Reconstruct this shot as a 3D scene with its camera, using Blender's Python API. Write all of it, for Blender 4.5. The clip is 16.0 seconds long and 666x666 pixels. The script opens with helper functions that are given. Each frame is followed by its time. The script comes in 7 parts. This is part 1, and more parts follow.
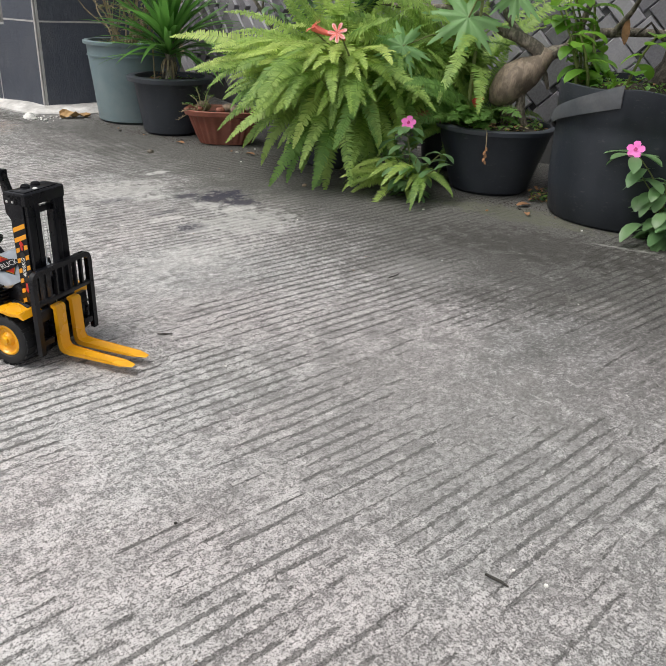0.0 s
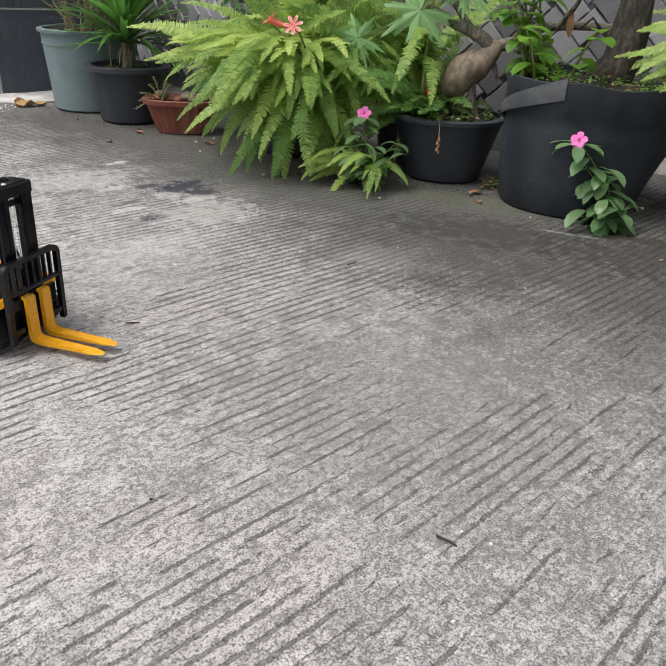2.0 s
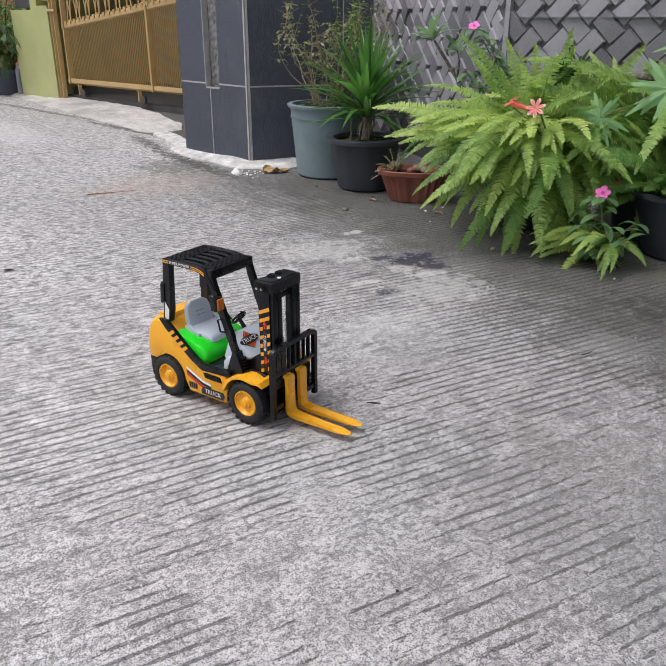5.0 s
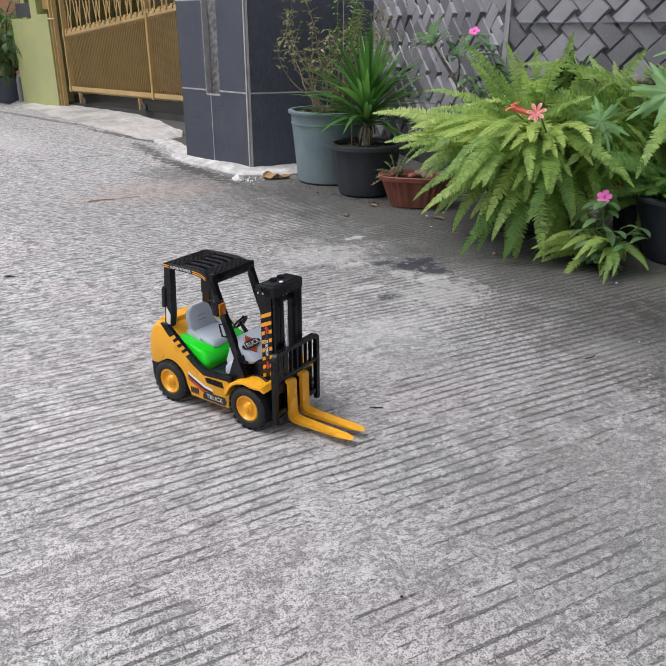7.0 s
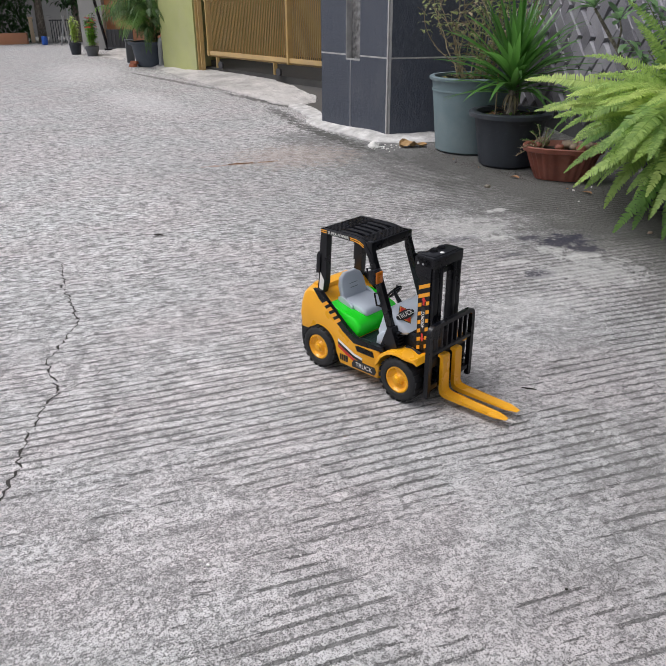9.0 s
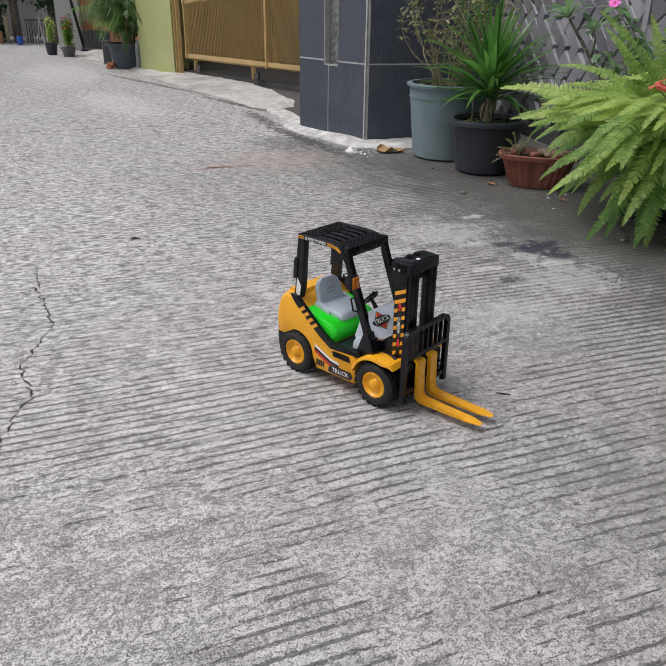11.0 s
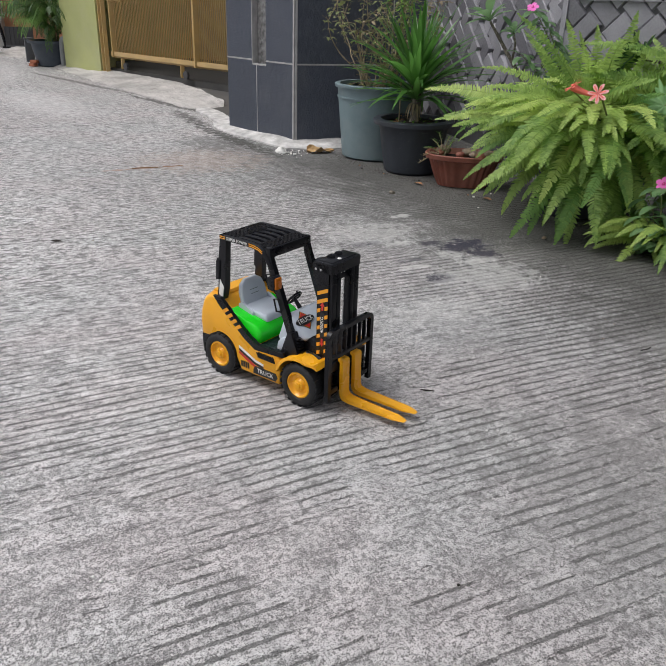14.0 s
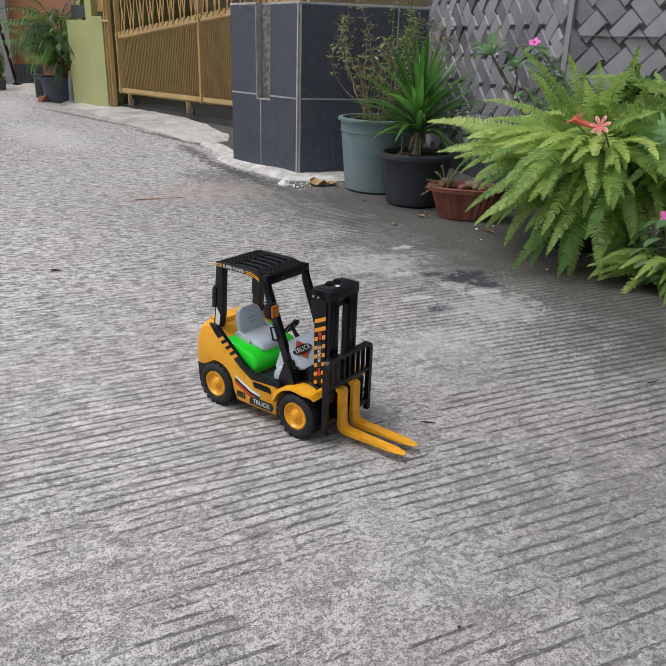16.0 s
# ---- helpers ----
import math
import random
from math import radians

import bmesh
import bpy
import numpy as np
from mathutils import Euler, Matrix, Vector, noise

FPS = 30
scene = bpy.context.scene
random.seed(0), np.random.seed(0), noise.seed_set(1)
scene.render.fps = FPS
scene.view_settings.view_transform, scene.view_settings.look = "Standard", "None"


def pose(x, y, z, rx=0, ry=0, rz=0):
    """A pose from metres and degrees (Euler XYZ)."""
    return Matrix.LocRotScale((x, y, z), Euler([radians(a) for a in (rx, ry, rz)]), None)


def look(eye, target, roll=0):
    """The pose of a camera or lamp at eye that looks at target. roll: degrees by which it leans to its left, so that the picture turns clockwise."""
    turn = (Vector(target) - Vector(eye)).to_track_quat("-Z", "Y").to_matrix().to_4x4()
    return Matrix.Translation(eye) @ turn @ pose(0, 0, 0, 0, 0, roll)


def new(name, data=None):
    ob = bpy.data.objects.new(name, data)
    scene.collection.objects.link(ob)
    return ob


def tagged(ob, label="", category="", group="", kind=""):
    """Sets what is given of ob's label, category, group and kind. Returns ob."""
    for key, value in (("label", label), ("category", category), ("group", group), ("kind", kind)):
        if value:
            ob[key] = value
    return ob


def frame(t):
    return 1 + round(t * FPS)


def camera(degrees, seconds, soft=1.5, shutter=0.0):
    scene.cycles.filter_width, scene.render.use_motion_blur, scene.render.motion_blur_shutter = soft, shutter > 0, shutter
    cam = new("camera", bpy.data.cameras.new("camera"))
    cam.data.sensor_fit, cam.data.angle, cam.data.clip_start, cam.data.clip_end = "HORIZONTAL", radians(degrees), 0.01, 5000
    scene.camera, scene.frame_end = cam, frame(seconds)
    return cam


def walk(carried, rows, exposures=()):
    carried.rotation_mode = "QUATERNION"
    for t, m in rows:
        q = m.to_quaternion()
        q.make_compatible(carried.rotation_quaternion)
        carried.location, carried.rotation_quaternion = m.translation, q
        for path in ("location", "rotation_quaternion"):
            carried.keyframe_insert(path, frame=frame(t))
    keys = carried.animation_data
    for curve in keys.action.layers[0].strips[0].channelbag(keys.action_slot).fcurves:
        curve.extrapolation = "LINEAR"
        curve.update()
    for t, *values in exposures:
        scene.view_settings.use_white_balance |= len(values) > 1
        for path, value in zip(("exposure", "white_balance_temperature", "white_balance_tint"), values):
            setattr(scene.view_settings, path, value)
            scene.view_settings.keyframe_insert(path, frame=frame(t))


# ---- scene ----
cam = camera(49.4, 16.0, soft=0.8)
PATH = [
    (0, (0.069, 0.065, 0.673), (-1.268, 1.287, -0.176), 2.6),
    (0.5, (0.071, 0.062, 0.671), (-1.261, 1.291, -0.174), 2.6),
    (1, (0.074, 0.044, 0.674), (-1.227, 1.3, -0.181), 2.6),
    (1.5, (0.093, 0.036, 0.679), (-1.184, 1.313, -0.181), 3.3),
    (2, (0.123, 0.015, 0.71), (-1.127, 1.304, -0.172), 3.1),
    (2.5, (0.145, 0.012, 0.728), (-1.083, 1.312, -0.168), 2.5),
    (3, (0.143, -0.006, 0.746), (-1.101, 1.268, -0.165), 1.9),
    (3.5, (0.109, -0.058, 0.797), (-1.311, 1.018, -0.113), 0.1),
    (4, (0.091, -0.073, 0.819), (-1.445, 0.878, -0.04), 0.2),
    (4.5, (0.085, -0.074, 0.831), (-1.511, 0.82, 0.024), 0.4),
    (5, (0.081, -0.074, 0.831), (-1.53, 0.81, 0.041), 0.2),
    (7.5, (0.069, -0.075, 0.821), (-1.556, 0.806, 0.056), -0.2),
    (8, (0.031, -0.122, 0.824), (-1.649, 0.601, 0.016), -0.3),
    (8.2, (0.006, -0.133, 0.812), (-1.705, 0.497, -0.012), -0.9),
    (10.3, (0.007, -0.158, 0.81), (-1.696, 0.442, -0.051), 0.2),
    (10.5, (0.009, -0.155, 0.812), (-1.693, 0.462, -0.038), 0.3),
    (11, (0.011, -0.152, 0.816), (-1.682, 0.507, -0.02), 0.7),
    (11.5, (0.007, -0.15, 0.812), (-1.673, 0.542, -0.023), 1.1),
    (12, (0.007, -0.142, 0.81), (-1.673, 0.559, -0.019), 0.7),
    (12.5, (0.011, -0.137, 0.811), (-1.659, 0.585, -0.02), 0.8),
    (13, (0.019, -0.135, 0.813), (-1.637, 0.616, -0.02), 1.2),
    (13.5, (0.022, -0.136, 0.813), (-1.622, 0.638, -0.024), 1.7),
    (14, (0.022, -0.12, 0.815), (-1.605, 0.693, -0.017), 1.7),
    (14.5, (0.018, -0.095, 0.819), (-1.61, 0.752, 0.022), 1.3),
    (15, (0.001, -0.091, 0.813), (-1.636, 0.768, 0.052), 1.4),
    (15.5, (-0.003, -0.088, 0.803), (-1.65, 0.762, 0.053), 1.3),
    (16, (0.001, -0.094, 0.79), (-1.666, 0.722, 0.045), 1.8),
]
EXPOSURES = [(0, 0.54, 6650, 9), (2.5, 0.57, 6650, 9.5), (3.5, 0.54, 6450, 10.5), (5, 0.42, 6350, 13), (8, 0.36, 6300, 12.5), (10.5, 0.18, 6400, 12.5), (13.5, 0.18, 6400, 11), (16, 0.18, 6400, 11)]
walk(cam, [(t, look(eye, target, roll)) for t, eye, target, roll in PATH], EXPOSURES)

# ---- world, sun, exposure ----
world = bpy.data.worlds.new("overcast_sky")
scene.world = world
world.use_nodes = True
wn, wl = world.node_tree.nodes, world.node_tree.links
SUN_EL, SUN_AZ = 62.0, 200.0
sky = wn.new("ShaderNodeTexSky")
sky.sky_type, sky.sun_disc = "NISHITA", False
sky.sun_elevation, sky.sun_rotation = radians(SUN_EL), radians(SUN_AZ)
sky.air_density, sky.dust_density, sky.ozone_density = 1.0, 5.0, 1.0
haze = wn.new("ShaderNodeHueSaturation")
haze.inputs["Saturation"].default_value = 0.25
wl.new(sky.outputs["Color"], haze.inputs["Color"])
wl.new(haze.outputs["Color"], wn["Background"].inputs["Color"])
wn["Background"].inputs["Strength"].default_value = 0.11
sun = new("sun", bpy.data.lights.new("sun", "SUN"))
sun.data.energy, sun.data.angle, sun.data.color = 1.1, radians(30), (1.0, 0.98, 0.96)
sun.matrix_world = pose(0, 0, 6, 90 - SUN_EL, 0, -SUN_AZ + 180)


# ---- materials ----
def material(name, build, rough=0.6, metal=0.0, **extra):
    """build(n, link, p) wires colour, roughness and bump into the Principled node p."""
    m = bpy.data.materials.new(name)
    m.use_nodes = True
    n, link = m.node_tree.nodes, m.node_tree.links.new
    p = n["Principled BSDF"]
    p.inputs["Roughness"].default_value, p.inputs["Metallic"].default_value = rough, metal
    for key, value in extra.items():
        p.inputs[key.replace("_", " ")].default_value = value
    build(n, link, p)
    return m


def noise_at(n, link, scale, detail=4.0, stretch=(1, 1, 1), rough=0.55, turn=(0, 0, 0), kind="Object"):
    tc, mp, tx = n.new("ShaderNodeTexCoord"), n.new("ShaderNodeMapping"), n.new("ShaderNodeTexNoise")
    mp.inputs["Scale"].default_value, mp.inputs["Rotation"].default_value = stretch, turn
    tx.inputs["Scale"].default_value, tx.inputs["Detail"].default_value, tx.inputs["Roughness"].default_value = scale, detail, rough
    link(tc.outputs[kind], mp.inputs["Vector"])
    link(mp.outputs["Vector"], tx.inputs["Vector"])
    return tx.outputs["Fac"]


def ramp(n, link, fac, *stops):
    r = n.new("ShaderNodeValToRGB")
    e = r.color_ramp.elements
    while len(e) < len(stops):
        e.new(0.5)
    for el, (at, c) in zip(e, stops):
        el.position = at
        el.color = (*c, 1) if hasattr(c, "__len__") else (c, c, c, 1)
    link(fac, r.inputs["Fac"])
    return r.outputs["Color"]


def mix(n, link, fac, a, b, how="MIX"):
    x = n.new("ShaderNodeMix")
    x.data_type, x.blend_type = "RGBA", how
    for sock, v in ((x.inputs[0], fac), (x.inputs[6], a), (x.inputs[7], b)):
        if hasattr(v, "is_linked"):
            link(v, sock)
        elif hasattr(v, "__len__"):
            sock.default_value = (*v, 1)
        else:
            sock.default_value = v
    return x.outputs[2]


def bump(n, link, p, height, strength, distance=0.002, before=None):
    b = n.new("ShaderNodeBump")
    b.inputs["Strength"].default_value, b.inputs["Distance"].default_value = strength, distance
    link(height, b.inputs["Height"])
    if before:
        link(before, b.inputs["Normal"])
    link(b.outputs["Normal"], p.inputs["Normal"])
    return b.outputs["Normal"]


def calc(n, link, op, a, b=0.0):
    x = n.new("ShaderNodeMath")
    x.operation = op
    for sock, v in ((x.inputs[0], a), (x.inputs[1], b)):
        if hasattr(v, "is_linked"):
            link(v, sock)
        else:
            sock.default_value = v
    return x.outputs[0]


def plain(name, colour, rough=0.5, vary=0.12, scale=12.0, relief=0.1, metal=0.0, dust=0.0, fine=180.0, **extra):
    """Colour broken at two scales, a little wear in the gloss, fine relief."""
    def build(n, link, p):
        a, b = noise_at(n, link, scale), noise_at(n, link, fine, 3)
        dark, light = [c * (1 - vary) for c in colour], [min(1, c * (1 + vary)) for c in colour]
        col = ramp(n, link, a, (0.3, dark), (0.7, light))
        if dust:
            d = ramp(n, link, noise_at(n, link, scale * 0.6, 6, rough=0.7), (0.45, 0.0), (0.75, dust))
            col = mix(n, link, d, col, (0.42, 0.39, 0.35))
        link(mix(n, link, 0.15, col, ramp(n, link, b, (0.3, dark), (0.7, light))), p.inputs["Base Color"])
        link(ramp(n, link, a, (0.3, max(0.05, rough - 0.08)), (0.7, min(1, rough + 0.1))), p.inputs["Roughness"])
        bump(n, link, p, b, relief, 0.001)
    return material(name, build, rough, metal, **extra)


# places where wheels have rubbed the broom grooves away: x, y, radius
SMOOTH = ((-0.64, 0.36, 0.28), (-0.86, 0.50, 0.18), (-0.56, 0.56, 0.24))


def ground_build(n, link, p):
    tc, sep = n.new("ShaderNodeTexCoord"), n.new("ShaderNodeSeparateXYZ")
    link(tc.outputs["Object"], sep.inputs[0])
    # broom grooves run along y in broken dashes of uneven width
    wander = noise_at(n, link, 0.8, 2)
    small = noise_at(n, link, 14, 2, (1, 0.25, 1))
    x = calc(n, link, "ADD", calc(n, link, "MULTIPLY", sep.outputs["X"], 236.0), calc(n, link, "MULTIPLY", wander, 16.0))
    wave = calc(n, link, "SINE", calc(n, link, "ADD", x, calc(n, link, "MULTIPLY", small, 2.6)))
    fray = noise_at(n, link, 110, 5, (1, 0.8, 1), 0.75)
    wave = calc(n, link, "ADD", wave, calc(n, link, "MULTIPLY", calc(n, link, "SUBTRACT", fray, 0.5), 2.7))
    patchy = noise_at(n, link, 1.7, 3, (1, 0.7, 1))
    broken = noise_at(n, link, 19, 6, (2.4, 0.44, 1), 0.76)
    gate_ = calc(n, link, "ADD", broken, calc(n, link, "MULTIPLY", calc(n, link, "SUBTRACT", patchy, 0.5), 1.15))
    rubbed = None
    for sx, sy, rr in SMOOTH:
        dx, dy = calc(n, link, "SUBTRACT", sep.outputs["X"], sx), calc(n, link, "SUBTRACT", sep.outputs["Y"], sy)
        d2 = calc(n, link, "MULTIPLY", calc(n, link, "ADD", calc(n, link, "MULTIPLY", dx, dx), calc(n, link, "MULTIPLY", dy, dy)), 1 / rr / rr)
        one = ramp(n, link, d2, (0.3, 0.16), (1.0, 0.0))
        rubbed = one if rubbed is None else calc(n, link, "MAXIMUM", rubbed, one)
    gate_ = calc(n, link, "ADD", calc(n, link, "SUBTRACT", gate_, rubbed), ramp(n, link, calc(n, link, "MULTIPLY", sep.outputs["X"], -0.1), (0.10, 0.0), (0.20, 0.012)))
    strength = ramp(n, link, gate_, (0.485, 0.0), (0.525, 1.0))
    groove = calc(n, link, "MULTIPLY", ramp(n, link, wave, (0.62, 0.0), (0.76, 1.0)), calc(n, link, "MULTIPLY", strength, ramp(n, link, calc(n, link, "MULTIPLY", sep.outputs["X"], -0.1), (0.14, 1.0), (0.25, 0.5))))
    speck = noise_at(n, link, 112, 8, (1, 0.72, 1), 0.76)
    fleck = noise_at(n, link, 330, 4, rough=0.7)
    clump = noise_at(n, link, 22, 6, (1, 0.5, 1), 0.7)
    cloud = noise_at(n, link, 1.3, 5)
    blot = noise_at(n, link, 6.5, 6, rough=0.65)
    base = ramp(n, link, clump, (0.36, (0.52, 0.50, 0.503)), (0.62, (0.705, 0.68, 0.683)))
    worn = calc(n, link, "ADD", speck, calc(n, link, "MULTIPLY", calc(n, link, "SUBTRACT", clump, 0.5), 0.22))
    worn = calc(n, link, "ADD", worn, calc(n, link, "MULTIPLY", calc(n, link, "SUBTRACT", patchy, 0.5), 0.10))
    pits = ramp(n, link, worn, (0.458, 1.0), (0.484, 0.0))
    base = mix(n, link, calc(n, link, "MULTIPLY", pits, 0.70), base, (0.16, 0.156, 0.154))
    dots = ramp(n, link, fleck, (0.437, 1.0), (0.458, 0.0))
    base = mix(n, link, calc(n, link, "MULTIPLY", dots, 0.85), base, (0.13, 0.127, 0.125))
    lime = ramp(n, link, fleck, (0.545, 0.0), (0.58, 0.7))
    base = mix(n, link, lime, base, (0.81, 0.79, 0.79))
    mottle = noise_at(n, link, 58, 5, (1.25, 0.7, 1), 0.72)
    away = ramp(n, link, calc(n, link, "MULTIPLY", sep.outputs["X"], -0.1), (0.12, 0.15), (0.26, 0.8))
    base = mix(n, link, calc(n, link, "MULTIPLY", ramp(n, link, mottle, (0.43, 1.0), (0.48, 0.0)), away), base, (0.17, 0.165, 0.162))
    base = mix(n, link, calc(n, link, "MULTIPLY", ramp(n, link, mottle, (0.53, 0.0), (0.60, 1.0)), away), base, (0.80, 0.785, 0.785))
    base = mix(n, link, ramp(n, link, cloud, (0.42, 0.0), (0.70, 0.22)), base, (0.33, 0.325, 0.32))
    base = mix(n, link, ramp(n, link, blot, (0.52, 0.0), (0.72, 0.26)), base, (0.24, 0.235, 0.23))
    worn_side = ramp(n, link, calc(n, link, "ADD", sep.outputs["X"], 1.0), (0.35, 0.90), (0.75, 0.74))
    base = mix(n, link, calc(n, link, "MULTIPLY", groove, worn_side), base, mix(n, link, ramp(n, link, fleck, (0.42, 0.0), (0.58, 1.0)), (0.115, 0.112, 0.11), (0.215, 0.21, 0.205)))
    # ground tone along x: palest about x = -2.8, duller nearer and farther
    along = calc(n, link, "MULTIPLY", sep.outputs["X"], -0.1)
    base = mix(n, link, 1.0, base, ramp(n, link, along, (0.03, (0.84, 0.84, 0.835)), (0.10, (0.97, 0.97, 0.97)), (0.16, (1.10, 1.10, 1.10)), (0.28, (1.15, 1.15, 1.145)), (0.45, (1.02, 1.02, 1.015)), (1.0, (0.86, 0.86, 0.855))), "MULTIPLY")
    cast = noise_at(n, link, 2.6, 3, (1, 0.6, 1))
    base = mix(n, link, 1.0, base, ramp(n, link, cast, (0.40, (0.975, 1.0, 0.99)), (0.60, (1.0, 0.975, 0.97))), "MULTIPLY")
    # short dark drags and pale ridges left by the broom
    drag = noise_at(n, link, 44, 7, (1, 0.36, 1), 0.76)
    more = ramp(n, link, along, (0.06, 0.20), (0.13, 0.55), (0.22, 1.0))
    base = mix(n, link, calc(n, link, "MULTIPLY", ramp(n, link, drag, (0.425, 0.80), (0.462, 0.0)), more), base, (0.135, 0.13, 0.128))
    base = mix(n, link, calc(n, link, "MULTIPLY", ramp(n, link, drag, (0.545, 0.0), (0.60, 0.55)), more), base, (0.85, 0.835, 0.83))
    chip = noise_at(n, link, 27, 5, (1, 0.7, 1), 0.7)
    base = mix(n, link, ramp(n, link, chip, (0.345, 0.62), (0.385, 0.0)), base, (0.19, 0.185, 0.182))
    # grime and painted shade deepen towards the pots; pale scratches show through
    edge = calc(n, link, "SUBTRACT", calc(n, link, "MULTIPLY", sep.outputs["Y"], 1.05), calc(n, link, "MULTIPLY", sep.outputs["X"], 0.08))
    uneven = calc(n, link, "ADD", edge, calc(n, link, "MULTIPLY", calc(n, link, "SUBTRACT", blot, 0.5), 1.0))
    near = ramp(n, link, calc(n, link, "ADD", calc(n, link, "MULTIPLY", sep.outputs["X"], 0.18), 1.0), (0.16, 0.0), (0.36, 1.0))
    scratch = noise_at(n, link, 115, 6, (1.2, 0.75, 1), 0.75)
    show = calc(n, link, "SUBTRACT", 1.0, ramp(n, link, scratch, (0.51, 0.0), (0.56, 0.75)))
    grime_shade = calc(n, link, "MULTIPLY", calc(n, link, "MULTIPLY", ramp(n, link, calc(n, link, "MULTIPLY", uneven, 0.38), (0.08, 0.0), (0.25, 0.20), (0.46, 0.42), (0.64, 0.84)), near), show)
    base = mix(n, link, grime_shade, base, (0.122, 0.119, 0.115))
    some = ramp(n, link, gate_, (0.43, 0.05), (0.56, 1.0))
    most_grime_shade = calc(n, link, "MINIMUM", calc(n, link, "MULTIPLY", grime_shade, 1.9), 1.0)
    cut = calc(n, link, "MULTIPLY", calc(n, link, "MULTIPLY", most_grime_shade, some), ramp(n, link, wave, (0.68, 0.0), (0.88, 0.60)))
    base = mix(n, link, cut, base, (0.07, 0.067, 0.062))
    crest = calc(n, link, "MULTIPLY", calc(n, link, "MULTIPLY", grime_shade, some), ramp(n, link, calc(n, link, "MULTIPLY", wave, -1.0), (0.60, 0.0), (0.95, 0.75)))
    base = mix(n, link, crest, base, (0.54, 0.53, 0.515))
    # damp by the pots, with pot and plant shade mixed into its colour
    damp_shade = calc(n, link, "MULTIPLY", ramp(n, link, calc(n, link, "MULTIPLY", uneven, 0.38), (0.56, 0.0), (0.74, 0.90)), near)
    base = mix(n, link, damp_shade, base, mix(n, link, ramp(n, link, calc(n, link, "ADD", calc(n, link, "MULTIPLY", fleck, 0.6), calc(n, link, "MULTIPLY", scratch, 0.4)), (0.45, 0.0), (0.55, 1.0)), (0.034, 0.033, 0.030), (0.140, 0.137, 0.128)))
    base = mix(n, link, calc(n, link, "MULTIPLY", calc(n, link, "MULTIPLY", damp_shade, ramp(n, link, gate_, (0.48, 0.0), (0.58, 0.9))), ramp(n, link, wave, (0.62, 0.0), (0.86, 0.9))), base, (0.028, 0.027, 0.025))
    base = mix(n, link, calc(n, link, "MULTIPLY", damp_shade, ramp(n, link, calc(n, link, "ADD", fray, calc(n, link, "MULTIPLY", calc(n, link, "SUBTRACT", patchy, 0.5), 0.3)), (0.61, 0.0), (0.65, 0.65))), base, (0.40, 0.39, 0.37))
    # residue stains, dirt lines, cement smears and painted shade patches, each with its own place, turn and outline
    ragged_ = noise_at(n, link, 22, 6, rough=0.72)
    cx, cy = sep.outputs["X"], sep.outputs["Y"]
    dark, pale = (0.024, 0.023, 0.042), (0.66, 0.65, 0.63)
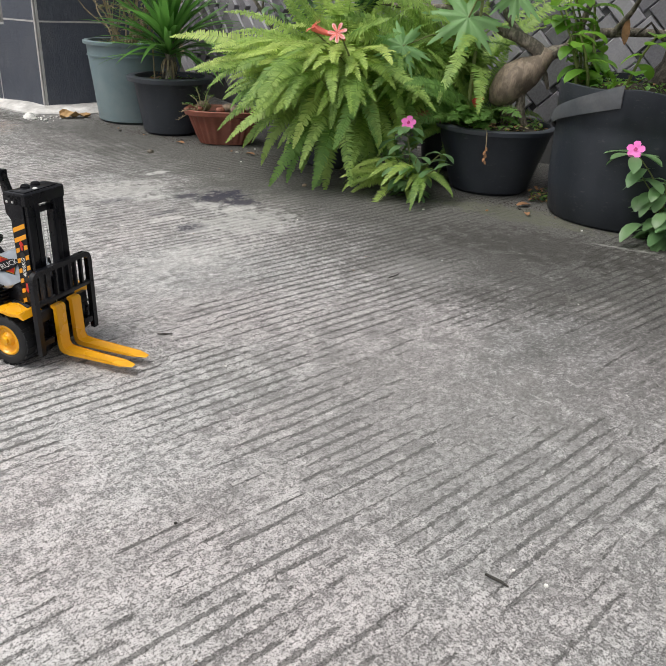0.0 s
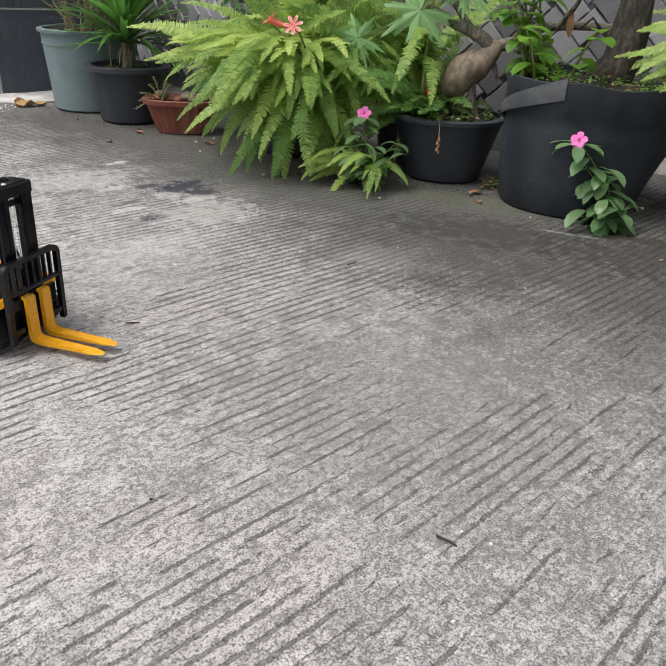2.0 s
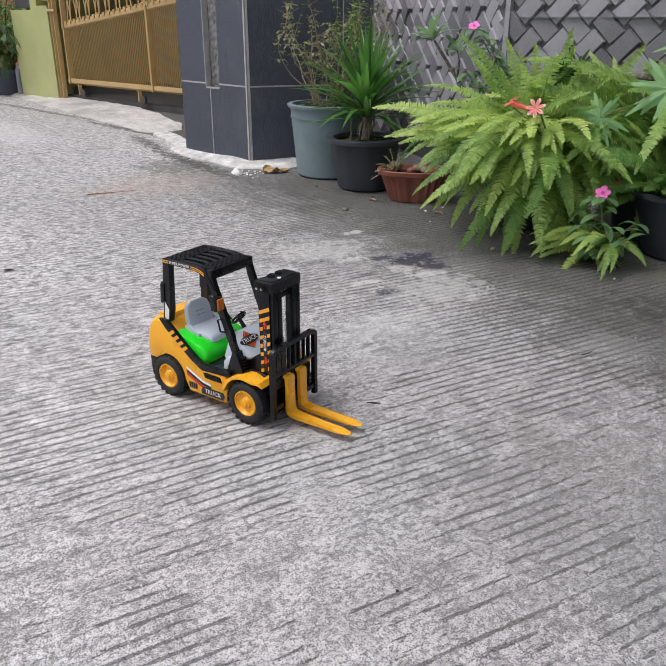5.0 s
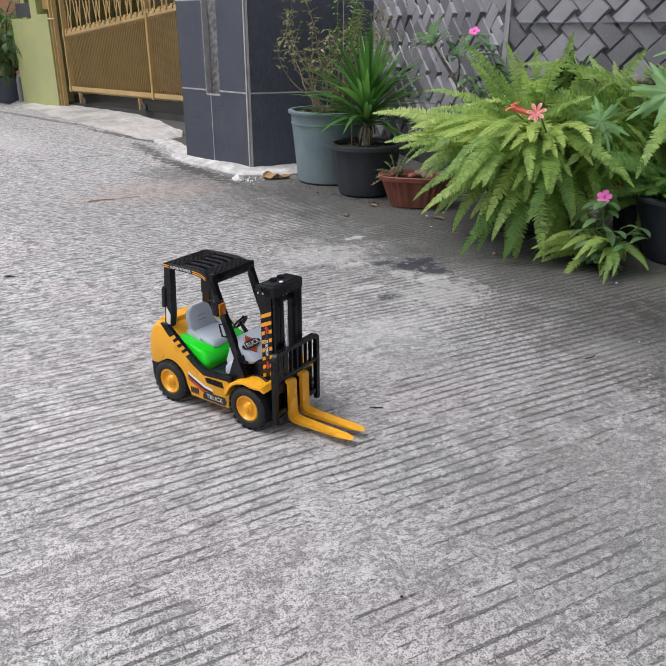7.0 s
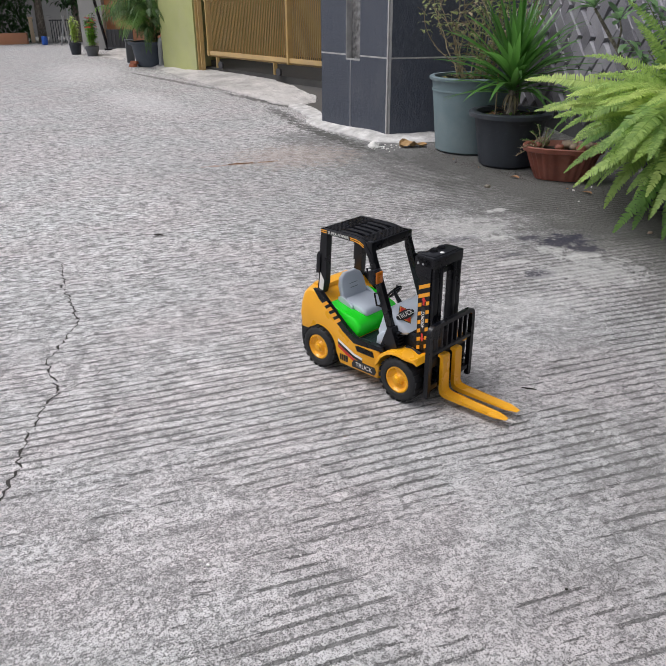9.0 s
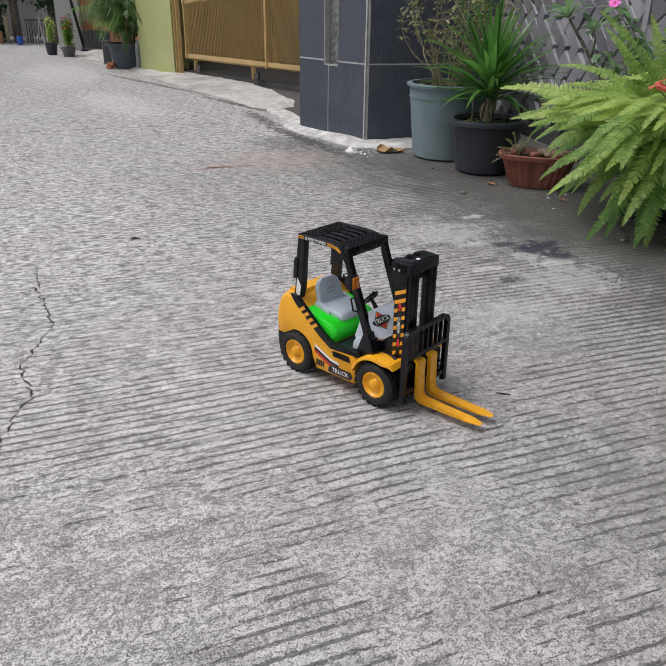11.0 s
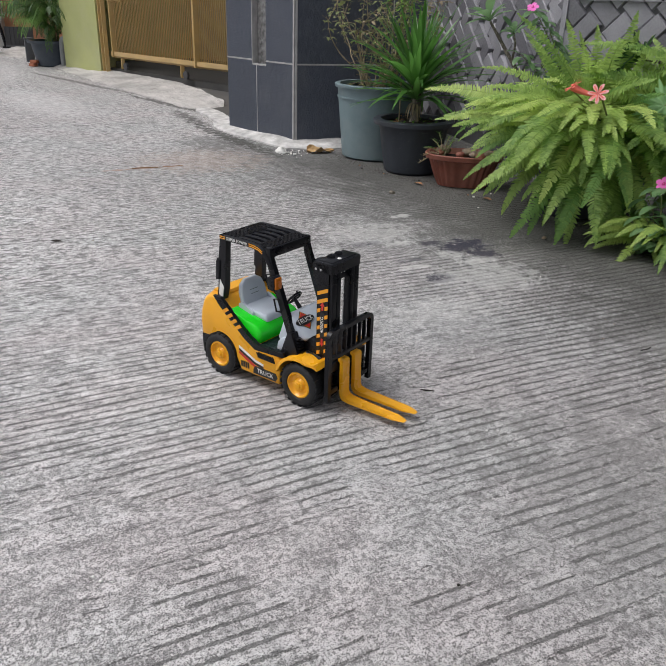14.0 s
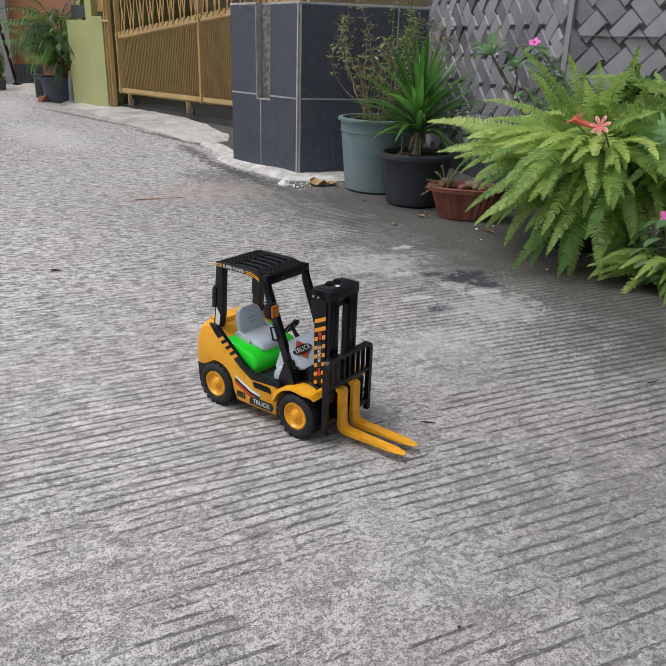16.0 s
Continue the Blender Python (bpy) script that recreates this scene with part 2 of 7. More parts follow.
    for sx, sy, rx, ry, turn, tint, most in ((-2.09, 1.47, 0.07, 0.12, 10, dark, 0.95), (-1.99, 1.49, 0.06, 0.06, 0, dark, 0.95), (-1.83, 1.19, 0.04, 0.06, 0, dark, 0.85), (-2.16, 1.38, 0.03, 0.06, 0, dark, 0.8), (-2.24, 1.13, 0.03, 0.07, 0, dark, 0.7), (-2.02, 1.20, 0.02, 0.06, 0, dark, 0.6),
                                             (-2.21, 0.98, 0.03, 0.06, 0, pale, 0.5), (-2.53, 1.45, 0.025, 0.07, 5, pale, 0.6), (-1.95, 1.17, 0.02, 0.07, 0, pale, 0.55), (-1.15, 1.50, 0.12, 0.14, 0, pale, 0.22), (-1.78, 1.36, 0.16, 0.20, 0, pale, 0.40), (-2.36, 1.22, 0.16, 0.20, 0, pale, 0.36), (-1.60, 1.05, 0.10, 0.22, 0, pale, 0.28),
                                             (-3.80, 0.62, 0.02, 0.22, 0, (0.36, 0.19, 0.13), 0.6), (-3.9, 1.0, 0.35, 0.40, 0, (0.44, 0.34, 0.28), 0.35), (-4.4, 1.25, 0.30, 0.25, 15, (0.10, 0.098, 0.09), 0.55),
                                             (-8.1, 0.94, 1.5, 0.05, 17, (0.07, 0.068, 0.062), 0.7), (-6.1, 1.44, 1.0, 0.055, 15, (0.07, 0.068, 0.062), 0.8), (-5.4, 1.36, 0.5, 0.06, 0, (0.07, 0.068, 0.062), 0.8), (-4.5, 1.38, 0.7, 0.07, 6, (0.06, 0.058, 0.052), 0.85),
                                             # dark ellipses by pots mix dirt and painted shade; (-0.78, 2.86) is gap
                                             # shade
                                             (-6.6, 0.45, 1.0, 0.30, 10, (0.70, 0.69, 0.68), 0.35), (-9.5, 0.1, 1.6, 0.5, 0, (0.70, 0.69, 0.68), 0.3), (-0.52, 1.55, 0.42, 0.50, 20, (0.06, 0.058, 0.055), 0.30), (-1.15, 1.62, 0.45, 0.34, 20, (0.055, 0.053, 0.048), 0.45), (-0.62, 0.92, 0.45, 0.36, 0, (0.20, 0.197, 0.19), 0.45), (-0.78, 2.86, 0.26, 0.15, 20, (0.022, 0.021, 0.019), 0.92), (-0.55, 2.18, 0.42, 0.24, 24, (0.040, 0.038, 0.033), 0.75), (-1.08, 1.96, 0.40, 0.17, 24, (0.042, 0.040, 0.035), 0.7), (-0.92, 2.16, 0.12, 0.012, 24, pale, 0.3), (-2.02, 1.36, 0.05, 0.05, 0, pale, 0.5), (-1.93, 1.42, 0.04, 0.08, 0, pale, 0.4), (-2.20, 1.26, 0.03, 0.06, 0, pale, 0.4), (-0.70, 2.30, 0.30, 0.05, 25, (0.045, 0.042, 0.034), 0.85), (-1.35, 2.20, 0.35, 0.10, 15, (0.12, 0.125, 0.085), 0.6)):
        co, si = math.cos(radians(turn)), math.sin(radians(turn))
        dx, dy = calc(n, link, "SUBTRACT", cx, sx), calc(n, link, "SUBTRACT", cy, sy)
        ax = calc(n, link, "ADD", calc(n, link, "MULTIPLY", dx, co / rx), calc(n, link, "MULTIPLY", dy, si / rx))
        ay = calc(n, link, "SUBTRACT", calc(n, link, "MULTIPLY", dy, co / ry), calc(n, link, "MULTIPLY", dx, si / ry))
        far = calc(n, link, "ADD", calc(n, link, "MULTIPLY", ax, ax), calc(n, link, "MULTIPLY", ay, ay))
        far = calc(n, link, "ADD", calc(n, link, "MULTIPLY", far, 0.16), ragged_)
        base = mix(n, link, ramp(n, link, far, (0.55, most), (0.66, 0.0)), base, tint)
    warm = ramp(n, link, noise_at(n, link, 2.2, 4), (0.58, 0.0), (0.8, 0.1))
    base = mix(n, link, warm, base, (0.42, 0.38, 0.32))
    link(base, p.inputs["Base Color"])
    h = calc(n, link, "SUBTRACT", calc(n, link, "SUBTRACT", calc(n, link, "MULTIPLY", fleck, 0.4), calc(n, link, "MULTIPLY", pits, 0.4)), calc(n, link, "MULTIPLY", groove, 0.9))
    bump(n, link, p, h, 0.8, 0.003)


def bark_build(dark, light, scale):
    """Lichen-spotted bark with deep small furrows."""
    def build(n, link, p):
        big, small = noise_at(n, link, scale, 6, (1, 1, 0.5), 0.65), noise_at(n, link, scale * 5, 6, (1, 1, 0.45), 0.7)
        col = ramp(n, link, big, (0.34, dark), (0.66, light))
        col = mix(n, link, ramp(n, link, small, (0.46, 0.7), (0.56, 0.0)), col, [c * 0.45 for c in dark])
        col = mix(n, link, ramp(n, link, small, (0.58, 0.0), (0.70, 0.45)), col, [min(1, c * 1.5) for c in light])
        link(col, p.inputs["Base Color"])
        bump(n, link, p, calc(n, link, "ADD", calc(n, link, "MULTIPLY", big, 0.7), small), 0.9, 0.008)
    return build


def mortar_build(n, link, p):
    """Rough trowelled cement: pale lumps, grey dirt in patches, dark fine cracks."""
    big, mid, fine = noise_at(n, link, 1.7, 7, rough=0.68), noise_at(n, link, 6, 6, (0.5, 1.8, 1), 0.62), noise_at(n, link, 90, 6, rough=0.72)
    col = ramp(n, link, mid, (0.30, (0.43, 0.412, 0.395)), (0.66, (0.59, 0.567, 0.543)))
    col = mix(n, link, ramp(n, link, big, (0.46, 0.0), (0.66, 0.75)), col, (0.24, 0.235, 0.222))
    smear = noise_at(n, link, 22, 6, (0.35, 1.6, 1), 0.7)
    col = mix(n, link, ramp(n, link, smear, (0.52, 0.0), (0.66, 0.5)), col, (0.30, 0.292, 0.275))
    vein = calc(n, link, "ABSOLUTE", calc(n, link, "SUBTRACT", noise_at(n, link, 5, 6, (1, 1.4, 1), 0.6), 0.5))
    col = mix(n, link, ramp(n, link, vein, (0.003, 0.35), (0.010, 0.0)), col, (0.11, 0.108, 0.10))
    col = mix(n, link, ramp(n, link, fine, (0.36, 0.45), (0.45, 0.0)), col, (0.22, 0.215, 0.205))
    link(col, p.inputs["Base Color"])
    bump(n, link, p, calc(n, link, "ADD", mid, calc(n, link, "MULTIPLY", fine, 0.5)), 0.5, 0.005)


def scuffed_build(n, link, p):
    """Weathered black plastic: dusty runs, pale scratches along the wall, grey specks."""
    run, haze = noise_at(n, link, 9, 6, (1, 1, 0.35), 0.65), noise_at(n, link, 3.5, 5)
    scuff, fine = noise_at(n, link, 26, 6, (1, 1, 2.6), 0.72), noise_at(n, link, 150, 4, rough=0.7)
    col = ramp(n, link, run, (0.38, (0.016, 0.0205, 0.029)), (0.66, (0.034, 0.040, 0.051)))
    col = mix(n, link, ramp(n, link, haze, (0.48, 0.0), (0.72, 0.35)), col, (0.056, 0.063, 0.075))
    col = mix(n, link, ramp(n, link, scuff, (0.60, 0.0), (0.68, 0.55)), col, (0.085, 0.088, 0.092))
    col = mix(n, link, ramp(n, link, fine, (0.63, 0.0), (0.69, 0.3)), col, (0.11, 0.11, 0.105))
    link(col, p.inputs["Base Color"])
    link(ramp(n, link, run, (0.35, 0.42), (0.65, 0.66)), p.inputs["Roughness"])
    bump(n, link, p, calc(n, link, "ADD", run, calc(n, link, "MULTIPLY", fine, 0.3)), 0.35, 0.004)


def slate_build(n, link, p):
    """Riven slate: fine flaking relief, dusty streaks and one tint a tile."""
    oi = n.new("ShaderNodeObjectInfo")
    tint = ramp(n, link, oi.outputs["Random"], (0.0, (0.042, 0.051, 0.073)), (1.0, (0.057, 0.067, 0.094)))
    flake = noise_at(n, link, 34, 8, (1, 1, 0.6), 0.72)
    grain = noise_at(n, link, 190, 4, rough=0.7)
    col = mix(n, link, ramp(n, link, flake, (0.44, 0.0), (0.62, 0.6)), tint, (0.082, 0.095, 0.122))
    col = mix(n, link, ramp(n, link, grain, (0.55, 0.0), (0.64, 0.45)), col, (0.15, 0.16, 0.18))
    col = mix(n, link, ramp(n, link, noise_at(n, link, 2.5, 5), (0.5, 0.0), (0.8, 0.4)), col, (0.145, 0.147, 0.158))
    link(col, p.inputs["Base Color"])
    link(ramp(n, link, flake, (0.35, 0.35), (0.65, 0.6)), p.inputs["Roughness"])
    h = calc(n, link, "ADD", flake, calc(n, link, "MULTIPLY", grain, 0.25))
    bump(n, link, p, h, 1.0, 0.012)


def island_build(lo, hi, spots=None, gloss=0.4):
    """Leaf colours: one tint an island, veins by fine noise, light through the blade."""
    def build(n, link, p):
        g = n.new("ShaderNodeNewGeometry")
        oi = n.new("ShaderNodeObjectInfo")
        r = calc(n, link, "MULTIPLY", calc(n, link, "ADD", g.outputs["Random Per Island"], oi.outputs["Random"]), 0.5)
        col = ramp(n, link, r, (0.15, lo), (0.85, hi))
        blot = noise_at(n, link, 9, 4)
        col = mix(n, link, ramp(n, link, blot, (0.35, 0.0), (0.75, 0.4)), col, [c * 0.62 for c in lo])
        if spots:
            col = mix(n, link, ramp(n, link, noise_at(n, link, 30, 4), (0.62, 0.0), (0.74, 0.8)), col, spots)
        link(col, p.inputs["Base Color"])
        bump(n, link, p, noise_at(n, link, 220, 2), 0.25, 0.001)
        t = n.new("ShaderNodeBsdfTranslucent")
        link(mix(n, link, 0.5, col, [min(1, c * 1.5) for c in hi]), t.inputs["Color"])
        s = n.new("ShaderNodeMixShader")
        s.inputs[0].default_value = 0.42
        link(p.outputs[0], s.inputs[1])
        link(t.outputs[0], s.inputs[2])
        link(s.outputs[0], n["Material Output"].inputs["Surface"])
    return build


def piece_build(lo, hi, fine=140.0, strength=0.3):
    def build(n, link, p):
        oi, g = n.new("ShaderNodeObjectInfo"), n.new("ShaderNodeNewGeometry")
        r = calc(n, link, "FRACT", calc(n, link, "ADD", oi.outputs["Random"], g.outputs["Random Per Island"]))
        col = ramp(n, link, r, (0.1, lo), (0.9, hi))
        dirt = ramp(n, link, noise_at(n, link, 7, 5), (0.4, 0.0), (0.8, 0.35))
        col = mix(n, link, dirt, col, [c * 0.65 for c in lo])
        grain = noise_at(n, link, fine, 5, rough=0.65)
        link(mix(n, link, 0.18, col, ramp(n, link, grain, (0.3, [c * 0.5 for c in lo]), (0.7, [c * 1.4 for c in hi]))), p.inputs["Base Color"])
        bump(n, link, p, grain, strength, 0.002)
    return build


M = {
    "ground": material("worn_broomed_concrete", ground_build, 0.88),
    "mortar": material("white_cement_mortar", mortar_build, 0.92),
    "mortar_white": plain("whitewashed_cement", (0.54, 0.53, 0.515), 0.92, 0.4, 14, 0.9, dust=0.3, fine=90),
    "slate": material("dark_slate_tile", slate_build, 0.45),
    "grout": plain("grey_cement_grout", (0.40, 0.395, 0.39), 0.9, 0.2, 20, 0.4),
    "stone_strip": plain("grey_stone_strip", (0.15, 0.15, 0.15), 0.7, 0.8, 34, 0.9, dust=0.25, fine=60),
    "block": material("grey_relief_tile", piece_build((0.13, 0.128, 0.145), (0.37, 0.365, 0.395), 120, 0.25), 0.42),
    "block_back": plain("dark_tile_joint", (0.10, 0.10, 0.105), 0.75, 0.25, 20, 0.3),
    "gold": plain("gold_painted_steel", (0.46, 0.31, 0.115), 0.42, 0.14, 8, 0.15, metal=0.1, dust=0.2),
    "gold_pale": plain("pale_gold_painted_tube", (0.52, 0.36, 0.155), 0.42, 0.12, 8, 0.15, metal=0.1, dust=0.2),
    "green_wall": plain("yellow_green_wall_paint", (0.38, 0.40, 0.165), 0.75, 0.14, 2, 0.25, dust=0.35),
    "beige": plain("beige_house_wall", (0.50, 0.40, 0.27), 0.8, 0.1, 2, 0.2),
    "dark_floor": plain("dark_carport_floor", (0.085, 0.082, 0.078), 0.7, 0.3, 5, 0.3),
    "gpot": plain("grey_blue_plastic", (0.150, 0.212, 0.232), 0.5, 0.12, 7, 0.12, dust=0.25),
    "bpot": material("black_nursery_plastic", scuffed_build, 0.5),
    "bpot_rim": plain("dull_black_rim", (0.035, 0.042, 0.054), 0.5, 0.2, 9, 0.2, dust=0.06),
    "flap": plain("scuffed_grey_black_plastic", (0.062, 0.068, 0.078), 0.55, 0.3, 14, 0.3, dust=0.15),
    "terracotta": plain("terracotta_plastic", (0.235, 0.075, 0.05), 0.6, 0.3, 10, 0.25, dust=0.12),
    "soil": plain("dark_potting_soil", (0.035, 0.027, 0.02), 0.95, 0.5, 40, 1.0),
    "pot_blue": plain("dark_blue_grey_plastic", (0.035, 0.050, 0.072), 0.5, 0.2, 6, 0.2, dust=0.1),
    "pebble": plain("brown_pebble", (0.25, 0.19, 0.14), 0.8, 0.35, 30, 0.5),
    "fern": material("fern_green", island_build((0.118, 0.235, 0.047), (0.44, 0.60, 0.155)), 0.5),
    "fern_dark": material("fern_dark_green", island_build((0.095, 0.215, 0.052), (0.24, 0.42, 0.10)), 0.5),
    "fern_yellow": material("fern_yellow_green", island_build((0.29, 0.44, 0.09), (0.58, 0.71, 0.21)), 0.5),
    "olive": material("dull_olive_leaf", island_build((0.13, 0.165, 0.065), (0.34, 0.38, 0.16)), 0.5),
    "stem": plain("green_stem", (0.16, 0.19, 0.06), 0.6, 0.25, 30, 0.2),
    "pandan": material("pandan_leaf", island_build((0.036, 0.125, 0.028), (0.12, 0.29, 0.055)), 0.30),
    "leaf": material("glossy_leaf", island_build((0.06, 0.19, 0.025), (0.22, 0.43, 0.05)), 0.33),
    "leaf_blue": material("periwinkle_leaf", island_build((0.10, 0.21, 0.09), (0.24, 0.39, 0.18)), 0.32),
    "leaf_dark": material("dark_waxy_leaf", island_build((0.018, 0.055, 0.02), (0.05, 0.12, 0.035)), 0.3),
    "papaya": material("papaya_leaf", island_build((0.17, 0.36, 0.13), (0.27, 0.47, 0.20)), 0.5),
    "dry": plain("dry_leaf_brown", (0.29, 0.155, 0.075), 0.8, 0.4, 40, 0.4),
    "straw": plain("dry_twig_straw", (0.29, 0.235, 0.15), 0.85, 0.35, 40, 0.3),
    "pink": plain("magenta_petal", (0.72, 0.13, 0.47), 0.5, 0.15, 60, 0.1),
    "pink_eye": plain("dark_pink_eye", (0.45, 0.02, 0.16), 0.5, 0.1, 60, 0.1),
    "coral": plain("coral_red_petal", (0.72, 0.14, 0.10), 0.5, 0.2, 60, 0.1),
    "rose": plain("pale_pink_petal", (0.78, 0.36, 0.36), 0.5, 0.3, 70, 0.1),
    "red": plain("small_red_petal", (0.65, 0.05, 0.03), 0.5, 0.2, 60, 0.1),
    "bark": material("grey_brown_bark", bark_build((0.15, 0.13, 0.105), (0.33, 0.29, 0.235), 14), 0.85),
    "caudex": material("brown_caudex_bark", bark_build((0.235, 0.18, 0.135), (0.315, 0.25, 0.19), 5), 0.7),
    "palm": material("dark_palm_leaf", island_build((0.03, 0.085, 0.025), (0.10, 0.19, 0.05)), 0.4),
    "bark_dark": material("dark_rough_bark", bark_build((0.032, 0.026, 0.022), (0.105, 0.088, 0.074), 12), 0.9),
    "yellow": plain("toy_yellow_plastic", (0.84, 0.395, 0.014), 0.30, 0.05, 12, 0.03),
    "black": plain("toy_black_plastic", (0.0055, 0.006, 0.0085), 0.28, 0.2, 15, 0.05, **{"Specular IOR Level": 0.32}),
    "tyre": plain("toy_black_rubber", (0.009, 0.0095, 0.011), 0.62, 0.25, 20, 0.15, dust=0.04),
    "toy_green": plain("toy_green_plastic", (0.014, 0.72, 0.016), 0.2, 0.05, 12, 0.03),
    "toy_grey": plain("toy_grey_plastic", (0.52, 0.57, 0.64), 0.38, 0.05, 14, 0.04),
    "toy_dark_grey": plain("toy_seat_back_grey", (0.11, 0.15, 0.15), 0.3, 0.06, 14, 0.04),
    "floor_green": plain("toy_dark_floor_plastic", (0.014, 0.028, 0.028), 0.4, 0.2, 16, 0.1),
    "amber": plain("amber_lens", (0.55, 0.16, 0.015), 0.25, 0.15, 60, 0.3),
    "silver": plain("silver_chain_metal", (0.62, 0.62, 0.62), 0.3, 0.1, 60, 0.1, metal=0.9),
    "sticker_white": plain("white_sticker", (0.78, 0.78, 0.76), 0.4, 0.04, 20, 0.02),
    "sticker_black": plain("black_sticker", (0.014, 0.014, 0.016), 0.35, 0.1, 20, 0.02),
    "sticker_red": plain("red_sticker", (0.60, 0.035, 0.025), 0.38, 0.06, 20, 0.02),
    "sticker_orange": plain("orange_sticker", (0.85, 0.36, 0.02), 0.38, 0.05, 20, 0.02),
    "sticker_yellow": plain("yellow_sticker", (0.85, 0.55, 0.03), 0.38, 0.05, 20, 0.02),
    "white_paint": plain("white_wall_paint", (0.36, 0.355, 0.345), 0.75, 0.08, 2, 0.2, dust=0.2),
    "orange_wall": plain("faded_orange_wall", (0.50, 0.235, 0.13), 0.8, 0.12, 2, 0.2, dust=0.2),
    "grey_post": plain("grey_painted_post", (0.10, 0.105, 0.115), 0.7, 0.2, 5, 0.3),
    "blue": plain("blue_plastic", (0.03, 0.13, 0.55), 0.4, 0.1, 5, 0.1),
    "pipe": plain("grey_pvc_pipe", (0.26, 0.27, 0.27), 0.5, 0.1, 8, 0.1),
    "chalk": plain("white_lime_powder", (0.75, 0.74, 0.71), 0.95, 0.1, 40, 0.6),
    "crack": plain("dark_crack_dirt", (0.045, 0.042, 0.038), 0.95, 0.3, 30, 0.3),
    "orange_leaf": plain("dry_orange_leaf", (0.46, 0.29, 0.13), 0.8, 0.35, 30, 0.4),
    "brick": plain("orange_brick", (0.34, 0.12, 0.065), 0.85, 0.25, 18, 0.5),
    "roof_dark": plain("dark_metal_sheet", (0.05, 0.05, 0.055), 0.5, 0.15, 4, 0.1),
}


# ---- building helpers ----
def mesh_of(name, bm, mat, smooth=35.0):
    me = bpy.data.meshes.new(name)
    bmesh.ops.recalc_face_normals(bm, faces=bm.faces)
    for e in bm.edges:
        e.smooth = len(e.link_faces) == 2 and e.calc_face_angle(0) < radians(smooth)
    for f in bm.faces:
        f.smooth = smooth > 0
    bm.to_mesh(me)
    bm.free()
    me.materials.append(mat)
    return me


def part(name, bm, mat, parent=None, label="", at=None, smooth=35.0):
    """One mesh object under a thing or part; at: its pose within the parent."""
    ob = new(name, bm if isinstance(bm, bpy.types.Mesh) else mesh_of(name, bm, M[mat], smooth))
    if parent:
        ob.parent = parent
    if at:
        ob.matrix_basis = at
    if label:
        ob["label"] = label
    return ob


def thing(name, label, category, at=None, group="", kind=""):
    ob = new(name)
    ob.empty_display_size = 0.05
    if at:
        ob.matrix_basis = at
    return tagged(ob, label, category, group, kind)


def box(x0, x1, y0, y1, z0, z1, bevel=0.0, bm=None):
    bm = bm or bmesh.new()
    v = [bm.verts.new((x, y, z)) for x in (x0, x1) for y in (y0, y1) for z in (z0, z1)]
    fs = [bm.faces.new([v[i] for i in q]) for q in ((0, 1, 3, 2), (4, 6, 7, 5), (0, 4, 5, 1), (2, 3, 7, 6), (0, 2, 6, 4), (1, 5, 7, 3))]
    if bevel:
        bmesh.ops.bevel(bm, geom=list({e for f in fs for e in f.edges}), offset=bevel, segments=2, affect="EDGES", profile=0.5)
    return bm


def extrude(poly, y0, y1, bevel=0.0, slices=1, bend=None, segments=2):
    """A side profile of (x, z) points drawn out from y0 to y1, in slices that bend(x, y, z) may move."""
    bm, rings = bmesh.new(), []
    for i in range(slices + 1):
        y = y0 + (y1 - y0) * i / slices
        rings.append([bm.verts.new(bend(x, y, z) if bend else (x, y, z)) for x, z in poly])
    for a, b in zip(rings, rings[1:]):
        for i in range(len(poly)):
            j = (i + 1) % len(poly)
            bm.faces.new((a[i], a[j], b[j], b[i]))
    caps = [bm.faces.new(rings[0]), bm.faces.new(rings[-1][::-1])]
    if bevel:
        edges = list({e for f in caps for e in f.edges})
        bmesh.ops.bevel(bm, geom=edges, offset=bevel, segments=segments, affect="EDGES", profile=0.5, clamp_overlap=True)
    return bm


def lathe(profile, seg=32, wobble=0.0, seed=0):
    """A profile of (r, z) turned about z."""
    bm, rings = bmesh.new(), []
    for r, z in profile:
        rings.append([bm.verts.new((r * (1 + wobble * noise.noise((math.cos(a) * 2, math.sin(a) * 2, z * 4 + seed))) * math.cos(a),
                                    r * (1 + wobble * noise.noise((math.cos(a) * 2, math.sin(a) * 2, z * 4 + seed))) * math.sin(a), z))
                      for a in (2 * math.pi * i / seg for i in range(seg))])
    for a, b in zip(rings, rings[1:]):
        for i in range(seg):
            j = (i + 1) % seg
            bm.faces.new((a[i], a[j], b[j], b[i]))
    bm.faces.new(rings[0][::-1])
    bm.faces.new(rings[-1])
    return bm


def tube(points, radii, seg=8, bm=None, flat=1.0, turn=0.0):
    """A tube along points; radii: one number or one for each point; flat squeezes it to one side."""
    bm = bm or bmesh.new()
    pts = [Vector(p) for p in points]
    radii = radii if hasattr(radii, "__len__") else [radii] * len(pts)
    rings, side = [], None
    for i, (p, r) in enumerate(zip(pts, radii)):
        d = (pts[min(i + 1, len(pts) - 1)] - pts[max(i - 1, 0)]).normalized()
        if side is None:
            side = d.cross(Vector((0, 0, 1)) if abs(d.z) < 0.95 else Vector((1, 0, 0))).normalized()
        side = (side - d * side.dot(d)).normalized()
        up = side.cross(d)
        rings.append([bm.verts.new(p + r * (math.cos(a) * side + flat * math.sin(a) * up)) for a in (2 * math.pi * k / seg + turn for k in range(seg))])
    for a, b in zip(rings, rings[1:]):
        for i in range(seg):
            j = (i + 1) % seg
            bm.faces.new((a[i], a[j], b[j], b[i]))
    bm.faces.new(rings[0])
    bm.faces.new(rings[-1][::-1])
    return bm


def ring(radius, thick, seg=28, sub=8):
    bm = bmesh.new()
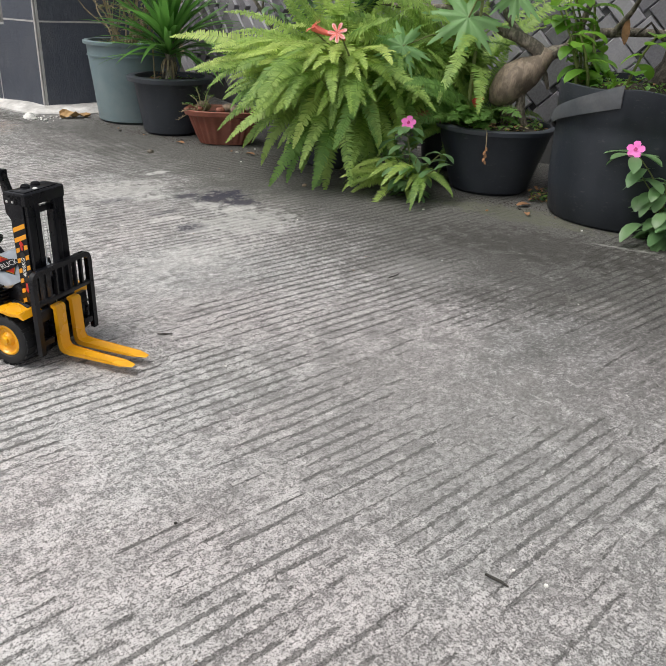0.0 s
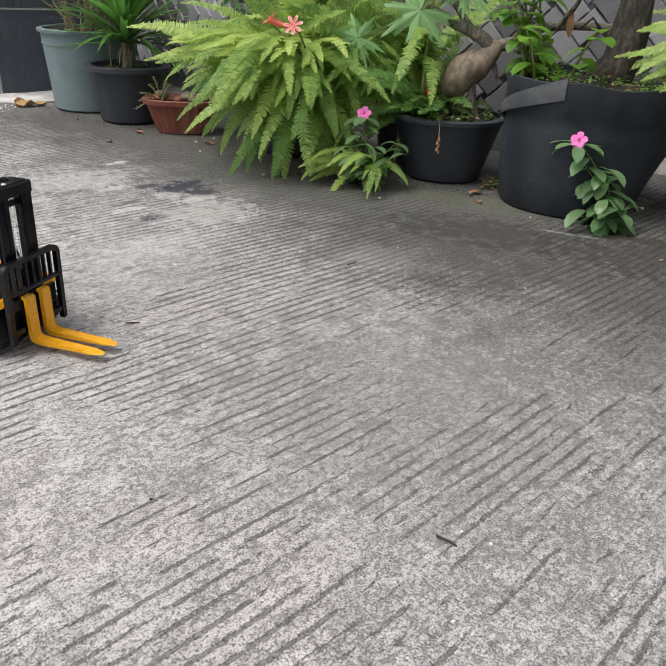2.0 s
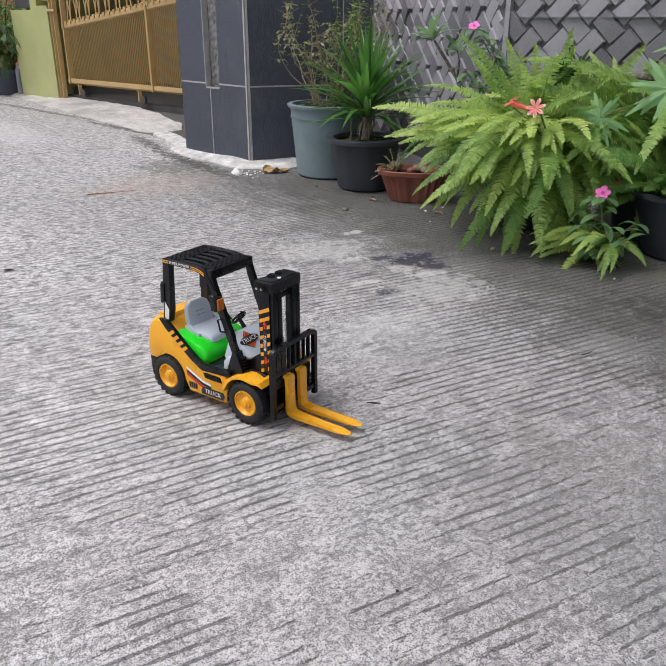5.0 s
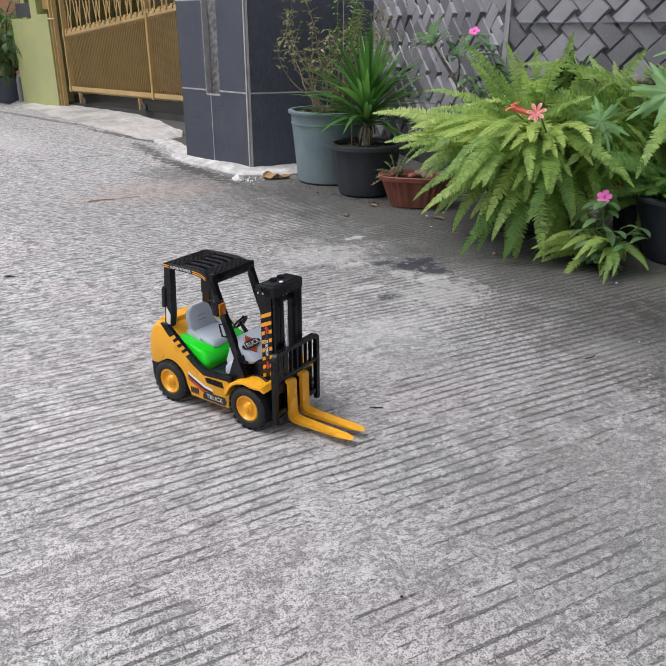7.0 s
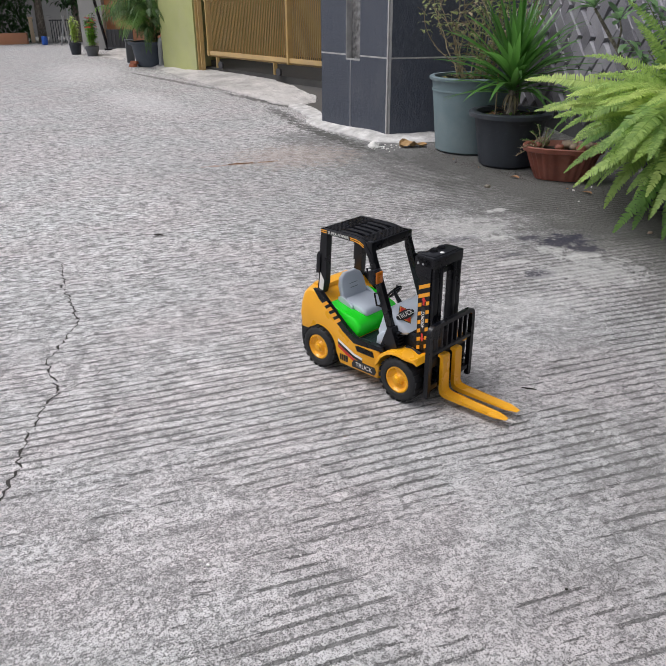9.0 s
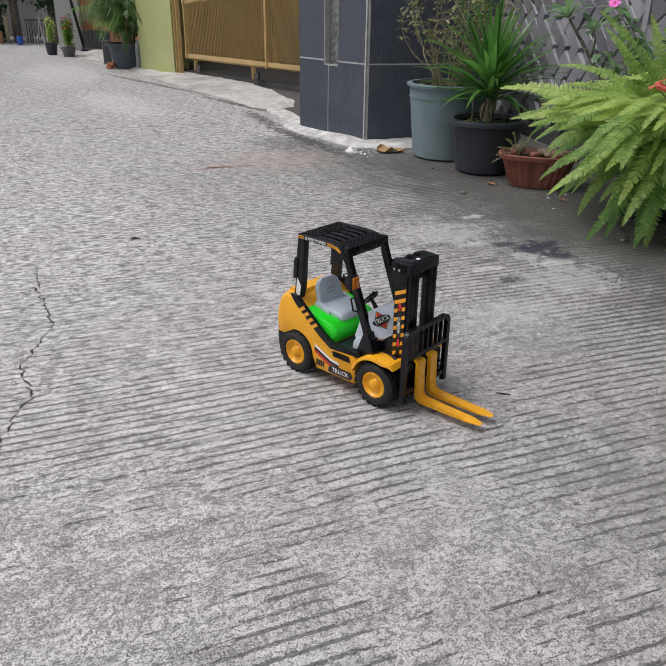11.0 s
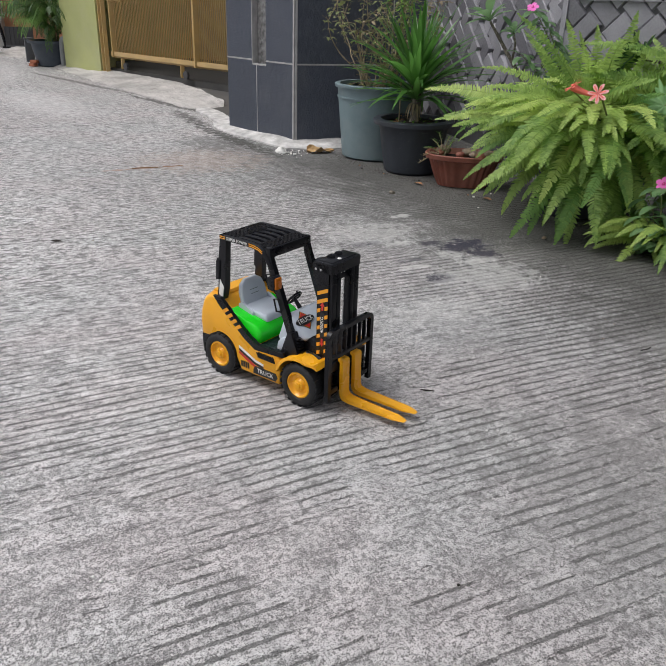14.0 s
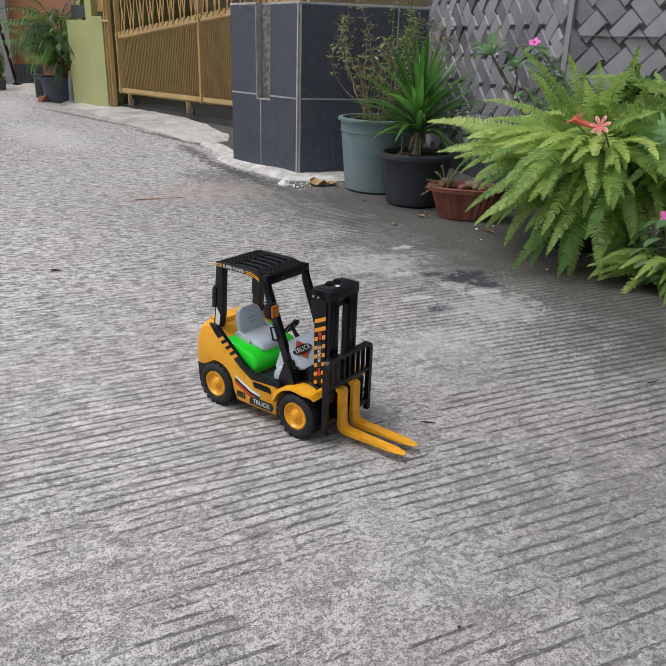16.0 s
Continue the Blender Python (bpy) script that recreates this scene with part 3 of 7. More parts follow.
    rows = []
    for i in range(seg):
        a = 2 * math.pi * i / seg
        rows.append([bm.verts.new(((radius + thick * math.cos(b)) * math.cos(a), (radius + thick * math.cos(b)) * math.sin(a), thick * math.sin(b))) for b in (2 * math.pi * k / sub for k in range(sub))])
    for i in range(seg):
        for k in range(sub):
            bm.faces.new((rows[i][k], rows[(i + 1) % seg][k], rows[(i + 1) % seg][(k + 1) % sub], rows[i][(k + 1) % sub]))
    return bm


def slab(poly, z0, z1, bevel=0.0):
    """A flat plate: plan outline of (x, y) points from z0 to z1."""
    bm = bmesh.new()
    lo, hi = [bm.verts.new((x, y, z0)) for x, y in poly], [bm.verts.new((x, y, z1)) for x, y in poly]
    for i in range(len(poly)):
        j = (i + 1) % len(poly)
        bm.faces.new((lo[i], lo[j], hi[j], hi[i]))
    bm.faces.new(lo[::-1])
    top = bm.faces.new(hi)
    if bevel:
        bmesh.ops.bevel(bm, geom=list(top.edges), offset=bevel, segments=2, affect="EDGES", profile=0.5)
    return bm


def letters(text, size, mat, parent, at, depth=0.0003, name="lettering"):
    """Words as a thin mesh, centred, reading along x with y up, at a pose within the parent."""
    cu = bpy.data.curves.new(name, "FONT")
    cu.body, cu.size, cu.extrude, cu.align_x, cu.align_y, cu.resolution_u = text, size, depth, "CENTER", "CENTER", 2
    tmp = bpy.data.objects.new(name, cu)
    scene.collection.objects.link(tmp)
    me = bpy.data.meshes.new_from_object(tmp.evaluated_get(bpy.context.evaluated_depsgraph_get()))
    bpy.data.objects.remove(tmp)
    bpy.data.curves.remove(cu)
    me.materials.clear()
    me.materials.append(M[mat])
    ob = new(name, me)
    ob.parent, ob.matrix_basis = parent, at
    return ob


def axes(o, x, y):
    """A pose at o whose x and y axes point along x and y."""
    x, y = Vector(x).normalized(), Vector(y).normalized()
    y = (y - x * y.dot(x)).normalized()
    m = Matrix((x, y, x.cross(y))).transposed().to_4x4()
    m.translation = o
    return m


def blade(bm, base, way, up, length, width, droop=0.3, fold=0.25, steps=5, shape=None, twist=0.0):
    """One leaf: a folded strip from base along way that droops. shape(u) is its half width from 0 to 1."""
    base, way, up = Vector(base), Vector(way).normalized(), Vector(up).normalized()
    shape = shape or (lambda u: math.sin(math.pi * min(1, u * 0.93 + 0.07)) ** 0.8)
    side = way.cross(up).normalized()
    up = side.cross(way).normalized()
    p, rows, d = base.copy(), [], way.copy()
    for i in range(steps + 1):
        u = i / steps
        w = width * 0.5 * shape(u) + 0.0004
        s = (side * math.cos(twist * u) + up * math.sin(twist * u)).normalized()
        n = s.cross(d).normalized()
        rows.append((bm.verts.new(p - s * w + n * w * fold), bm.verts.new(p), bm.verts.new(p + s * w + n * w * fold)))
        d = (d + Vector((0, 0, -droop / steps)) * 1.6).normalized()
        p = p + d * (length / steps)
    for a, b in zip(rows, rows[1:]):
        bm.faces.new((a[0], a[1], b[1], b[0]))
        bm.faces.new((a[1], a[2], b[2], b[1]))
    return p


# ---- ground, kerbs and walls ----
def ground_sheet():
    """One sheet to the horizon, finer near the path."""
    bm = bmesh.new()
    xs = [-400, -60, -25, -16, -12, -9, -7] + [-5.5 + 0.25 * i for i in range(31)] + [4, 8, 30, 400]
    ys = [-400, -60, -20, -8, -4, -2] + [-1 + 0.25 * i for i in range(20)] + [5.5, 9, 20, 60, 400]
    rows = [[bm.verts.new((x, y, 0.0)) for x in xs] for y in ys]
    for a, b in zip(rows, rows[1:]):
        for i in range(len(xs) - 1):
            bm.faces.new((a[i], a[i + 1], b[i + 1], b[i]))
    return bm


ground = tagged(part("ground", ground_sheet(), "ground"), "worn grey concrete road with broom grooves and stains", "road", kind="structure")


def ragged(points, step=0.06, amount=0.03, seed=0.0):
    """A plan line broken into short steps that wander."""
    out = []
    for (x0, y0), (x1, y1) in zip(points, points[1:]):
        k = max(1, int(math.hypot(x1 - x0, y1 - y0) / step))
        for i in range(k):
            x, y = x0 + (x1 - x0) * i / k, y0 + (y1 - y0) * i / k
            out.append((x + amount * noise.noise((x * 5, y * 5, seed)), y + amount * noise.noise((x * 5, y * 5, seed + 9))))
    return out + [points[-1]]


def sloped(front, back, zf, zb, lip):
    """Sheet between a front and a back line with the same number of points, with a lip at the front."""
    bm, rows = bmesh.new(), []
    for (x0, y0), (x1, y1) in zip(front, back):
        row = [bm.verts.new((x0, y0, -0.01)), bm.verts.new((x0, y0, lip))]
        for i in range(1, 7):
            u = i / 6
            x, y = x0 + (x1 - x0) * u, y0 + (y1 - y0) * u
            row.append(bm.verts.new((x, y, zf + (zb - zf) * u + 0.012 * noise.noise((x * 4, y * 4, 3)) + 0.006 * noise.noise((x * 14, y * 14, 1)))))
        rows.append(row)
    for v in rows[0] + rows[-1]:
        v.co.z = -0.012
    for a, b in zip(rows, rows[1:]):
        for i in range(len(a) - 1):
            bm.faces.new((a[i], a[i + 1], b[i + 1], b[i]))
    return bm


GATE_A, GATE_D = Vector((-8.7, 1.40, 0)), Vector((0.94, 0.34, 0)).normalized()


def on_gate(s, z=0.0, out=0.0):
    """A point s metres along the line of the gate; out: towards the road."""
    return GATE_A + GATE_D * s + Vector((GATE_D.y, -GATE_D.x, 0)) * out + Vector((0, 0, z))


def spread(points, count):
    """Count points at even steps along a plan line."""
    pts = [Vector((x, y, 0)) for x, y in points]
    run = [0.0]
    for a, b in zip(pts, pts[1:]):
        run.append(run[-1] + (b - a).length)
    want = [run[-1] * i / (count - 1) for i in range(count)]
    return [(float(np.interp(w, run, [p.x for p in pts])), float(np.interp(w, run, [p.y for p in pts]))) for w in want]


apron_front = ragged(spread([(-10.0, 0.92), (-9.8, 0.93), (-8.9, 1.0), (-8.11, 1.11), (-7.2, 1.26), (-6.46, 1.39), (-5.91, 1.50), (-5.74, 1.63), (-5.90, 1.80)], 80), 9.0, 0.035, 2)
apron_back = spread([(-10.0, 1.0), (-9.2, 1.30), (-8.6, 1.47), (-8.14, 1.63), (-7.4, 1.83), (-6.8, 1.85), (-6.19, 1.80), (-5.92, 1.81)], len(apron_front))
tagged(part("apron", sloped(apron_front, apron_back, 0.010, 0.05, 0.006), "mortar"), "rough pale cement ramp sloping up to the gate", "ramp", kind="structure")
patch_front = ragged(spread([(-5.90, 1.56), (-5.71, 1.49), (-5.4, 1.50), (-5.15, 1.48), (-5.0, 1.47)], 40), 9.0, 0.03, 6)
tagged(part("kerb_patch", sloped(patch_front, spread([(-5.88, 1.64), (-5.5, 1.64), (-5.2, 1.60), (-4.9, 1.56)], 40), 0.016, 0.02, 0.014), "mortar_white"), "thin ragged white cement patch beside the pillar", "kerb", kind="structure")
tagged(part("threshold", slab([(-7.35, 1.80), (-6.1, 1.70), (-5.5, 1.58), (-4.85, 1.52), (-4.7, 2.5), (-5.2, 2.9), (-7.4, 2.0)], -0.01, 0.014), "dark_floor", smooth=0), "dark dusty concrete threshold under the gate", "floor", kind="structure")

PIL_A, PIL_L, PIL_B = Vector((-4.18, 1.677, 0)), Vector((-4.842, 1.484, 0)), Vector((-4.056, 2.467, 0))
skirt_out = ragged([(-5.14, 1.46), (-4.95, 1.40), (-4.6, 1.43), (-4.25, 1.52), (-4.06, 1.58), (-3.98, 1.72), (-3.95, 1.98), (-3.9, 2.3)], 0.05, 0.022, 5)
skirt_in = []
for i in range(len(skirt_out)):
    u = i / (len(skirt_out) - 1)
    q = PIL_L.lerp(PIL_A, u / 0.55) if u < 0.55 else PIL_A.lerp(PIL_B, (u - 0.55) / 0.45 * 0.6)
    n = (q - Vector((-4.45, 1.95, 0))).normalized()
    skirt_in.append((q.x - n.x * 0.02, q.y - n.y * 0.02))
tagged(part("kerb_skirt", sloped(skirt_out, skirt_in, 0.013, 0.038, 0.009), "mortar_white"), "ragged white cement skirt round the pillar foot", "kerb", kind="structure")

# low wall end clad in dark slate tiles
FRONT_D = (PIL_L - PIL_A).normalized()
FRONT_N = Vector((-FRONT_D.y, FRONT_D.x, 0))
SLOT = (0.276, 0.410, 0.446)


def on_front(s, out=0.0):
    return PIL_A + FRONT_D * s + FRONT_N * out


def on_side(s):
    return PIL_A.lerp(PIL_B, s / (PIL_B - PIL_A).length)


def notched(depth, out=0.0):
    """Plan of the wall end with its slot cut into the front."""
    pts = [on_front(0.0, out), PIL_B, Vector((-4.74, 2.68, 0)), Vector((-5.05, 2.1, 0)), on_front(0.689, out), on_front(SLOT[1], out), on_front(SLOT[1], -depth), on_front(SLOT[0], -depth), on_front(SLOT[0], out)]
    return [(p.x, p.y) for p in pts]


pillar = tagged(part("wall_pillar", slab(notched(0.042), -0.02, 0.99), "grout", smooth=0), "low garden wall end clad in dark slate tiles", "wall", kind="structure")


def wall_box(a, b, z0, z1, out, bevel=0.002):
    """A flat piece on the face from a to b (seen from outside, a is on the right), standing out by out."""
    a, b = Vector((a.x, a.y, 0)), Vector((b.x, b.y, 0))
    d = (b - a).normalized()
    n = Vector((-d.y, d.x, 0))
    n = n if n.y < 0 or n.x > 0.9 else -n
    bm = bmesh.new()
    v = [bm.verts.new(p + n * o + Vector((0, 0, z))) for p in (a, b) for o in (0, out) for z in (z0, z1)]
    fs = [bm.faces.new([v[i] for i in q]) for q in ((0, 1, 3, 2), (4, 6, 7, 5), (0, 4, 5, 1), (2, 3, 7, 6), (0, 2, 6, 4), (1, 5, 7, 3))]
    if bevel:
        bmesh.ops.bevel(bm, geom=list({e for f in fs for e in f.edges}), offset=bevel, segments=1, affect="EDGES")
    return bm


def front_tile(outline):
    """A tile of any outline (s, z) on the front face, one centimetre thick with a worn edge."""
    bm = bmesh.new()
    near = [bm.verts.new(on_front(s, 0.010) + Vector((0, 0, z))) for s, z in outline]
    far = [bm.verts.new(on_front(s, 0.0) + Vector((0, 0, z))) for s, z in outline]
    top = bm.faces.new(near)
    for i in range(len(near)):
        k = (i + 1) % len(near)
        bm.faces.new((near[i], far[i], far[k], near[k]))
    bmesh.ops.recalc_face_normals(bm, faces=bm.faces[:])
    bmesh.ops.bevel(bm, geom=list(top.edges), offset=0.002, segments=1, affect="EDGES")
    return bm


S0, S1, SZ = SLOT
part("slot_base", slab([tuple(on_front(s, o).xy) for s, o in ((S0, 0.0), (S1, 0.0), (S1, -0.042), (S0, -0.042))], 0.0, SZ), "grout", pillar, smooth=0)
for outline in (((0.007, 0.03), (0.369, 0.03), (0.369, SZ - 0.004), (S0 - 0.003, SZ - 0.004), (S0 - 0.003, 0.467), (0.007, 0.467)),
                ((0.373, 0.03), (0.689, 0.03), (0.689, 0.467), (S1 + 0.003, 0.467), (S1 + 0.003, SZ - 0.004), (0.373, SZ - 0.004)),
                ((0.007, 0.474), (S0 - 0.003, 0.474), (S0 - 0.003, 0.988), (0.007, 0.988)), ((S1 + 0.003, 0.474), (0.689, 0.474), (0.689, 0.988), (S1 + 0.003, 0.988))):
    part("slate_tile", front_tile(outline), "slate", pillar, smooth=0)
for s0, s1 in ((0.008, 0.60), (0.606, 0.80)):
    for z0, z1 in ((0.03, 0.467), (0.474, 0.988)):
        part("slate_tile", wall_box(on_side(s0), on_side(s1), z0, z1, 0.010), "slate", pillar, smooth=0)
for s0, s1, z0, z1 in ((0.0, S0 - 0.002, 0.466, 0.475), (S1 + 0.002, 0.690, 0.466, 0.475), (0.3685, 0.3735, 0.03, SZ), (0.0, 0.012, 0.03, 0.988), (S1 + 0.001, S1 + 0.006, SZ, 0.988), (S0, S1, SZ - 0.006, SZ + 0.003)):
    part("grout_line", wall_box(on_front(s0), on_front(s1), z0, z1, 0.0112, 0.0), "grout", pillar, smooth=0)
for s0, s1, z0, z1 in ((0.0, 0.80, 0.466, 0.475), (0.0, 0.010, 0.03, 0.988), (0.600, 0.607, 0.03, 0.988)):
    part("grout_line", wall_box(on_side(s0), on_side(s1), z0, z1, 0.0112, 0.0), "grout", pillar, smooth=0)
strip = wall_box(on_front(S0 + 0.002, -0.040), on_front(S1 - 0.002, -0.040), SZ, 0.985, 0.012)
part("stone_strip", strip, "stone_strip", pillar, "rough grey stone strip set back in a slot")
part("coping", slab(notched(0.036, 0.009), 0.9905, 1.002, 0.002), "grout", pillar)

# garden wall clad in woven grey relief tiles
WALL_C = Vector((-2.983, 2.619, 0))
WALL_E = WALL_C + Vector((0.94, 0.34, 0)).normalized() * 5.2
WALL_W = Vector((-4.86, 2.98, 0))


def relief_wall(name, a, b, height, count_first, seed):
    """A wall from a to b with woven diagonal blocks on the side towards the road."""
    rng = random.Random(seed)
    d = (b - a).normalized()
    out = Vector((d.y, -d.x, 0))
    length = (b - a).length
    back = -out * 0.14
    wall = tagged(part(name, slab([(p.x, p.y) for p in (a, b, b + back, a + back)], -0.02, height), "block_back", smooth=0), "garden wall with woven grey relief tiles", "wall", kind="structure")
    cell, rest = 0.115, []
    c45 = math.sqrt(0.5)
    frame_m = Matrix((d, Vector((0, 0, 1)), out)).transposed().to_4x4()
    shapes = {}
    for along in (0, 1):
        for tall in (0, 1):
            bm = bmesh.new()
            hx, hy = (0.60, 0.385) if along else (0.385, 0.60)
            h0, h1 = (0.014, 0.028) if tall else (0.006, 0.013)
            lo = [bm.verts.new((sx * hx * cell, sy * hy * cell, 0)) for sx, sy in ((-1, -1), (1, -1), (1, 1), (-1, 1))]
            hi = [bm.verts.new((sx * (hx - 0.05) * cell, sy * (hy - 0.05) * cell, h1 if (sx if along else sy) > 0 else h0)) for sx, sy in ((-1, -1), (1, -1), (1, 1), (-1, 1))]
            for i in range(4):
                bm.faces.new((lo[i], lo[(i + 1) % 4], hi[(i + 1) % 4], hi[i]))
            bm.faces.new(hi)
            shapes[along, tall] = mesh_of("relief_tile", bm, M["block"], 0)
    spin = Matrix.Rotation(radians(45), 4, "Z")
    cells = []
    span = int(max(length, height) / cell) + 30
    for i in range(-span, span):
        for j in range(-span, span):
            u, v = (i - j) * c45 * cell + 0.03, (i + j) * c45 * cell
            if 0.02 < u < length - 0.02 and 0.12 < v < height - 0.04:
                cells.append((u, v, (i + j) % 2))
    cells.sort(key=lambda c: abs(c[0] - count_first) + 0.6 * abs(c[1] - 0.8))
    for k, (u, v, along) in enumerate(cells):
        me = shapes[along, rng.random() < 0.5]
        m = Matrix.Translation(a + d * u + Vector((0, 0, v)) + out * 0.001) @ frame_m @ spin
        if k < 290:
            ob = new("relief_tile", me)
            ob.parent = wall
            ob.matrix_basis = m
        else:
            rest.append((me, m))
    if rest:
        verts, faces = [], []
        for me, m in rest:
            o = len(verts)
            verts += [tuple(m @ v.co) for v in me.vertices]
            faces += [tuple(o + q for q in p.vertices) for p in me.polygons]
        me = bpy.data.meshes.new("relief_tiles")
        me.from_pydata(verts, [], faces)
        me.materials.append(M["block"])
        ob = new("relief_tiles", me)
        ob.parent = wall
        ob["kind"] = "stuff"
    return wall


def gate():
    g = thing("sliding_gate", "gold painted steel sliding gate with thin pickets", "gate")
    mid = lambda s: 0.76 + 0.115 * (s - 0.1)

    def rail(s0, s1, z0, z1, thick, name="rail"):
        bm = bmesh.new()
        v = [bm.verts.new(on_gate(s, z, o)) for s, z in ((s0, z0), (s1, z1)) for o in (-0.02, 0.02) for z in (z - thick, z + thick)]
        for q in ((0, 1, 3, 2), (4, 6, 7, 5), (0, 4, 5, 1), (2, 3, 7, 6), (0, 2, 6, 4), (1, 5, 7, 3)):
            bm.faces.new([v[i] for i in q])
        part(name, bm, "gold_pale", g)
    end = 3.3
    rail(0.06, end, 0.215, 0.22, 0.022, "bottom_rail")
    rail(0.06, end, mid(0.06), mid(end), 0.024, "middle_rail")
    rail(0.06, end, mid(0.06) + 0.75, mid(end) + 0.75, 0.024, "top_rail")
    for s in (0.1, 1.6, 3.1):
        part("upright", tube([on_gate(s, 0.2, 0.0), on_gate(s, mid(s) + 0.75, 0.0)], 0.036, 4, turn=0.785), "gold", g)
    s = 0.16
    while s < end - 0.05:
        if abs(s - 1.6) > 0.04 and abs(s - 3.1) > 0.04:
            part("picket", tube([on_gate(s, 0.22, 0.0), on_gate(s, mid(s), 0.0)], 0.0062, 4, turn=0.785), "gold", g)
        s += 0.029
    s = 0.16
    k = 0
    while s < end - 0.1:
        lean = 0.11
        a, b = (s, s + lean) if k % 2 else (s + lean, s)
        part("lattice_bar", tube([on_gate(a, mid(a) + 0.03, 0.012), on_gate(b, mid(b) + 0.72, 0.012)], 0.009, 4), "gold", g)
        part("lattice_bar", tube([on_gate(b, mid(b) + 0.03, -0.008), on_gate(a, mid(a) + 0.72, -0.008)], 0.009, 4), "gold", g)
        part("stud", tube([on_gate(s, mid(s) + 0.045, -0.012), on_gate(s, mid(s) + 0.045, 0.03)], 0.02, 10), "gold", g)
        s += 0.092
        k += 1
    for s in (0.25, 1.35, 2.9):
        part("wheel_bracket", tube([on_gate(s, 0.2, 0.0), on_gate(s, 0.09, 0.0)], 0.024, 4, turn=0.785), "gold", g)
        w = lathe([(0.01, -0.012), (0.038, -0.012), (0.038, 0.012), (0.01, 0.012)], 16)
        part("roller", w, "roof_dark", g, "dark steel roller", at=axes(on_gate(s + 0.06, 0.118, 0.0), GATE_D, (0, 0, 1)))
    p = thing("gate_post", "gold painted steel double gate post", "gate post")
    for s in (-0.02, -0.085):
        part("post_tube", tube([on_gate(s, 0.03, 0.03), on_gate(s, 1.75, 0.03)], 0.03, 4, turn=0.785), "gold", p)
    part("clip", tube([on_gate(-0.14, 0.93, 0.05), on_gate(0.02, 0.93, 0.05)], 0.015, 6), "gold", p)


gate()
# yellow-green wall beside the gate, with a taller column at the post
gw = tagged(part("wall_green", slab([tuple(on_gate(s, 0, o).xy) for s, o in ((-0.95, 0.05), (-0.13, 0.05), (-0.13, -0.12), (-0.95, -0.12))], -0.02, 0.94), "green_wall", smooth=0), "yellow-green painted low front wall", "wall", kind="structure")
part("column", slab([tuple(on_gate(s, 0, o).xy) for s, o in ((-0.46, 0.06), (-0.12, 0.06), (-0.12, -0.13), (-0.46, -0.13))], -0.02, 0.98), "green_wall", gw, smooth=0)
part("column", slab([tuple(on_gate(s, 0, o).xy) for s, o in ((-0.50, 0.045), (-0.36, 0.045), (-0.36, -0.12), (-0.50, -0.12))], 0.9, 2.0), "green_wall", gw, smooth=0)
part("railing", slab([tuple(on_gate(s, 0, o).xy) for s, o in ((-0.95, -0.02), (-0.5, -0.02), (-0.5, -0.05), (-0.95, -0.05))], 0.96, 1.1), "roof_dark", gw, "dark brown rail on the wall", smooth=0)
part("railing", slab([tuple(on_gate(s, 0, o).xy) for s, o in ((-0.35, -0.02), (-0.13, -0.02), (-0.13, -0.05), (-0.35, -0.05))], 1.03, 1.2), "gold", gw, smooth=0)

# carport behind the gate
tagged(part("carport_floor", slab([tuple(on_gate(s, 0, o).xy) for s, o in ((-0.9, -0.05), (4.6, -0.05), (4.6, -3.4), (-0.9, -3.4))], -0.01, 0.075), "dark_floor", smooth=0), "dark dusty carport floor behind the gate", "floor", kind="structure")
tagged(part("wall_house", slab([tuple(on_gate(s, 0, o).xy) for s, o in ((-5.0, -1.75), (5.0, -1.75), (5.0, -1.95), (-5.0, -1.95))], -0.02, 2.6), "beige", smooth=0), "tan house wall behind the carport", "wall", kind="structure")
# unseen roof slab, added to shade the wall behind the gate
tagged(part("carport_roof", slab([tuple(on_gate(s, 0, o).xy) for s, o in ((-1.2, 0.1), (5.0, 0.1), (5.0, -1.95), (-1.2, -1.95))], 2.2, 2.26), "roof_dark", smooth=0), "unseen dark metal roof slab added to shade the carport", "roof", kind="structure")
tagged(part("wall_neighbour", slab([tuple(on_gate(s, 0, o).xy) for s, o in ((-1.05, -0.14), (-0.95, -0.14), (-0.95, -1.75), (-1.05, -1.75))], -0.02, 2.2), "green_wall", smooth=0), "yellow-green side wall of the carport", "wall", kind="structure")
tagged(part("wall_carport", slab([tuple(on_gate(s, 0, o).xy) for s, o in ((4.6, -0.2), (4.72, -0.2), (4.72, -3.4), (4.6, -3.4))], -0.02, 2.2), "green_wall", smooth=0), "yellow-green carport side wall", "wall", kind="structure")


# ---- pots ----
def pot(name, label, at, rb, rt, h, rim, mat, rim_mat, soil_drop=0.03, wobble=0.0, ribs=0, lip=0.018):
    t = thing(name, label, "plant pot", pose(at[0], at[1], 0.0))
    wall = [(rb * 0.9, 0.0), (rb, 0.012), (rb + (rt - rb) * 0.5, h * 0.5), (rt, h - lip), (rt - 0.012, h - lip), (rb - 0.01, 0.03)]
    body = lathe(wall, 48, wobble, at[0])
    if ribs:
        for v in body.verts:
            a, r = math.atan2(v.co.y, v.co.x), math.hypot(v.co.x, v.co.y)
            if v.co.z > 0.02 and r > rb * 0.98:
                k = 1 - 0.018 * (math.sin(a * ribs) > 0)
                v.co.x, v.co.y = v.co.x * k, v.co.y * k
    part("body", body, mat, t)
    part("rim", lathe([(rt - 0.006, h - lip), (rt + rim, h - lip), (rt + rim + 0.002, h - 0.004), (rt + rim - 0.004, h), (rt - 0.012, h), (rt - 0.014, h - lip)], 48, wobble, at[0]), rim_mat, t)
    rs = rt - 0.013 - (rt - rb) * soil_drop / h
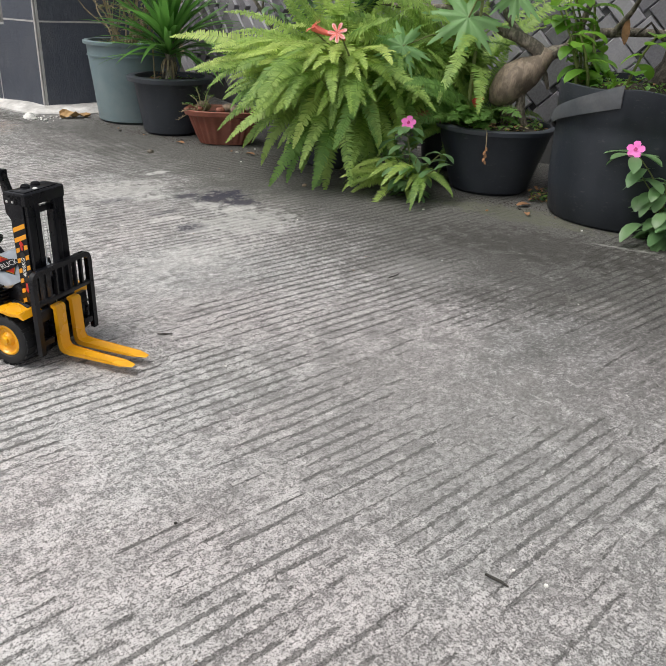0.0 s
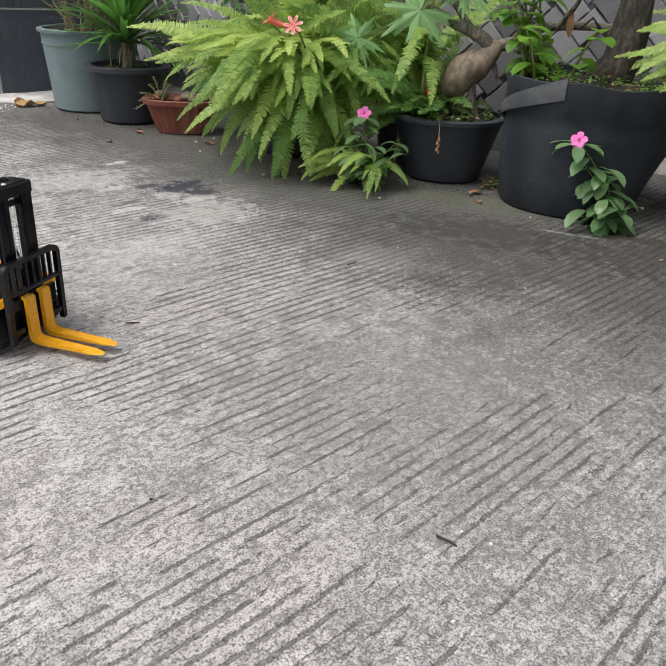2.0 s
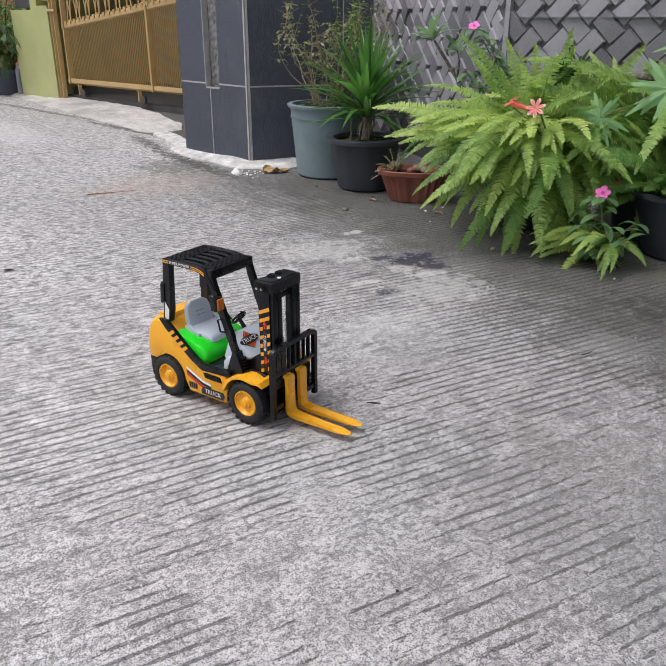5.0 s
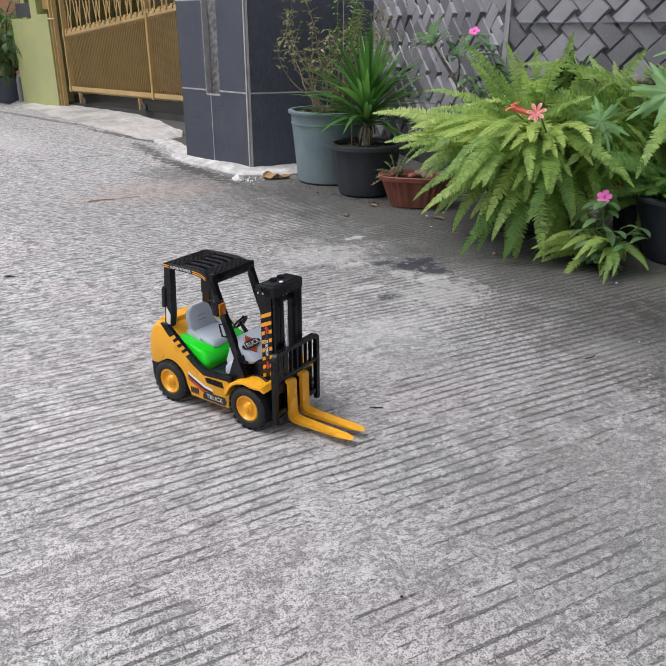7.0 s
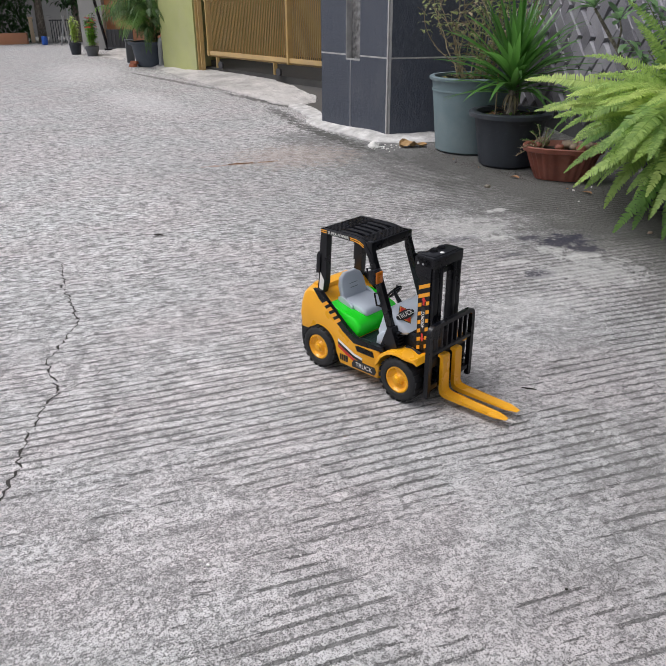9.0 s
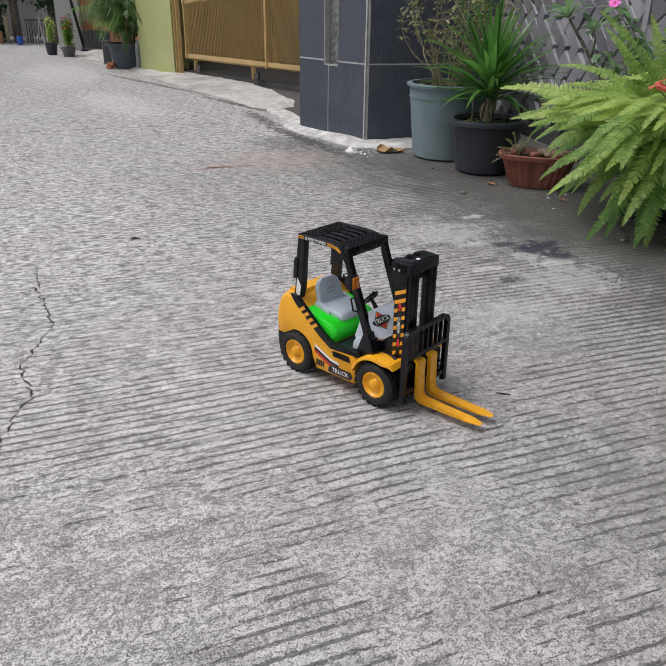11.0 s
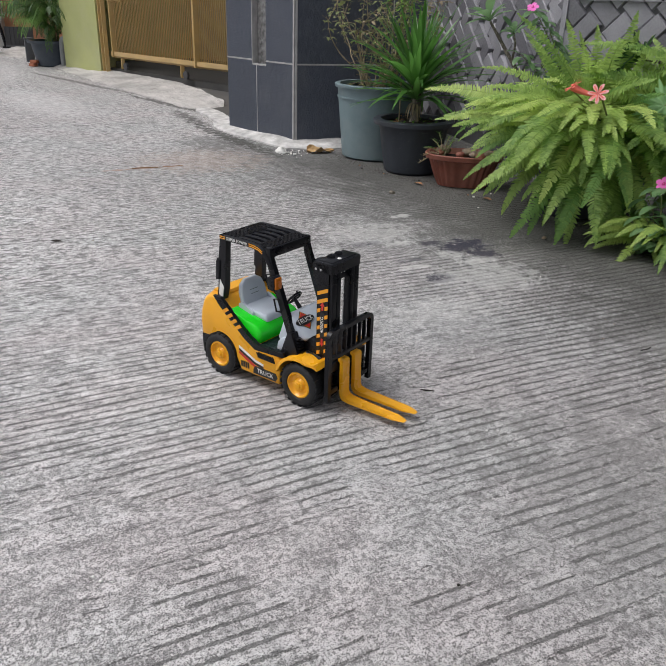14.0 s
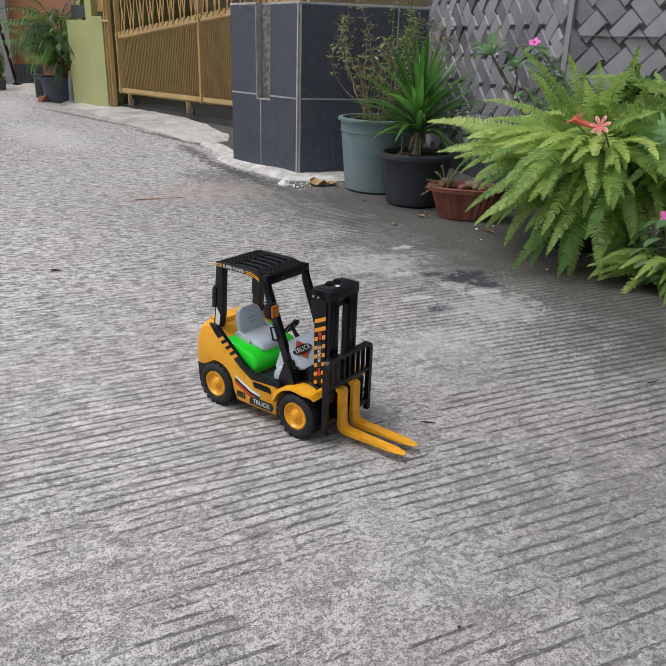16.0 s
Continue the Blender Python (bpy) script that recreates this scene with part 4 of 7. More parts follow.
    part("soil", lathe([(rs * 0.2, h - soil_drop - 0.02), (rs, h - soil_drop - 0.02), (rs, h - soil_drop), (rs * 0.5, h - soil_drop + 0.012), (0.005, h - soil_drop + 0.015)], 24, 0.05), "soil", t)
    return t


GP, BP, TP, FP, BA, BG = (-3.72, 1.985), (-3.30, 1.975), (-2.92, 2.04), (-2.32, 2.20), (-1.65, 2.43), (-1.10, 2.55)
grey_pot = pot("grey_pot", "large grey-blue plastic pot with dry twigs", GP, 0.190, 0.226, 0.405, 0.014, "gpot", "gpot", 0.04)
part("band", lathe([(0.205, 0.33), (0.2255, 0.33), (0.2255, 0.338), (0.205, 0.338)], 48), "gpot", grey_pot)
for a in (200, 20):
    part("handle", box(-0.02, 0.02, -0.012, 0.012, 0.36, 0.40, 0.004), "gpot", grey_pot, at=Matrix.Rotation(radians(a), 4, "Z") @ Matrix.Translation((0.236, 0, -0.006)))
black_pot = pot("black_pot", "black ribbed plastic pot holding a pandan plant", BP, 0.144, 0.184, 0.272, 0.026, "bpot", "bpot_rim", 0.03, ribs=24, lip=0.024)
basin = pot("black_basin", "wide black plastic basin pot with a bonsai", BA, 0.152, 0.218, 0.252, 0.012, "bpot", "bpot_rim", 0.02, 0.01)
BG0 = (-1.10, 2.55)


def nursery_pot():
    """A wide, dented pot that flares to one side, with a crease and a torn strip of its rim folded outwards."""
    t = thing("nursery_pot", "large dented black nursery pot with a folded rim", "plant pot", pose(-1.13, 2.50, 0))
    side = Vector((0.89, 0.456, 0))

    def round_at(r, z, shift, seed=0.0):
        out = []
        for i in range(64):
            a = 2 * math.pi * i / 64
            k = 1 + 0.035 * noise.noise((math.cos(a) * 1.6, math.sin(a) * 1.6, z * 5 + seed))
            out.append(Vector((r * k * math.cos(a), r * k * math.sin(a), z + 0.012 * noise.noise((math.cos(a) * 2, math.sin(a) * 2, 7)) * (z > 0.3))) + side * shift)
        return out

    def skin(rows, name, mat):
        bm = bmesh.new()
        rings = [[bm.verts.new(p) for p in r] for r in rows]
        for a, b in zip(rings, rings[1:]):
            for i in range(64):
                bm.faces.new((a[i], a[(i + 1) % 64], b[(i + 1) % 64], b[i]))
        bm.faces.new(rings[0][::-1])
        bm.faces.new(rings[-1])
        return part(name, bm, mat, t, smooth=50)
    skin([round_at(0.225, 0.0, 0), round_at(0.24, 0.012, 0), round_at(0.262, 0.12, 0.01), round_at(0.290, 0.24, 0.03), round_at(0.304, 0.300, 0.040), round_at(0.311, 0.339, 0.047), round_at(0.3165, 0.344, 0.049), round_at(0.333, 0.445, 0.068), round_at(0.326, 0.447, 0.068), round_at(0.315, 0.40, 0.064)], "body", "bpot")
    skin([round_at(0.24, 0.39, 0.06), round_at(0.317, 0.415, 0.065), round_at(0.15, 0.43, 0.05), round_at(0.01, 0.435, 0.05)], "soil", "soil")
    bm, rows = bmesh.new(), []
    for i in range(13):
        u = i / 12
        a, r, low = radians(198 + 78 * u), 0.309 + 0.012 * math.sin(3 * u) + 0.014 * u, 0.270 + 0.128 * u
        wide = 0.030 + 0.036 * u
        c = side * (0.055 + 0.01 * u)
        rows.append([bm.verts.new(c + Vector(((r + o) * math.cos(a), (r + o) * math.sin(a), low + z))) for o, z in ((0.012, 0.0), (0.016, wide * 0.5), (0.012, wide), (0.006, wide - 0.002), (0.009, wide * 0.5), (0.005, 0.003))])
    for a, b in zip(rows, rows[1:]):
        for k in range(6):
            bm.faces.new((a[k], a[(k + 1) % 6], b[(k + 1) % 6], b[k]))
    bm.faces.new(rows[0])
    bm.faces.new(rows[-1][::-1])
    part("folded_rim", bm, "flap", t, "torn rim strip folded outwards", smooth=40)


nursery_pot()
pot("fern_pot", "black plastic pot hidden under fern fronds", FP, 0.14, 0.18, 0.26, 0.012, "bpot", "bpot_rim", 0.02)
BW = (-0.62, 2.76)
pot("fern_pot", "black plastic pot behind the fern, hidden by fronds", (-2.0, 2.62), 0.13, 0.165, 0.30, 0.012, "bpot", "bpot_rim", 0.02)
bowl = pot("black_bowl", "black tapered bowl pot under an overhanging fern", BW, 0.09, 0.13, 0.46, 0.012, "bpot", "bpot_rim", 0.03)

def trough():
    """Small fluted terracotta planter, longer than wide."""
    t = thing("terracotta_planter", "small fluted terracotta planter with pebbles and succulents", "plant pot", pose(TP[0], TP[1], 0, 0, 0, 50))
    n = 200

    def row(sx, sy, z, flute):
        out = []
        for i in range(n):
            a = 2 * math.pi * i / n
            c, s = math.cos(a), math.sin(a)
            x, y = sx * math.copysign(abs(c) ** 0.72, c), sy * math.copysign(abs(s) ** 0.72, s)
            k = 1 - flute * (0.5 - 0.5 * math.cos(a * 26))
            out.append((x * k, y * k, z))
        return out
    bm = bmesh.new()
    rings = [[bm.verts.new(p) for p in row(*r)] for r in ((0.10, 0.060, 0, 0.0), (0.120, 0.075, 0.004, 0.0), (0.140, 0.090, 0.045, 0.055), (0.160, 0.105, 0.10, 0.06), (0.172, 0.114, 0.132, 0.035), (0.186, 0.124, 0.136, 0.0), (0.190, 0.127, 0.156, 0.0), (0.184, 0.122, 0.160, 0.0), (0.172, 0.110, 0.156, 0.0), (0.150, 0.09, 0.12, 0.0))]
    for a, b in zip(rings, rings[1:]):
        for i in range(n):
            bm.faces.new((a[i], a[(i + 1) % n], b[(i + 1) % n], b[i]))
    bm.faces.new(rings[0])
    part("body", bm, "terracotta", t)
    part("soil", slab([(x, y) for x, y, z in row(0.15, 0.088, 0, 0)], 0.11, 0.135), "soil", t)
    return t


planter = trough()


# ---- plants ----
def frond_mesh(name, mat, length, e0, bend, pinna, pairs, seed, curl=0.0):
    """A fern frond from the origin along +x: a thin midrib and two rows of leaflets. e0: launch angle, bend: degrees it turns down."""
    rng = random.Random(seed)
    bm = bmesh.new()
    pairs, pinna = int(pairs * 1.3), pinna * 1.04
    n, p, pts, tang = pairs, Vector((0, 0, 0)), [], []
    for i in range(n + 1):
        u = i / n
        el, az = radians(e0 - bend * u ** 1.35), radians(curl * u * u)
        d = Vector((math.cos(el) * math.cos(az), math.cos(el) * math.sin(az), math.sin(el)))
        pts.append(p.copy())
        tang.append(d)
        p = p + d * (length / n)
    tube(pts, [0.0022 * (1 - 0.8 * i / n) + 0.0004 for i in range(n + 1)], 4, bm)
    sp = length / n
    for i in range(4, n + 1):
        u = i / n
        ln = pinna * min(1.0, 0.35 + 2.6 * u) * (1 - max(0, u - 0.45) / 0.55) ** 0.75 + 0.004
        d = tang[i]
        side = d.cross(Vector((0, 0, 1)))
        side = side.normalized() if side.length > 0.05 else Vector((0, -1, 0))
        up = side.cross(d)
        for s in (-1, 1):
            way = side * s * 0.93 + d * (0.30 + rng.uniform(-0.08, 0.08)) + up * rng.uniform(0.0, 0.22)
            blade(bm, pts[i] + d * rng.uniform(-0.1, 0.1) * sp, way, up + side * rng.uniform(-0.25, 0.25), ln * rng.uniform(0.88, 1.08), sp * rng.uniform(0.74, 0.90), rng.uniform(-0.05, 0.5), 0.25, 4,
                  lambda q: (0.8, 1.0, 0.92, 0.68, 0.08)[round(q * 4)])
    return mesh_of(name, bm, M[mat], 50)


def fern(label, base, spec, fronds, seed, mats=("fern",)):
    """spec: frond meshes; fronds: (azimuth, mesh number, scale, roll)."""
    t = thing("fern", label, "fern", pose(*base))
    for az, k, sc, roll in fronds:
        ob = new("frond", spec[k % len(spec)])
        ob.parent = t
        rng = random.Random(seed + az * 7 + k)
        ob.matrix_basis = pose(rng.uniform(-0.05, 0.05), rng.uniform(-0.05, 0.05), rng.uniform(-0.01, 0.03), roll, 0, az) @ Matrix.Scale(sc, 4)
    return t


FRONDS = []
for k, (mat, ln, e0, bend, pin, n) in enumerate((
        ("fern", 0.66, 55, 95, 0.043, 68), ("fern", 0.70, 35, 75, 0.045, 70), ("fern_yellow", 0.62, 58, 105, 0.042, 64), ("fern", 0.60, 20, 95, 0.043, 62),
        ("fern", 0.64, 74, 70, 0.041, 66), ("fern_dark", 0.56, 40, 120, 0.040, 58), ("fern", 0.64, 48, 112, 0.043, 66), ("fern_dark", 0.54, 10, 85, 0.040, 56),
        ("fern_yellow", 0.68, 45, 70, 0.044, 70), ("fern", 0.54, 74, 50, 0.040, 58), ("fern", 0.62, 56, 128, 0.042, 64), ("fern_yellow", 0.54, 30, 110, 0.041, 56),
        ("fern_dark", 0.46, -5, 72, 0.038, 48), ("fern", 0.52, 12, 102, 0.041, 54), ("fern_dark", 0.20, 32, 52, 0.028, 24), ("fern", 0.58, 34, 46, 0.040, 60), ("fern_yellow", 0.56, 46, 58, 0.040, 58), ("fern_dark", 0.58, 64, 78, 0.041, 60), ("dry", 0.42, 40, 110, 0.034, 44),
        ("fern", 0.66, 26, 36, 0.043, 66), ("fern", 0.54, 42, 118, 0.041, 56), ("fern_dark", 0.60, 82, 38, 0.040, 62), ("fern", 0.50, 87, 20, 0.042, 44))):
    FRONDS.append(frond_mesh("frond", mat, ln, e0, bend, pin, n, 40 + k, (-22, 14, -12, -28, 18, -6)[k % 6]))

rng = random.Random(11)


def spray(*sets):
    """Fronds by rings: (azimuth from, to, step, meshes, least and most size)."""
    out = []
    for a0, a1, step, kinds, s0, s1 in sets:
        az = a0
        while az < a1:
            out.append((az + rng.uniform(-5, 5), rng.choice(kinds), rng.uniform(s0 * 0.93, s1 * 1.04), rng.uniform(-18, 18) - 38 * math.sin(radians(316 - az))))
            az += step
    return out


fern("bushy bright green sword fern spilling onto the road", (FP[0] + 0.05, FP[1] + 0.01, 0.28), FRONDS, spray(
    (172, 262, 4, (15, 16, 15, 8, 1), 0.85, 1.15), (185, 268, 5, (1, 8, 15, 19), 0.8, 1.05), (196, 262, 7, (0, 2, 4), 0.75, 0.95), (246, 300, 6, (3, 20, 6), 0.62, 0.85),
    (262, 350, 4, (0, 1, 2, 8, 1), 0.85, 1.12), (350, 380, 6, (0, 2, 5), 0.6, 0.8), (270, 346, 4, (6, 2, 0, 20, 1), 0.9, 1.2), (274, 346, 5, (20, 3, 6, 1), 1.0, 1.25), (302, 348, 4, (6, 20, 3, 13, 11), 0.95, 1.25), (272, 342, 5, (12, 13, 7), 1.0, 1.3),
    (276, 330, 9, (6, 20), 1.05, 1.28), (255, 345, 5, (1, 8, 16, 19, 15), 0.9, 1.15), (-50, 95, 8, (9, 21, 9, 4), 0.75, 1.1), (95, 230, 8, (9, 4, 21), 0.5, 0.72), (240, 315, 9, (4, 9), 0.6, 0.85), (195, 255, 8, (9, 4, 16), 0.95, 1.2), (200, 340, 10, (14, 5), 0.9, 1.3), (95, 185, 10, (22,), 0.85, 1.12), (290, 340, 16, (22,), 0.7, 0.9), (300, 350, 7, (12, 7, 13), 1.1, 1.3)), 1)
fern("tall sword fern crowding behind the first one", (-2.0, 2.62, 0.30), FRONDS, spray(
    (195, 312, 5, (0, 1, 8, 4), 1.0, 1.25), (205, 310, 6, (3, 6, 11, 10), 1.0, 1.25), (220, 308, 5, (6, 3, 13), 1.1, 1.3), (300, 365, 6, (17, 5, 17), 0.6, 0.8), (0, 360, 16, (4, 9, 9), 0.85, 1.1)), 4)
fern("dark green fern filling the basin round the bonsai", (BA[0] - 0.11, BA[1] - 0.03, 0.235), FRONDS, spray(
    (150, 262, 6, (5, 5, 7), 0.5, 0.75), (190, 250, 7, (5, 6), 0.6, 0.85), (262, 356, 5, (14,), 0.8, 1.35), (275, 350, 9, (14,), 0.6, 0.9), (285, 350, 7, (14,), 1.2, 1.6), (80, 200, 8, (5, 7, 0), 0.5, 0.75), (30, 80, 12, (5, 0), 0.35, 0.45), (120, 260, 12, (4, 9), 0.55, 0.75), (120, 262, 7, (17, 5, 17), 0.55, 0.85), (185, 262, 26, (18,), 0.7, 0.9), (225, 275, 8, (12, 13), 0.5, 0.6)), 2)
fern("small bright fern tuft at the foot of the basin", (-1.80, 2.14, 0.0), FRONDS, spray(
    (215, 350, 8, (10, 6, 2), 0.44, 0.64), (230, 340, 18, (2, 11), 0.4, 0.55)), 5)
fern("sword fern overhanging the black bowl pot", (BW[0] + 0.05, BW[1] + 0.04, 0.46), FRONDS, spray(
    (180, 285, 6, (1, 3, 0, 8, 11, 2), 0.8, 1.0), (205, 262, 6, (6, 3, 20, 11, 13), 0.85, 1.1), (215, 255, 10, (19, 15), 0.75, 0.9), (0, 360, 20, (4, 9, 0), 0.7, 0.9)), 3)


def pandan():
    t = thing("pandan_plant", "green strap-leaved pandan plant in the black pot", "plant", pose(BP[0], BP[1], 0.25))
    part("trunk", tube([(0, 0, -0.02), (0.006, 0, 0.05), (0.0, 0.006, 0.11), (0.004, 0, 0.17), (0.0, 0.0, 0.25)], [0.030, 0.024, 0.027, 0.025, 0.02], 14), "bark", t)
    part("stake", tube([(-0.05, -0.06, -0.01), (-0.055, -0.058, 0.20)], 0.004, 6), "straw", t, "thin bamboo stake")
    rng = random.Random(5)
    for i in range(120):
        az, el = radians(i * 137.5 + rng.uniform(-24, 24)), radians(16 + 58 * (i / 120) ** 0.85 + rng.uniform(-11, 11))
        bm = bmesh.new()
        d = Vector((math.cos(az) * math.cos(el), math.sin(az) * math.cos(el), math.sin(el)))
        blade(bm, Vector((0, 0, 0.100 + 0.11 * i / 120)) + d * 0.015, d, (0, 0, 1), rng.uniform(0.32, 0.46), rng.uniform(0.025, 0.034), rng.uniform(0.2, 0.8) * (1.3 - el * 0.6), 0.30, 8,
              lambda u: min(1.0, 0.6 + 2 * u) * (1 - max(0, u - 0.45) / 0.55) ** 0.8, rng.uniform(-0.5, 0.5))
        part("leaf", bm, "pandan", t, smooth=50)
    for i in range(11):
        az = radians(160 + 31 * i)
        bm = bmesh.new()
        blade(bm, (0, 0, 0.11), (math.cos(az), math.sin(az), 0.3), (0, 0, 1), rng.uniform(0.07, 0.13), 0.011, 2.4, 0.4, 6)
        part("dead_leaf", bm, "straw", t, "drooping dry brown leaf", smooth=50)


pandan()


def twiggy():
    t = thing("dry_shrub", "half-dry twiggy shrub in the grey pot", "plant", pose(GP[0], GP[1], 0.36))
    rng = random.Random(8)
    for i in range(34):
        az = radians(rng.uniform(0, 360))
        p, d, pts = Vector((rng.uniform(-0.1, 0.1), rng.uniform(-0.1, 0.1), 0)), Vector((math.cos(az) * 0.42, math.sin(az) * 0.42, 1)), []
        k = rng.randint(7, 14)
        for j in range(k):
            pts.append(p.copy())
            d = (d + Vector((rng.uniform(-0.35, 0.35), rng.uniform(-0.35, 0.35), rng.uniform(-0.12, 0.25)))).normalized()
            p = p + d * 0.055
        branch = part("branch", tube(pts, [0.004 * (1 - 0.75 * j / k) for j in range(k)], 5), "straw", t)
        bm, lf = bmesh.new(), 0
        for q in pts[2:]:
            for m in range(rng.randint(1, 3)):
                a = rng.uniform(0, 6.28)
                w = Vector((math.cos(a), math.sin(a), rng.uniform(-0.4, 0.8)))
                e = q + w * rng.uniform(0.02, 0.06)
                tube([q, e], 0.0011, 3, bm)
        part("twig", bm, "straw", branch)["kind"] = "stuff"
        bm = bmesh.new()
        for q in pts[max(3, k // 2):]:
            for m in range(rng.randint(3, 6)):
                a = rng.uniform(0, 6.28)
                blade(bm, q + Vector((rng.uniform(-0.03, 0.03), rng.uniform(-0.03, 0.03), 0)), (math.cos(a), math.sin(a), rng.uniform(-0.3, 0.6)), (0, 0, 1), rng.uniform(0.020, 0.042), rng.uniform(0.010, 0.019), 0.5, 0.2, 3)
        part("leaves", bm, "olive" if i % 4 else "straw", branch, smooth=50)["kind"] = "stuff"
    for x, y, h in ((0.10, 0.10, 0.66), (0.04, 0.14, 0.60), (0.15, 0.06, 0.56), (0.0, 0.05, 0.63), (0.13, 0.13, 0.58)):
        st = part("flower_stalk", tube([(x * 0.5, y * 0.5, 0), (x * 0.8, y * 0.8, h * 0.5), (x, y, h)], [0.004, 0.003, 0.002], 5), "stem", t)
        bm = bmesh.new()
        for m in range(26):
            a = rng.uniform(0, 6.28)
            blade(bm, (x + rng.uniform(-0.03, 0.03), y + rng.uniform(-0.03, 0.03), h - rng.uniform(0, 0.22)), (math.cos(a), math.sin(a), 0.3), (0, 0, 1), 0.04, 0.013, 0.5, 0.2, 3)
        part("leaves", bm, "leaf", st, smooth=50)["kind"] = "stuff"
        bm = bmesh.new()
        for m in range(8):
            a = rng.uniform(0, 6.28)
            blade(bm, (x + rng.uniform(-0.015, 0.015), y + rng.uniform(-0.015, 0.015), h + rng.uniform(-0.01, 0.02)), (math.cos(a), math.sin(a), 0.6), (0, 0, 1), 0.014, 0.009, 0.3, 0.1, 2)
        part("blossom", bm, "sticker_white", st, "small white blossom", smooth=50)["kind"] = "stuff"


twiggy()


def petals(bm, at, normal, radius, width, count=5, spin=0.0):
    n = Vector(normal).normalized()
    u = n.cross(Vector((0.3, 0.2, 1))).normalized()
    v = n.cross(u)
    for k in range(count):
        a = 2 * math.pi * k / count + spin
        d = u * math.cos(a) + v * math.sin(a) + n * 0.12
        blade(bm, Vector(at) + n * 0.001 * k, d, n, radius, width, 0.05, 0.12, 4, lambda q: (0.2, 0.5, 0.85, 0.98, 0.45)[round(q * 4)])


def periwinkle(label, base, stems, seed, flowers, mat="leaf_blue", size=0.05, low=0.12):
    """stems: (dx, dy, height); flowers: (x, y, z) from the base, with the way they face."""
    t = thing("periwinkle", label, "flower", pose(*base))
    rng = random.Random(seed)
    for dx, dy, h in stems:
        pts = [Vector((dx * u * u, dy * u * u, h * u)) + Vector((rng.uniform(-0.006, 0.006), rng.uniform(-0.006, 0.006), 0)) * (u > 0) for u in (0, 0.2, 0.4, 0.6, 0.8, 1.0)]
        st = part("stem", tube(pts, [0.0034, 0.0032, 0.003, 0.0026, 0.0022, 0.0016], 6), "stem", t)
        levels = max(4, int(h / (size * 0.36)))
        for i in range(levels):
            u = low + (1 - low) * i / (levels - 1)
            q = Vector((dx * u * u, dy * u * u, h * u))
            a0 = i * 1.57 + rng.uniform(-0.4, 0.4)
            for a in (a0, a0 + math.pi):
                bm = bmesh.new()
                blade(bm, q, (math.cos(a), math.sin(a), rng.uniform(0.1, 0.6)), (0, 0, 1), size * rng.uniform(0.7, 1.2), size * rng.uniform(0.33, 0.43), rng.uniform(0.4, 1.1), 0.25, 6,
                      lambda q: (0.14, 0.42, 0.74, 0.96, 1.0, 0.76, 0.12)[round(q * 6)])
                part("leaf", bm, mat, st, smooth=50)
    for p, n in flowers:
        bm = bmesh.new()
        petals(bm, p, n, 0.027, 0.022)
        f = part("flower", bm, "pink", t, "magenta five-petalled flower", smooth=50)
        bm = bmesh.new()
        petals(bm, Vector(p) + Vector(n).normalized() * 0.0035, n, 0.006, 0.006)
        part("eye", bm, "pink_eye", f, smooth=50)
        for k in range(6):
            a, bm = k * 1.05 + seed, bmesh.new()
            blade(bm, Vector(p) + Vector((0, 0, -0.012 - 0.004 * (k % 3))), (math.cos(a), math.sin(a), 0.25), (0, 0, 1), size * rng.uniform(0.75, 1.05), size * rng.uniform(0.34, 0.44), rng.uniform(0.3, 0.8), 0.25, 6,
                  lambda q: (0.16, 0.42, 0.72, 0.95, 1.0, 0.78, 0.12)[round(q * 6)])
            part("leaf", bm, mat, t, smooth=50)
        part("flower_tube", tube([Vector(p) - Vector(n).normalized() * 0.022, Vector(p)], [0.0012, 0.002], 5), "stem", f)
    return t


periwinkle("magenta periwinkle growing at the foot of the fern", (-1.71, 2.03, 0.0), ((-0.01, -0.01, 0.25), (0.06, -0.03, 0.16), (-0.07, 0.0, 0.20), (0.10, 0.02, 0.12), (0.02, -0.07, 0.12), (0.09, 0.06, 0.17), (-0.03, -0.05, 0.15)), 21,
           [((-0.012, -0.012, 0.268), (0.55, -0.75, 0.75))], size=0.084)
periwinkle("magenta periwinkle growing beside the nursery pot", (-0.865, 2.312, 0.0), ((-0.105, -0.085, 0.268), (-0.045, -0.03, 0.18), (0.05, -0.02, 0.08), (-0.05, -0.06, 0.06), (-0.085, -0.06, 0.20), (0.0, -0.05, 0.11), (-0.08, -0.03, 0.14), (-0.03, -0.03, 0.20)), 22,
           [((-0.108, -0.098, 0.284), (0.3, -0.9, 0.55))], size=0.103)
pot("small_black_pot", "small black plastic pot behind the fern", (-2.62, 2.40), 0.08, 0.11, 0.22, 0.008, "bpot", "bpot_rim", 0.02)
periwinkle("tall leggy periwinkle in the pot behind the fern", (-2.62, 2.40, 0.20), ((-0.15, -0.155, 0.60), (-0.10, -0.03, 0.46), (-0.19, -0.19, 0.42), (-0.09, -0.12, 0.52), (-0.14, -0.10, 0.38)), 23, [((-0.158, -0.172, 0.614), (0.4, -0.5, 0.75))], "leaf_blue", 0.075, 0.5)


def rosette(name, mat, parent, at, way, count, length, width, seed, droop=0.5, label=""):
    rng = random.Random(seed)
    w = Vector(way).normalized()
    u = w.cross(Vector((0.2, 0.1, 1))).normalized()
    v = w.cross(u)
    for i in range(count):
        a = i * 2.4
        out = 0.35 + 1.0 * (1 - i / count)
        d = (u * math.cos(a) + v * math.sin(a)) * out + w * 0.75
        bm = bmesh.new()
